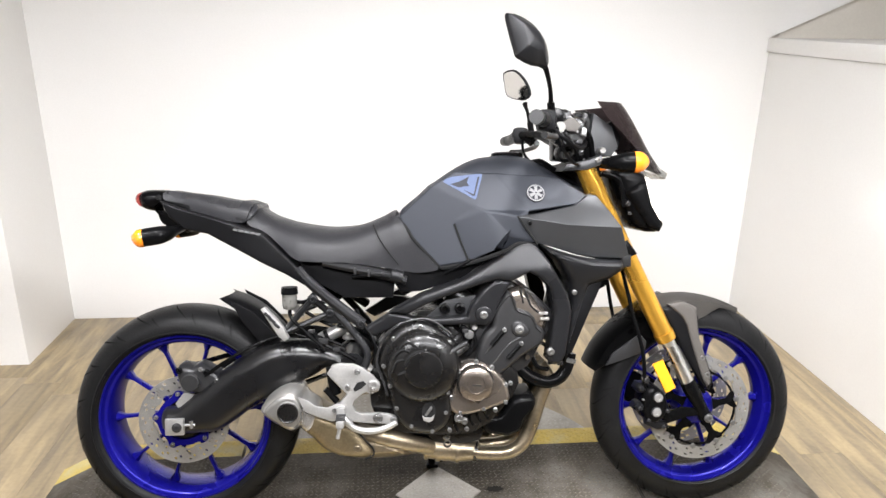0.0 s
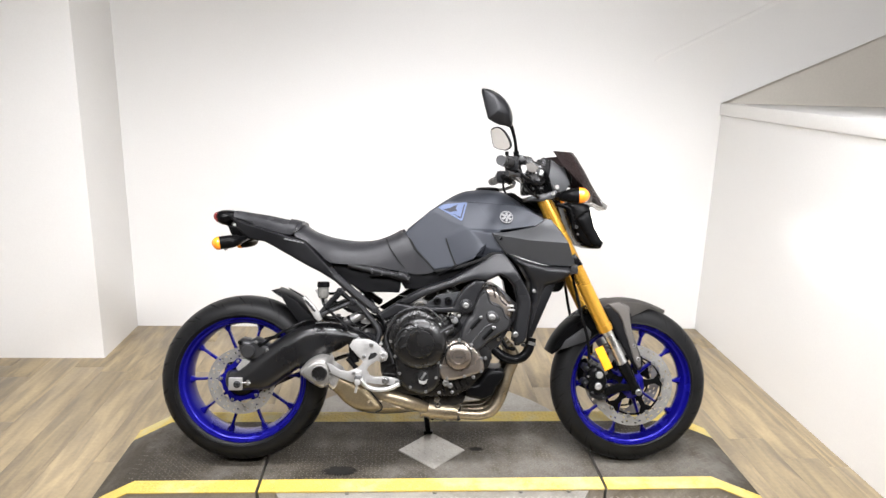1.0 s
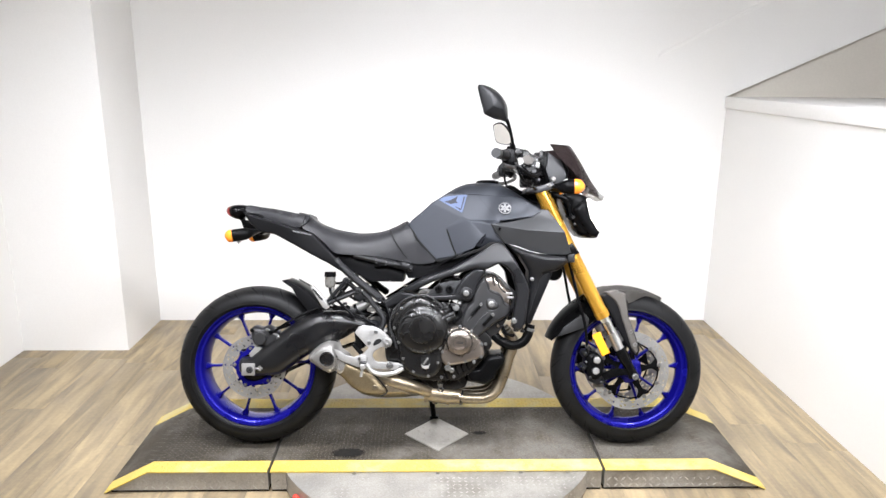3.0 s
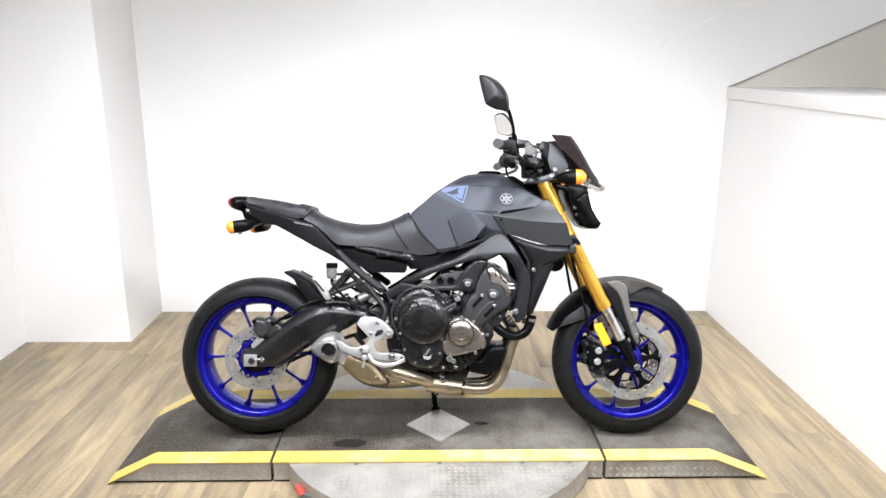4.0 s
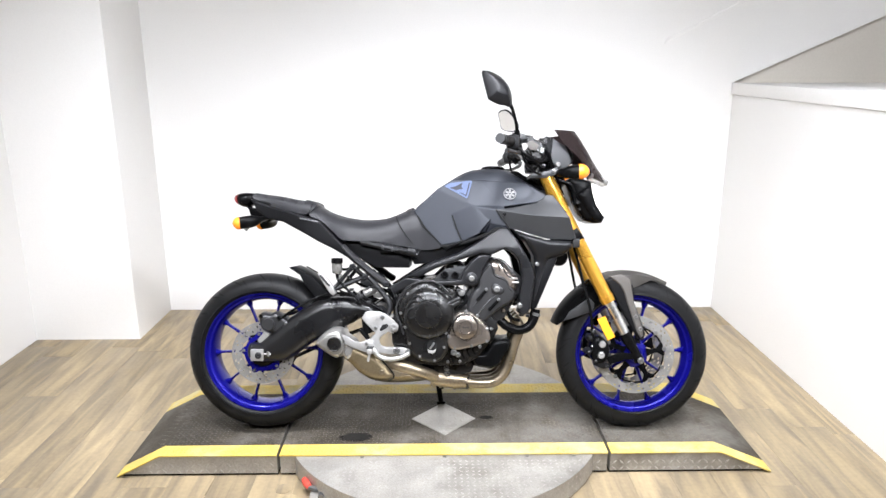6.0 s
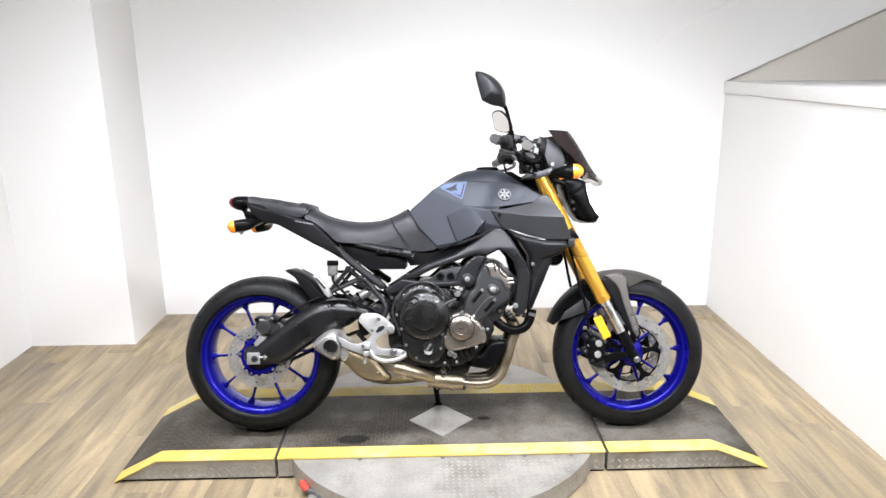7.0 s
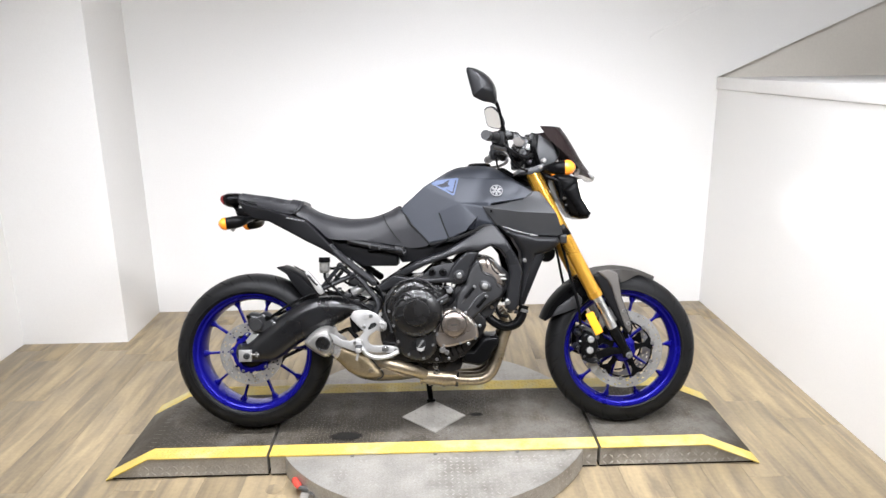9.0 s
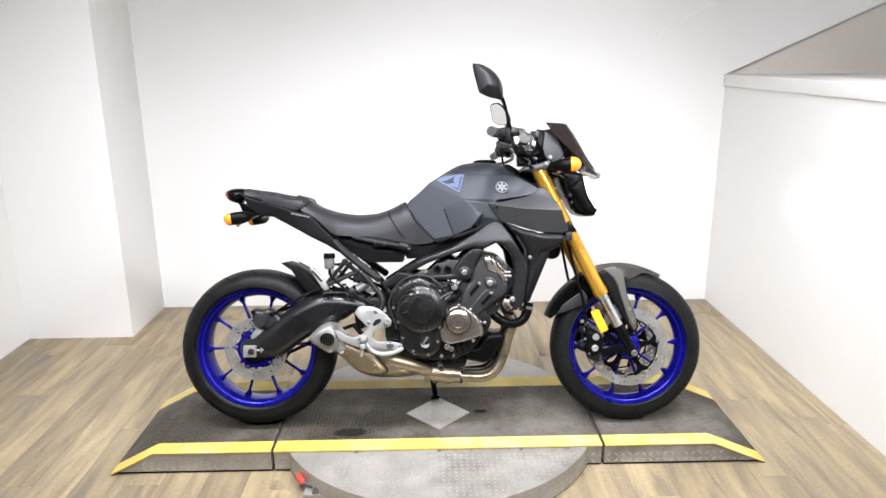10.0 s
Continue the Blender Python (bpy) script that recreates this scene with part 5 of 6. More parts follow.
for x, z, y, r, m in ((0.054, 0.553, -0.168, 0.011, ALLOY), (0.040, 0.530, -0.172, 0.008, BOLT), (-0.040, 0.556, -0.160, 0.008, ALLOY), (0.196, 0.468, -0.150, 0.012, BRONZE), (-0.195, 0.475, -0.150, 0.009, BOLT), (-0.205, 0.520, -0.150, 0.008, BOLT), (-0.215, 0.450, -0.165, 0.010, ALLOY)):
    r *= 0.75
    part("fitting", lathe([(r, y + 0.02), (r, y), (r * 0.7, y - 0.006), (r * 0.7, y - 0.012), (0, y - 0.012)], x, z, 12), m, bike, "small metal engine fitting")
ribbed = part("ribbed_hose", tube([(-0.025, -0.195, 0.478), (0.005, -0.19, 0.492), (0.03, -0.178, 0.508)], 0.012, 12), CAST, bike, "ribbed grey breather hose")
for k in range(4):
    part("hose_ring", tube([(-0.018 + 0.012 * k, -0.194 + 0.004 * k, 0.481 + 0.007 * k), (-0.014 + 0.012 * k, -0.193 + 0.004 * k, 0.483 + 0.007 * k)], 0.0145, 12, 1), ENGINE, ribbed)
for pts, r in (([(0.21, -0.14, 0.47), (0.225, -0.15, 0.44), (0.255, -0.14, 0.43)], 0.006), ([(0.24, -0.13, 0.50), (0.285, -0.135, 0.46), (0.30, -0.13, 0.41)], 0.005), ([(-0.20, -0.12, 0.50), (-0.24, -0.13, 0.54), (-0.30, -0.12, 0.555)], 0.006),
               ([(-0.25, -0.10, 0.53), (-0.33, -0.10, 0.555), (-0.40, -0.11, 0.60)], 0.005), ([(-0.26, -0.125, 0.682), (-0.20, -0.145, 0.688), (-0.13, -0.145, 0.675)], 0.0045), ([(-0.02, -0.14, 0.69), (0.02, -0.15, 0.712), (0.07, -0.14, 0.735)], 0.005)):
    part("cable", tube(pts, r, 8), BLACK, bike, "thin black cable")
for k in range(3):
    part("clip", box(-0.255 + 0.035 * k, -0.248 + 0.035 * k, -0.146, -0.138, 0.690 - 0.006 * k, 0.708 - 0.006 * k, 0.001), CAST, bike, "small metal clip")
damper = part("shock_reservoir", tube([(-0.362, -0.098, 0.508), (-0.330, -0.100, 0.522), (-0.296, -0.100, 0.538), (-0.280, -0.100, 0.545)], [0.013, 0.0165, 0.0165, 0.011], 16), ALLOY, bike, "silver shock reservoir")
part("band", tube([(-0.334, -0.100, 0.5205), (-0.324, -0.100, 0.525)], 0.0178, 16, 1), BLACK, damper)
for x, y, z, w in ((-0.049, -0.150, 0.562, 0.007), (-0.033, -0.150, 0.566, 0.008), (-0.020, -0.148, 0.574, 0.006), (-0.268, -0.120, 0.532, 0.008), (-0.250, -0.122, 0.520, 0.006)):
    part("hose_end", tube([(x - w, y, z - 0.3 * w), (x + w, y - 0.002, z + 0.4 * w)], [0.7 * w, 0.55 * w], 10, 1), ALLOY, bike, "small silver hose end")
part("regulator", box(-0.345, -0.285, -0.06, 0.04, 0.545, 0.580, 0.006), CAST, bike, "finned grey regulator")
part("fuse_box", box(-0.29, -0.25, -0.10, -0.05, 0.51, 0.545, 0.005), ALLOY, bike, "pale metal bracket behind the shock")

# small fittings about the engine
for x, z in ((-0.165, 0.300), (-0.010, 0.280), (0.035, 0.282), (0.150, 0.402)):
    bolt(x, z, -0.165, 0.0048, bike, BOLT, 0.010, "case_bolt")
for k in range(5):
    part("case_rib", tube([(0.012 + 0.020 * k, -0.163, 0.275 + 0.008 * k), (0.002 + 0.020 * k, -0.166, 0.300 + 0.006 * k), (0.004 + 0.020 * k, -0.163, 0.325 + 0.004 * k)], 0.0035, 6), BLACK, bike, "cast rib of the crankcase")
sump = part("oil_pan", plate([(-0.130, 0.285), (0.070, 0.285), (0.085, 0.245), (0.050, 0.222), (-0.100, 0.226), (-0.135, 0.250)], -0.115, 0.115, 0.010, 2), ENGINE, bike, "black oil pan")
bolt(-0.015, 0.245, -0.115, 0.009, sump, BOLT, 0.010, "drain_plug")
part("drain_loop", lathe([(0.011, -0.118), (0.011, -0.122), (0.007, -0.122), (0.007, -0.118)], -0.012, 0.226, 16, closed=True), BOLT, sump)
for pts, r in (([(-0.36, -0.135, 0.535), (-0.33, -0.15, 0.510), (-0.29, -0.16, 0.492), (-0.25, -0.165, 0.470)], 0.006), ([(-0.43, -0.13, 0.555), (-0.40, -0.14, 0.535), (-0.36, -0.14, 0.525), (-0.33, -0.145, 0.490)], 0.004), ([(-0.25, -0.14, 0.60), (-0.235, -0.15, 0.565), (-0.21, -0.16, 0.53), (-0.195, -0.165, 0.48)], 0.005),
               ([(0.02, -0.16, 0.555), (0.05, -0.172, 0.535), (0.055, -0.175, 0.505), (0.03, -0.18, 0.480)], 0.006), ([(0.255, -0.15, 0.545), (0.285, -0.16, 0.510), (0.300, -0.155, 0.470), (0.290, -0.14, 0.430)], 0.0045), ([(-0.06, -0.15, 0.575), (-0.02, -0.165, 0.565), (0.015, -0.165, 0.555)], 0.0045)):
    part("wire", tube(pts, r, 8), BLACK, bike, "black rubber-sleeved wire")
for x, z, y, w in ((-0.335, 0.520, -0.155, 0.012), (-0.300, 0.500, -0.165, 0.009), (-0.365, 0.545, -0.15, 0.008), (0.262, 0.452, -0.15, 0.010), (0.285, 0.448, -0.15, 0.008), (0.030, 0.545, -0.175, 0.008)):
    part("connector", box(x - w, x + w, y - 0.006, y + 0.006, z - 0.6 * w, z + 0.6 * w, 0.002), CAST, bike, "small grey metal connector")

# exhaust
for k, y in enumerate((-0.105, -0.03, 0.045)):
    part("header_pipe", tube([(0.235, y * 1.1, 0.44), (0.258, y * 1.1, 0.40), (0.240, y * 1.05, 0.34), (0.222, y, 0.276), (0.197, y, 0.219), (0.158, y * 0.97, 0.191), (0.095, y * 0.85 - 0.01, 0.188), (0.030, -0.04 + y * 0.5, 0.196)], 0.0192, 16), EXHAUST, bike, "heat-tinted steel header pipe")
collector = part("collector", tube([(0.075, -0.085, 0.190), (0.030, -0.085, 0.196), (-0.02, -0.088, 0.202), (-0.07, -0.095, 0.210)], [0.026, 0.034, 0.034, 0.030], 20), EXHAUST, bike, "heat-tinted exhaust collector")
for x, r in ((0.070, 0.029), (0.022, 0.0365), (-0.030, 0.0365), (-0.062, 0.034)):
    part("clamp", tube([(x, -0.086, 0.194 - 0.12 * (x - 0.03)), (x - 0.010, -0.086, 0.195 - 0.12 * (x - 0.03))], r, 20, 1), ENGINE if x > 0.05 else EXHAUST, collector)
muffler = part("muffler", pillow([(-0.418, 0.384), (-0.371, 0.350), (-0.333, 0.325), (-0.290, 0.309), (-0.257, 0.290), (-0.193, 0.281), (-0.144, 0.262), (-0.100, 0.247), (-0.068, 0.232), (-0.066, 0.205), (-0.110, 0.196), (-0.170, 0.190), (-0.240, 0.190), (-0.296, 0.201), (-0.336, 0.224), (-0.366, 0.256), (-0.405, 0.299), (-0.429, 0.340)], 0.172, 0.050, low=0.50, back=0.04, smooth=3, step=0.012), EXHAUST, bike, "stubby steel muffler with a bronze tint")
shield = part("shield", pillow([(-0.385, 0.360), (-0.331, 0.331), (-0.289, 0.315), (-0.256, 0.294), (-0.232, 0.266), (-0.213, 0.243), (-0.209, 0.228), (-0.222, 0.218), (-0.250, 0.215), (-0.297, 0.221), (-0.337, 0.242), (-0.365, 0.272), (-0.400, 0.308)], 0.187, 0.026, low=0.88, back=0.15, smooth=2, step=0.012), SHIELD, muffler, "bronze-tinted heat shield")
part("shield_edge", tube([(x, -0.178, z) for x, z in ((-0.256, 0.294), (-0.230, 0.264), (-0.209, 0.238), (-0.211, 0.222), (-0.230, 0.213))], 0.0026, 6), GAP, muffler)
bolt(-0.250, 0.246, -0.187, 0.0085, shield, EXHAUST)
tip = part("end_cap", pillow([(-0.491, 0.357), (-0.474, 0.378), (-0.449, 0.397), (-0.428, 0.405), (-0.407, 0.405), (-0.391, 0.396), (-0.383, 0.371), (-0.380, 0.345), (-0.387, 0.316), (-0.402, 0.300), (-0.420, 0.298), (-0.448, 0.313), (-0.478, 0.334), (-0.489, 0.346)], lambda x, z: 0.212 - 0.030 * smooth_step(-0.41, -0.37, x), 0.020, low=0.82, back=0.08, smooth=3, step=0.009), BRUSHED, muffler, "brushed silver end cap", sharp=45)
part("sleeve", pillow([(-0.400, 0.398), (-0.380, 0.376), (-0.352, 0.356), (-0.345, 0.335), (-0.352, 0.300), (-0.376, 0.285), (-0.400, 0.305)], 0.190, 0.022, low=0.84, back=0.10, smooth=2, step=0.010), BRUSHED, muffler, "brushed silver sleeve")
# Darker grey than the cap paints the shade of its hollow mouth.
part("mouth", pillow([(-0.480, 0.355), (-0.466, 0.373), (-0.444, 0.389), (-0.420, 0.395), (-0.401, 0.388), (-0.391, 0.364), (-0.390, 0.338), (-0.400, 0.316), (-0.420, 0.312), (-0.446, 0.324), (-0.470, 0.341)], 0.2135, 0.012, low=0.97, back=0.20, smooth=3, step=0.008), MIDMETAL, tip)
# The outlet's dark depth is a black disc set on the cap.
part("outlet", lathe([(0.0265, -0.205), (0.0265, -0.2175), (0.0245, -0.2185), (0.0225, -0.2175), (0.0215, -0.2145), (0.0, -0.2142)], 0, 0, 32), ENGINE, tip, "black disc painting the depth of the round outlet").matrix_basis = Matrix.Translation((-0.420, 0, 0.353))
part("outlet_ring", lathe([(0.0285, -0.212), (0.0285, -0.2168), (0.0265, -0.2175), (0.0262, -0.212)], -0.420, 0.353, 32, closed=True), MIDMETAL, tip, "bright outlet ring")
part("side_pipe", tube([(-0.060, -0.110, 0.214), (-0.100, -0.142, 0.236), (-0.150, -0.154, 0.254), (-0.200, -0.156, 0.268), (-0.250, -0.152, 0.276)], [0.022, 0.023, 0.0235, 0.022, 0.018], 18), EXHAUST, muffler, "bright inlet pipe")
part("bracket", plate([(-0.399, 0.388), (-0.373, 0.378), (-0.352, 0.362), (-0.324, 0.358), (-0.295, 0.369), (-0.285, 0.345), (-0.290, 0.326), (-0.312, 0.320), (-0.350, 0.335), (-0.381, 0.348)], -0.190, -0.197, 0.003), ALLOY, muffler, "silver exhaust bracket")

# rider foot rest, brake pedal
plate_out = [(-0.324, 0.444), (-0.310, 0.466), (-0.293, 0.470), (-0.257, 0.468), (-0.232, 0.457), (-0.205, 0.435), (-0.190, 0.412), (-0.194, 0.396), (-0.211, 0.389), (-0.228, 0.394), (-0.246, 0.382), (-0.257, 0.372), (-0.260, 0.360), (-0.252, 0.345), (-0.238, 0.339), (-0.192, 0.339), (-0.166, 0.335), (-0.148, 0.328), (-0.147, 0.313), (-0.166, 0.309), (-0.192, 0.311), (-0.238, 0.315), (-0.269, 0.319), (-0.286, 0.329), (-0.302, 0.344), (-0.296, 0.364), (-0.274, 0.390), (-0.297, 0.414)]
hanger = part("footrest_plate", plate(plate_out, -0.180, -0.194, 0.004), ALLOY, bike, "silver alloy rider foot-rest plate")
for x, z, r, m in ((-0.206, 0.413, 0.0135, ALLOY), (-0.247, 0.449, 0.006, BOLT), (-0.272, 0.409, 0.0055, BOLT), (-0.306, 0.352, 0.006, BOLT), (-0.196, 0.326, 0.0105, BOLT), (-0.156, 0.322, 0.0075, BOLT)):
    bolt(x, z, -0.194, r, hanger, m)
part("slot", plate([(-0.258, 0.404), (-0.248, 0.420), (-0.232, 0.424), (-0.225, 0.416), (-0.237, 0.405), (-0.254, 0.397)], -0.1935, -0.1955, 0.0), GAP, hanger)
part("brake_pedal", tube([(-0.292, -0.203, 0.345), (-0.276, -0.205, 0.326), (-0.258, -0.206, 0.307), (-0.223, -0.206, 0.297), (-0.180, -0.206, 0.303), (-0.149, -0.206, 0.318)], [0.009, 0.010, 0.0085, 0.0085, 0.008, 0.0075], 12), ALLOY, hanger, "silver brake pedal")
part("peg_mount", box(-0.300, -0.278, -0.215, -0.192, 0.330, 0.362, 0.005), ALLOY, hanger)
part("rider_peg", box(-0.297, -0.278, -0.268, -0.205, 0.326, 0.344, 0.004), ALLOY, hanger, "ribbed rider foot rest")
for k in range(4):
    part("peg_rib", box(-0.299, -0.276, -0.262 + 0.013 * k, -0.255 + 0.013 * k, 0.343, 0.347, 0.001), CAST, hanger)
part("peg_feeler", tube([(-0.288, -0.255, 0.328), (-0.294, -0.255, 0.298)], 0.0045, 8, 1), ALLOY, hanger)
part("brake_switch", tube([(-0.330, -0.172, 0.40), (-0.300, -0.172, 0.365)], 0.009, 8, 1), BLACK, hanger)
part("master_cylinder", tube([(-0.315, -0.168, 0.455), (-0.310, -0.168, 0.415), (-0.302, -0.168, 0.385)], 0.014, 12), BLACK, bike, "black rear master cylinder")
part("side_stand", tube([(-0.05, 0.06, 0.265), (-0.048, 0.115, 0.15), (-0.038, 0.178, 0.050)], 0.011, 10), BLACK, bike, "black side stand leg on the far flank")
part("stand_foot", box(-0.055, -0.019, 0.162, 0.194, 0.041, 0.052, 0.004), BLACK, bike)
part("drain_hose", tube([(-0.033, -0.10, 0.29), (-0.035, -0.10, 0.22), (-0.03, -0.09, 0.165)], 0.005, 8), BLACK, bike, "thin black drain hose")

# front end
for s in (-1, 1):
    y = 0.102 * s
    leg = part("fork_tube", tube([(0.352, y, 0.975), (0.405, y, 0.868), (0.470, y, 0.740), (0.530, y, 0.620), (0.588, y, 0.506)], [0.0265, 0.0265, 0.025, 0.0255, 0.0255], 18, 4), GOLD, bike, "gold anodised upside-down fork tube")
    part("collar", tube([(0.376, y, 0.927), (0.391, y, 0.896)], [0.0285, 0.0285], 18, 1), GOLD, leg)
    part("dust_seal", tube([(0.583, y, 0.516), (0.594, y, 0.495)], [0.028, 0.0265], 18, 1), GOLD, leg)
    part("stanchion", tube([(0.592, y, 0.500), (0.660, y, 0.368)], 0.0185, 18, 1), CHROME, leg, "bright steel fork stanchion")
    foot = part("axle_clamp", tube([(0.655, y, 0.378), (0.670, y, 0.350), (0.695, y, 0.305), (0.712, y, 0.272)], [0.021, 0.022, 0.017, 0.020], 14), BLACK, leg, "black fork foot")
    bolt(0.712, 0.276, y * 1.16, 0.010, foot)
    part("fork_cap", tube([(0.352, y, 0.975), (0.347, y, 0.986)], [0.021, 0.016], 18, 1), BLACK, leg)
    cal = part("front_caliper", pillow([(0.538, 0.360), (0.560, 0.368), (0.590, 0.348), (0.602, 0.318), (0.598, 0.284), (0.576, 0.262), (0.550, 0.260), (0.533, 0.280), (0.527, 0.310), (0.530, 0.340)], 0.116, 0.018, low=0.75, back=0.045, smooth=2, step=0.010, side=s), BLACK, bike, "black radial brake caliper")
    part("caliper_bracket", plate([(0.585, 0.285), (0.640, 0.305), (0.700, 0.300), (0.706, 0.280), (0.655, 0.276), (0.600, 0.258)], 0.096 * s, 0.107 * s, 0.004), BLACK, cal)
    part("bridge", pillow([(0.506, 0.300), (0.514, 0.316), (0.536, 0.322), (0.540, 0.300), (0.522, 0.290)], 0.108, 0.01, low=0.8, back=0.06, smooth=0, step=0.01, side=s), FRAME, cal)
    part("bridge", pillow([(0.512, 0.356), (0.520, 0.372), (0.546, 0.370), (0.540, 0.346), (0.524, 0.342)], 0.106, 0.01, low=0.8, back=0.06, smooth=0, step=0.01, side=s), FRAME, cal)
    part("lower_lug", plate([(0.536, 0.276), (0.566, 0.266), (0.600, 0.262), (0.612, 0.246), (0.574, 0.240), (0.540, 0.256)], 0.084 * s, 0.100 * s, 0.004), FRAME, cal)
    for x, z in ((0.569, 0.337), (0.565, 0.296)):
        part("piston_cap", lathe([(0.0150, 0.112 * s), (0.0150, 0.1185 * s), (0.0125, 0.119 * s), (0.0125, 0.117 * s)], x, z, 20, closed=True), CAST, cal)
        bolt(x, z, 0.116 * s, 0.0115, cal, ALLOY, 0.006, "piston_bolt")
    part("pad_pin", tube([(0.528, 0.104 * s, 0.330), (0.556, 0.110 * s, 0.318)], 0.003, 8, 1), BOLT, cal)
    part("bleed_nipple", tube([(0.534, 0.100 * s, 0.372), (0.527, 0.104 * s, 0.392)], [0.0045, 0.003], 8, 1), BOLT, cal)
    part("hose_union", lathe([(0.008, 0.090 * s), (0.008, 0.112 * s), (0.005, 0.114 * s), (0.0, 0.114 * s)], 0.538, 0.384, 12), CAST, cal)
    for x, z, r in ((0.598, 0.297, 0.005), (0.520, 0.306, 0.0045), (0.588, 0.252, 0.005), (0.546, 0.272, 0.0045)):
        bolt(x, z, 0.111 * s, r, cal, CAST)
    refl = part("side_reflector", plate([(0.547, 0.432), (0.576, 0.444), (0.614, 0.367), (0.586, 0.352)], 0.118 * s, 0.128 * s, 0.003), AMBER, bike, "amber side reflector")
    part("stay", box(0.572, 0.60, min(0.1 * s, 0.118 * s), max(0.1 * s, 0.118 * s), 0.38, 0.42), BLACK, refl)
    part("brake_line", tube([(0.44, 0.07 * s, 0.80), (0.478, 0.085 * s, 0.66), (0.500, 0.100 * s, 0.56), (0.525, 0.112 * s, 0.46), (0.535, 0.10 * s, 0.36)], 0.0055, 8), BLACK, bike, "black front brake line")
part("front_axle", tube([(FX + 0.002, -0.105, FZ - 0.010), (FX + 0.002, 0.105, FZ - 0.010)], 0.012, 14, 1), BOLT, bike, "steel front axle")
# fender
fender = bmesh.new()
arc = [159.5 - 96.5 * i / 20 for i in range(21)]
rows = []
for i, a in enumerate(arc):
    t = i / 20
    r = 0.331 - 0.008 * smooth_step(0.0, 0.45, t) - 0.018 * smooth_step(0.55, 1.0, t)
    w = 0.070 + 0.008 * math.sin(math.pi * t)
    if t > 0.7:
        w *= 1 - 0.86 * ((t - 0.7) / 0.3) ** 1.2
    drop = 0.080 * min(1, t / 0.24) - 0.030 * smooth_step(0.3, 0.6, t)
    if t > 0.72:
        drop *= max(0.12, 1 - (t - 0.72) / 0.16)
    row = []
    for k in range(-6, 7):
        u = abs(k) / 6
        yy = w * math.copysign(min(1, u * 1.45), k) if k else 0
        down = 0.012 * min(1, u * 1.45) ** 2 + (drop * max(0, u - 0.66) / 0.34)
        d = Vector((math.cos(radians(a)), 0, math.sin(radians(a))))
        row.append(fender.verts.new(Vector((FX, 0, FZ)) + d * (r - down) + Vector((0, yy, 0))))
    rows.append(row)
for p, q in zip(rows, rows[1:]):
    for k in range(12):
        fender.faces.new((p[k], p[k + 1], q[k + 1], q[k]))
band = bmesh.new()
strip = []
for row, a in zip(rows[:10], arc):
    d = Vector((math.cos(radians(a)), 0, math.sin(radians(a))))
    strip.append([band.verts.new(v.co + d * 0.003 + Vector((0, 0.003 * (k - 6) / 6, 0))) for k, v in enumerate(row)])
for p, q in zip(strip, strip[1:]):
    for k in range(12):
        band.faces.new((p[k], p[k + 1], q[k + 1], q[k]))
bmesh.ops.solidify(band, geom=list(band.faces), thickness=0.003)
bmesh.ops.solidify(fender, geom=list(fender.faces), thickness=0.003)
guard = part("front_fender", fender, GREYPLASTIC, bike, "grey textured plastic front fender")
part("fender_band", band, BLACK, guard, "satin black rear half of the fender")
for s in (-1, 1):
    part("fender_panel", plate([(0.430, 0.420), (0.450, 0.455), (0.526, 0.508), (0.545, 0.487), (0.541, 0.458), (0.480, 0.436)], 0.077 * s, 0.0835 * s, 0.002), CAST, guard, "grey facet on the fender's rear half")
for s in (-1, 1):
    stay = part("fender_stay", pillow([(0.585, 0.578), (0.628, 0.592), (0.690, 0.556), (0.690, 0.505), (0.722, 0.420), (0.738, 0.372), (0.728, 0.345), (0.712, 0.352), (0.692, 0.382), (0.643, 0.468), (0.610, 0.53)], 0.090, 0.012, low=0.92, back=0.072, smooth=0, step=0.011, side=s), MATT, guard, "satin black fender side plate")
    part("fender_blade", pillow([(0.600, 0.590), (0.640, 0.600), (0.680, 0.582), (0.684, 0.540), (0.692, 0.494), (0.724, 0.400), (0.728, 0.366), (0.718, 0.356), (0.704, 0.380), (0.668, 0.485), (0.655, 0.530), (0.640, 0.556)], 0.096, 0.008, low=0.94, back=0.075, smooth=0, step=0.010, side=s), GREYPLASTIC, guard, "grey fender blade")
    bolt(0.700, 0.440, 0.090 * s, 0.007, stay)
    bolt(0.716, 0.392, 0.090 * s, 0.008, stay)
# triple clamps, bars
part("lower_triple_clamp", plate([(0.395, 0.74), (0.47, 0.775), (0.50, 0.735), (0.43, 0.70)], -0.13, 0.13, 0.012), BLACK, bike, "black lower triple clamp")
part("upper_triple_clamp", plate([(0.288, 0.955), (0.300, 0.974), (0.360, 0.985), (0.395, 0.999), (0.404, 0.975), (0.355, 0.957)], -0.132, 0.132, 0.008), POD, bike, "dark grey upper triple clamp")
bolt(0.384, 0.984, -0.131, 0.006, bike, MIDMETAL)
part("steering_head", tube([(0.33, 0, 0.96), (0.43, 0, 0.74)], 0.04, 18, 1), FRAME, bike, "black steering head")
bar_pts = [(0.217, -0.39, 1.068), (0.235, -0.27, 1.075), (0.268, -0.17, 1.070), (0.300, -0.09, 1.045), (0.310, 0.0, 1.040), (0.300, 0.09, 1.045), (0.268, 0.17, 1.070), (0.215, 0.27, 1.075), (0.195, 0.40, 1.068)]
bar = part("handlebar", tube(bar_pts, 0.0125, 12), BLACK, bike, "black tapered handlebar")
part("bar_clamp", box(0.288, 0.328, -0.04, 0.04, 0.985, 1.055, 0.010), BLACK, bike, "black handlebar clamp")
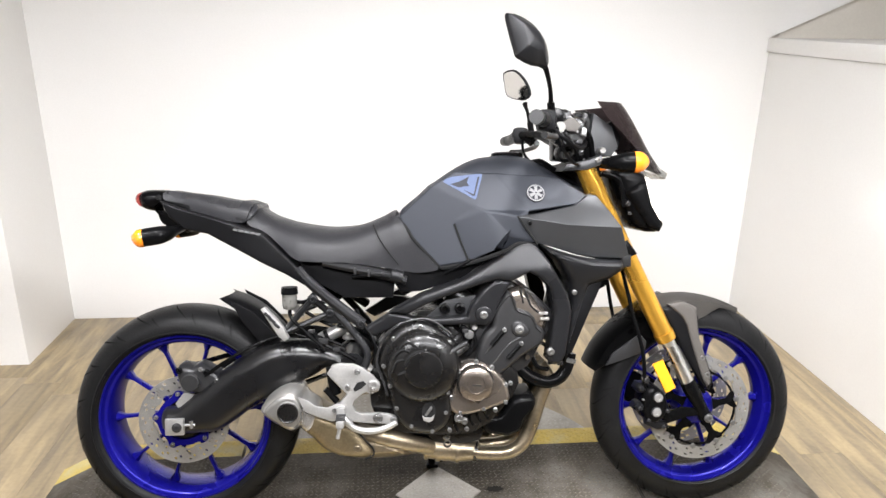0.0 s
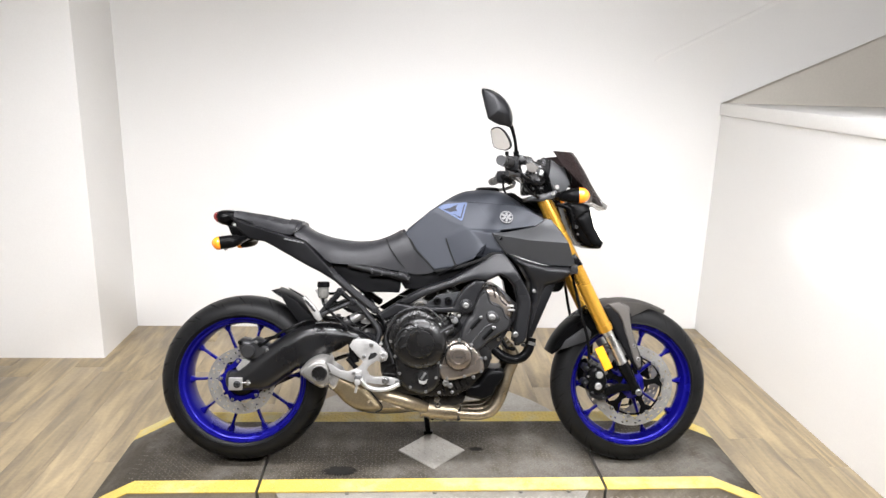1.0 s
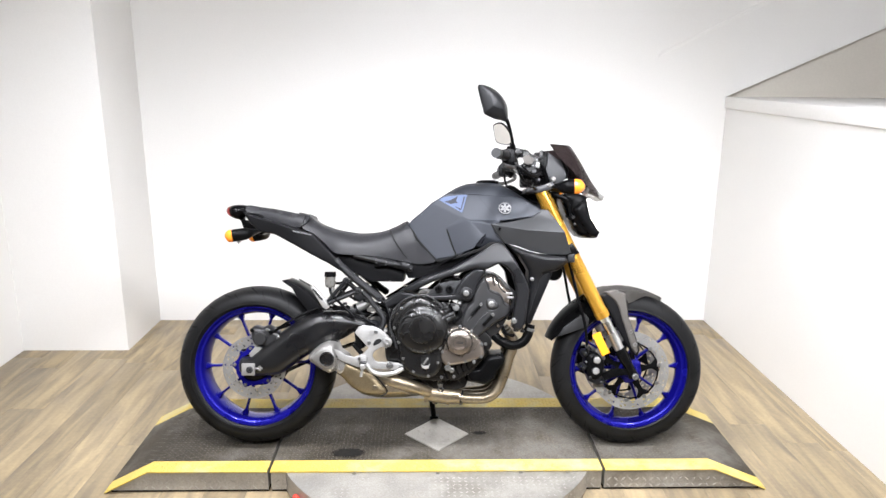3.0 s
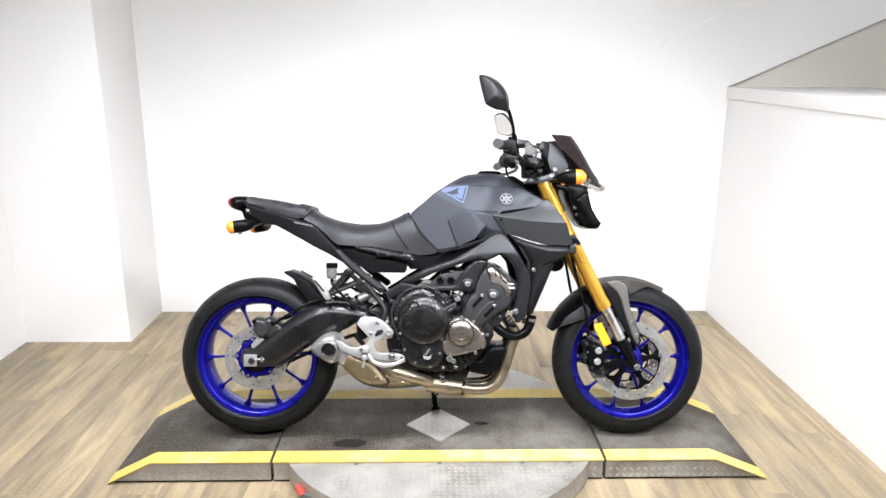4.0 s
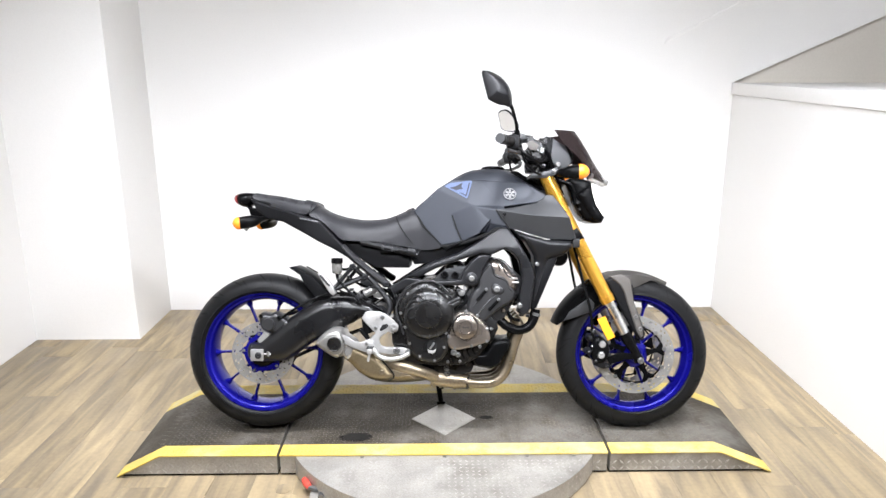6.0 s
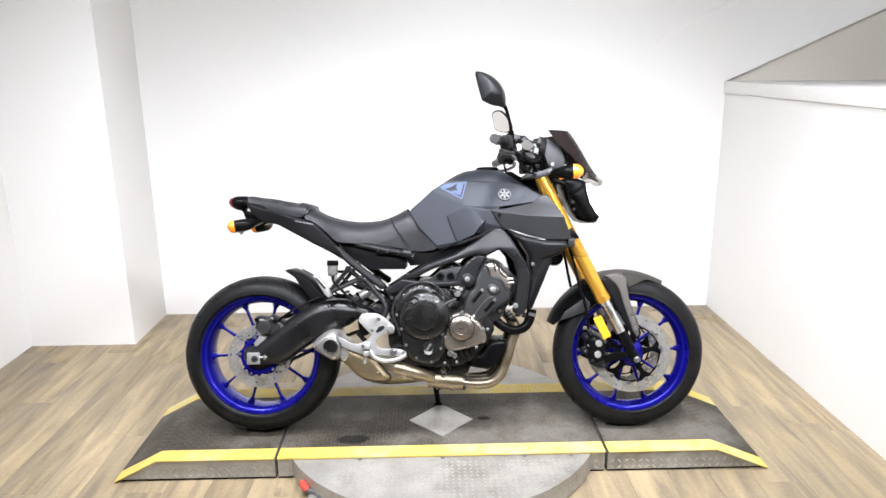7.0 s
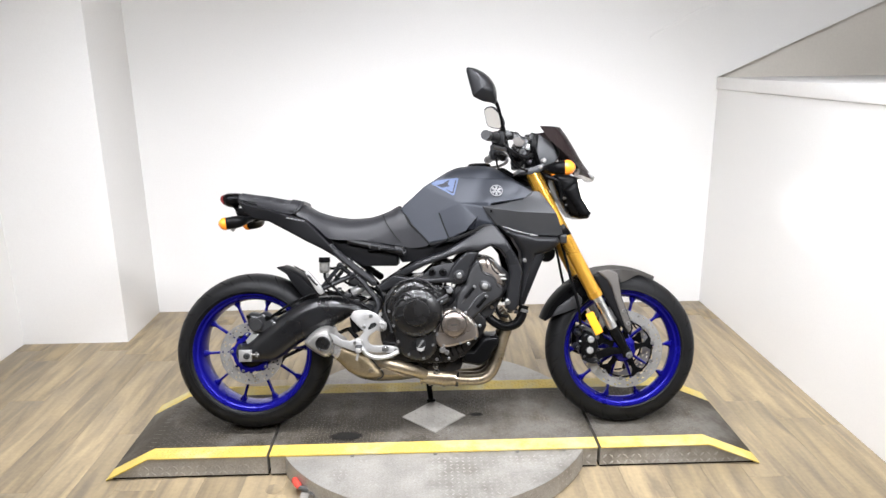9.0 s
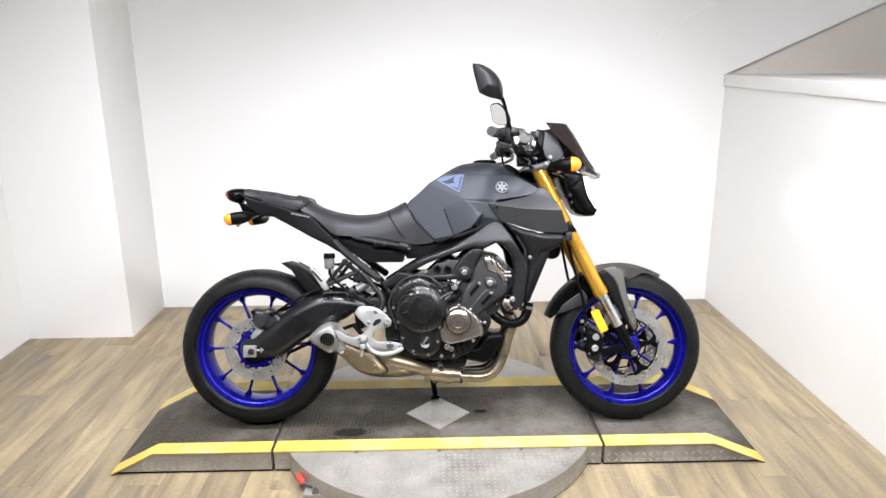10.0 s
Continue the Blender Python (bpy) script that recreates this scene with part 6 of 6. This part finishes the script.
for s in (-1, 1):
    y = s
    d = 0.021 if s < 0 else 0.0
    part("grip", tube([(0.193 + d, (0.402 - d / 2) * y, 1.068), (0.203 + d, 0.36 * y, 1.070), (0.216 + d, 0.285 * y, 1.075)], [0.0175, 0.0165, 0.0185], 16), RUBBER, bar, "black rubber grip")
    part("bar_end", tube([(0.192 + d, (0.405 - d / 2) * y, 1.068), (0.184 + d, (0.435 - d / 2) * y, 1.068)], [0.016, 0.0165], 16, 1), CAST, bar, "dark bar-end weight")
    sw = part("switch_block", box(0.200 + d, 0.248 + d, min(0.235 * y, 0.285 * y), max(0.235 * y, 0.285 * y), 1.048, 1.100, 0.014), MATT, bar, "black switch housing")
    part("switch", box(0.196 + d, 0.206 + d, min(0.248 * y, 0.268 * y), max(0.248 * y, 0.268 * y), 1.068, 1.085, 0.003), RED if s < 0 else CAST, sw)
    part("lever_perch", tube([(0.245 + d / 2, 0.225 * y, 1.070), (0.262, 0.215 * y, 1.055)], 0.020, 12, 1), BLACK, bar, "black lever perch")
    part("lever", tube([(0.272, 0.215 * y, 1.048), (0.268, 0.26 * y, 1.038), (0.238 + d, 0.33 * y, 1.030), (0.205 + d, 0.40 * y, 1.030)], [0.009, 0.0075, 0.0065, 0.0085], 10), CAST, bar, "grey hand lever")
    stem = part("mirror_stem", tube([(0.264, 0.212 * y, 1.090), (0.260, 0.232 * y, 1.118), (0.255, 0.256 * y, 1.150), (0.243, 0.278 * y, 1.190), (0.230, 0.290 * y, 1.210)] if s < 0 else [(0.258, 0.245 * y, 1.085), (0.254, 0.275 * y, 1.120), (0.250, 0.300 * y, 1.152), (0.246, 0.316 * y, 1.168), (0.244, 0.330 * y, 1.182)], [0.0085, 0.0065, 0.0055, 0.0065, 0.009], 10), BLACK, bike, "black mirror stem")
    part("stem_nut", tube([(0.265, 0.209 * y, 1.082), (0.260, 0.232 * y, 1.118)] if s < 0 else [(0.258, 0.245 * y, 1.082), (0.255, 0.268 * y, 1.115)], 0.010, 10, 1), BLACK, stem)
part("front_reservoir", box(0.245, 0.300, -0.19, -0.135, 1.075, 1.110, 0.007), BLACK, bike, "black front brake fluid reservoir")
part("reservoir_window", lathe([(0.010, -0.19), (0.010, -0.193), (0.0, -0.194)], 0.272, 1.092, 16), CAST, bike)
part("brake_master_cylinder", tube([(0.285, -0.22, 1.062), (0.29, -0.15, 1.062)], 0.014, 12, 1), MIDMETAL, bike, "grey brake master cylinder")


for s in (-1, 1):
    # head in its own axes: u along its width outwards, v up, w back towards the rider
    shape = [(0.109, -0.005), (0.110, 0.008), (0.089, 0.022), (0.054, 0.032), (0.022, 0.029), (-0.008, 0.014), (-0.031, -0.015), (-0.036, -0.034), (-0.020, -0.041), (-0.002, -0.055), (0.036, -0.068), (0.051, -0.060)] if s < 0 else [(0.100, 0.016), (0.085, 0.041), (0.067, 0.052), (0.033, 0.051), (-0.002, 0.038), (-0.023, 0.020), (-0.018, -0.003), (0.003, -0.020), (0.045, -0.037), (0.075, -0.012)]
    shape = [(p[0], p[1]) for p in flow(shape, 2)]
    cu, cv = (0.034, -0.020) if s < 0 else (0.036, 0.008)
    bm = bmesh.new()
    n = len(shape)
    rings = []
    for k, (grow, w) in enumerate(((0.985, 0.0), (1.0, 0.004), (0.985, 0.010), (0.94, 0.015), (0.52, 0.034), (0.47, 0.036), (0.15, 0.039))):
        rings.append([bm.verts.new((w, cu + (u - cu) * grow, cv + (v - cv) * grow)) for u, v in shape])
    for p, q in zip(rings, rings[1:]):
        for j in range(n):
            bm.faces.new((p[j], p[(j + 1) % n], q[(j + 1) % n], q[j]))
    bm.faces.new(rings[-1])
    bm.faces.new(rings[0][::-1])
    if s < 0:
        for v in bm.verts:
            v.co.y = -v.co.y
    shell = part("mirror", bm, FRAME, bike, "black faceted rear-view mirror")
    u = Vector((-0.138 if s < 0 else -0.120, 0.050 * s, 0.115)).normalized()
    w = Vector((0.80, 0.60 * s, -0.05))
    w = (w - u * w.dot(u)).normalized()
    y_axis = u if s > 0 else -u
    shell.matrix_basis = Matrix.Translation((0.222, -0.308, 1.234) if s < 0 else (0.236, 0.355, 1.210)) @ Matrix((w, y_axis, w.cross(y_axis))).transposed().to_4x4()
    g = bmesh.new()
    g.faces.new([g.verts.new((-0.0012, (cu + (u - cu) * 0.90) * (1 if s > 0 else -1), cv + (v - cv) * 0.90)) for u, v in shape])
    part("glass", g, MIRROR, shell, "mirror glass")

# the bars are turned a little to the near side
turned = Matrix.Translation((0.33, 0, 1.0)) @ pose(0, 0, 0, 0, 0, -6) @ Matrix.Translation((-0.33, 0, -1.0))
for o in bike.children:
    if o.name.split(".")[0] in ("handlebar", "mirror_stem", "mirror", "front_reservoir", "reservoir_window", "brake_master_cylinder", "bar_clamp"):
        o.matrix_basis = turned @ o.matrix_basis

# fly screen, headlight, dash
sc = bmesh.new()
mid = [(0.474, 1.142), (0.497, 1.112), (0.528, 1.062), (0.560, 1.007), (0.602, 0.950)]
outer = [(0.384, 1.138), (0.420, 1.092), (0.462, 1.054), (0.508, 1.008), (0.566, 0.948)]
rows = []
for (mx, mz), (ox, oz), wide in zip(flow(mid, 3, False), flow(outer, 3, False), np.linspace(0.115, 0.080, 13)):
    row = []
    for k in range(-6, 7):
        u = abs(k) / 6
        t = max(0, (u - 0.35) / 0.65)
        row.append(sc.verts.new((mx + (ox - mx) * t ** 1.3, wide * math.copysign(u, k) if k else 0, mz + (oz - mz) * t ** 1.3)))
    rows.append(row)
for p, q in zip(rows, rows[1:]):
    for k in range(12):
        sc.faces.new((p[k], p[k + 1], q[k + 1], q[k]))
bmesh.ops.solidify(sc, geom=list(sc.faces), thickness=0.003)
part("fly_screen", sc, SMOKE, bike, "dark smoked fly screen", sharp=50)
part("screen_lip", plate([(0.548, 0.987), (0.604, 0.950), (0.598, 0.934), (0.543, 0.960)], -0.055, 0.055, 0.004), CLEAR, bike, "clear lip under the fly screen")
# Opaque plate added for the see-through look of the screen's lower wing.
part("screen_wing", plate([(0.388, 1.112), (0.440, 1.076), (0.458, 1.022), (0.440, 0.996), (0.400, 0.998), (0.378, 1.030)], -0.070, 0.070, 0.004), POD, bike, "opaque grey plate for the translucent lower wing of the screen")
part("dash", plate([(0.400, 1.020), (0.405, 1.070), (0.440, 1.092), (0.468, 1.050), (0.462, 1.015)], -0.065, 0.065, 0.008), BLACK, bike, "black instrument pod")
part("bar_riser", plate([(0.337, 0.985), (0.342, 1.040), (0.352, 1.075), (0.367, 1.110), (0.390, 1.113), (0.400, 1.060), (0.392, 0.985)], -0.055, 0.055, 0.006), BLACK, bike, "black handlebar riser and ignition")
for x, y, z, w, m in ((0.300, -0.075, 1.085, 0.010, CAST), (0.330, -0.09, 1.060, 0.012, BLACK), (0.345, -0.08, 1.100, 0.012, BLACK), (0.365, -0.085, 1.030, 0.014, ENGINE), (0.318, -0.10, 1.030, 0.011, CAST), (0.275, -0.19, 1.045, 0.010, CAST), (0.345, -0.10, 1.005, 0.009, CAST)):
    part("bar_fitting", box(x - w, x + w, y - w, y + w, z - 0.8 * w, z + 0.8 * w, 0.004), m, bike, "small handlebar fitting")
part("bar_fitting", plate([(0.269, 1.074), (0.284, 1.084), (0.298, 1.085), (0.316, 1.068), (0.304, 1.050), (0.281, 1.053)], -0.196, -0.212, 0.004), GREYPLASTIC, bike, "grey clamp on the handlebar")
for x, y, z, r, m in ((0.268, -0.196, 1.098, 0.006, CAST), (0.296, -0.170, 1.102, 0.005, CAST), (0.312, -0.188, 1.052, 0.004, BOLT), (0.292, -0.205, 1.040, 0.004, CAST), (0.330, -0.150, 1.068, 0.006, CAST), (0.344, -0.140, 1.088, 0.005, CAST), (0.276, -0.215, 1.026, 0.005, CAST)):
    part("bar_screw", lathe([(r, y + 0.01), (r, y), (r * 0.8, y - 0.002), (r * 0.4, y - 0.002), (0, y - 0.001)], x, z, 10), m, bike)
part("control_block", pillow([(0.240, 1.084), (0.256, 1.108), (0.292, 1.114), (0.312, 1.096), (0.342, 1.088), (0.346, 1.044), (0.330, 1.016), (0.296, 1.010), (0.268, 1.028), (0.250, 1.046)], 0.172, 0.012, low=0.85, back=0.10, smooth=0, step=0.011), ENGINE, bike, "black brake and switch assembly on the handlebar")
for x, y, z, w, h, m in ((0.254, -0.205, 1.098, 0.010, 0.012, CAST), (0.262, -0.205, 1.040, 0.009, 0.008, CAST), (0.330, -0.175, 1.052, 0.008, 0.012, BOLT), (0.318, -0.176, 1.028, 0.010, 0.006, CAST), (0.352, -0.105, 1.096, 0.007, 0.012, CAST)):
    part("bar_fitting", plate([(x - w, z - h * 0.6), (x - w * 0.4, z + h), (x + w, z + h * 0.7), (x + w * 0.7, z - h)], y, y - 0.014, 0.003), m, bike, "small bright handlebar fitting")
part("throttle_cable", tube([(0.238, -0.255, 1.052), (0.262, -0.262, 1.030), (0.300, -0.235, 1.012), (0.335, -0.175, 1.018), (0.352, -0.12, 1.050)], 0.0055, 8), BLACK, bike, "black throttle cable")
part("bar_fitting", lathe([(0.0095, -0.104), (0.0095, -0.126), (0.007, -0.129), (0.0, -0.129)], 0.398, 1.008, 14), MIDMETAL, bike, "silver pinch bolt housing")
lock = part("ignition_lock", lathe([(0.024, -0.09), (0.024, -0.125), (0.020, -0.130), (0.017, -0.127), (0.0, -0.127)], 0.300, 1.003, 24), ENGINE, bike, "dark round ignition lock")
part("ring", lathe([(0.0255, -0.108), (0.0255, -0.116), (0.023, -0.116), (0.023, -0.108)], 0.300, 1.003, 24, closed=True), CAST, lock)
part("dash_bracket", plate([(0.345, 1.085), (0.362, 1.122), (0.378, 1.118), (0.400, 1.05), (0.380, 1.02), (0.355, 1.05)], -0.06, 0.06, 0.006), BLACK, bike, "black instrument bracket")
lampcase = part("headlight", pillow([(0.440, 0.950), (0.470, 0.962), (0.530, 0.948), (0.538, 0.900), (0.548, 0.862), (0.577, 0.815), (0.566, 0.790), (0.510, 0.800), (0.478, 0.850), (0.455, 0.90)], 0.098, 0.03, low=0.72, smooth=2, step=0.012), BLACK, bike, "black headlight shell")
glass = bmesh.new()
rows = []
for x, z, w in ((0.536, 0.940, 0.060), (0.550, 0.905, 0.078), (0.562, 0.865, 0.078), (0.582, 0.822, 0.055)):
    rows.append([glass.verts.new((x - 0.030 * (abs(k) / 4) ** 2 + 0.026, w * k / 4, z)) for k in range(-4, 5)])
for p, q in zip(rows, rows[1:]):
    for k in range(8):
        glass.faces.new((p[k], p[k + 1], q[k + 1], q[k]))
bmesh.ops.solidify(glass, geom=list(glass.faces), thickness=0.004)
part("glass", glass, LAMPGLASS, lampcase, "lit headlight glass")
part("side_fin", pillow([(0.470, 0.900), (0.505, 0.925), (0.528, 0.930), (0.545, 0.865), (0.578, 0.812), (0.568, 0.792), (0.535, 0.803), (0.505, 0.845)], 0.110, 0.02, low=0.85, smooth=0, step=0.012), BLACK, lampcase, "gloss black headlight wing")
bolt(0.478, 0.868, -0.100, 0.0055, lampcase, CAST)
bolt(0.484, 0.842, -0.095, 0.004, lampcase, CAST)
for s in (-1, 1):
    y = 0.13 * s
    sig = part("front_signal", tube([(0.392, 0.10 * s, 0.975), (0.415, 0.145 * s, 0.975), (0.440, 0.165 * s, 0.976), (0.468, 0.172 * s, 0.977)], [0.010, 0.018, 0.025, 0.027], 16), BLACK, bike, "black front turn signal")
    part("lens", tube([(0.466, 0.172 * s, 0.977), (0.478, 0.173 * s, 0.977), (0.490, 0.174 * s, 0.977), (0.499, 0.175 * s, 0.977), (0.504, 0.175 * s, 0.977)], [0.0272, 0.0275, 0.0235, 0.0150, 0.005], 18), ORANGE, sig, "orange turn signal lens")
    part("lamp_stay", tube([(0.41, 0.085 * s, 0.95), (0.455, 0.09 * s, 0.93), (0.47, 0.09 * s, 0.86)], 0.008, 8), BLACK, bike, "black headlight stay")
for pts in ([(0.26, -0.20, 1.065), (0.30, -0.19, 1.02), (0.34, -0.12, 0.985), (0.40, -0.05, 0.93)], [(0.25, -0.23, 1.06), (0.262, -0.24, 1.01), (0.30, -0.20, 0.975), (0.35, -0.1, 0.97)],
            [(0.25, 0.23, 1.06), (0.262, 0.24, 1.01), (0.30, 0.20, 0.975), (0.36, 0.1, 0.94)], [(0.30, -0.15, 1.09), (0.36, -0.13, 1.05), (0.39, -0.08, 0.99), (0.43, -0.05, 0.90)],
            [(0.27, -0.17, 1.085), (0.33, -0.16, 1.075), (0.37, -0.11, 1.02), (0.39, -0.06, 0.95)], [(0.42, -0.055, 0.90), (0.45, -0.06, 0.80), (0.465, -0.06, 0.74)]):
    part("control_cable", tube(pts, 0.0045, 8), BLACK, bike, "thin black control cable")
part("horn", lathe([(0.0, -0.03), (0.032, -0.03), (0.035, -0.02), (0.035, 0.02), (0.0, 0.02)], 0.42, 0.66, 20), BLACK, bike, "round black horn")
part("light_sensor", box(0.452, 0.480, -0.13, -0.11, 0.70, 0.735, 0.004), CAST, bike, "small grey bracket on the fork")

# lit headlight's beam on the facing wall
beam = bpy.data.lights.new("headlight_beam", "SPOT")
beam.energy, beam.spot_size, beam.spot_blend, beam.shadow_soft_size = 22, radians(22), 0.9, 0.03
ob = new("headlight_beam", beam)
ob.matrix_world = look((0.64, 0.10, 0.94), (1.652, 0.16, 0.80)) @ Matrix.Diagonal((3.2, 1.0, 1.0, 1.0))

# ceiling lamp fittings, all out of view; the last is added beyond the ledge
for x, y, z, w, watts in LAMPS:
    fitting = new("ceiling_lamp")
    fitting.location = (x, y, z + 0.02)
    tagged(fitting, "assumed small square hanging lamp, out of view, with a lit diffuser", "lamp", "ceiling lamps")
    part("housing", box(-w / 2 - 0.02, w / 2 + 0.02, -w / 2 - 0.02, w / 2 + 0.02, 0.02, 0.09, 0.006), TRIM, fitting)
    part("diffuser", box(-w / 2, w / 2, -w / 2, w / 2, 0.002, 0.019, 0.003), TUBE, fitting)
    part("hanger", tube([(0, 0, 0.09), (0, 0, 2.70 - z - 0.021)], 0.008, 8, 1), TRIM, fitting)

# floor planks, one by one
random.seed(11)
PW, PL = 0.152, 1.22
plank = box(0.0003, PW - 0.0003, 0.0003, PL - 0.0003, -0.006, 0.0, 0.0006)
first = part("plank", plank, WOOD, floor)
shared = first.data
bpy.data.objects.remove(first)
for i in range(int((RIGHT - LEFT) / PW) + 1):
    x = LEFT + i * PW
    y = -4.6 - random.random() * PL
    while y < BACK:
        low, high = max(y, -4.6), min(y + PL, BACK)
        if high - low > 0.02:
            ob = new("plank", shared)
            ob.parent = floor
            ob.location = (x, low, 0)
            ob.scale = (min(1, (RIGHT - x) / PW), (high - low) / PL, 1)
        y += PL
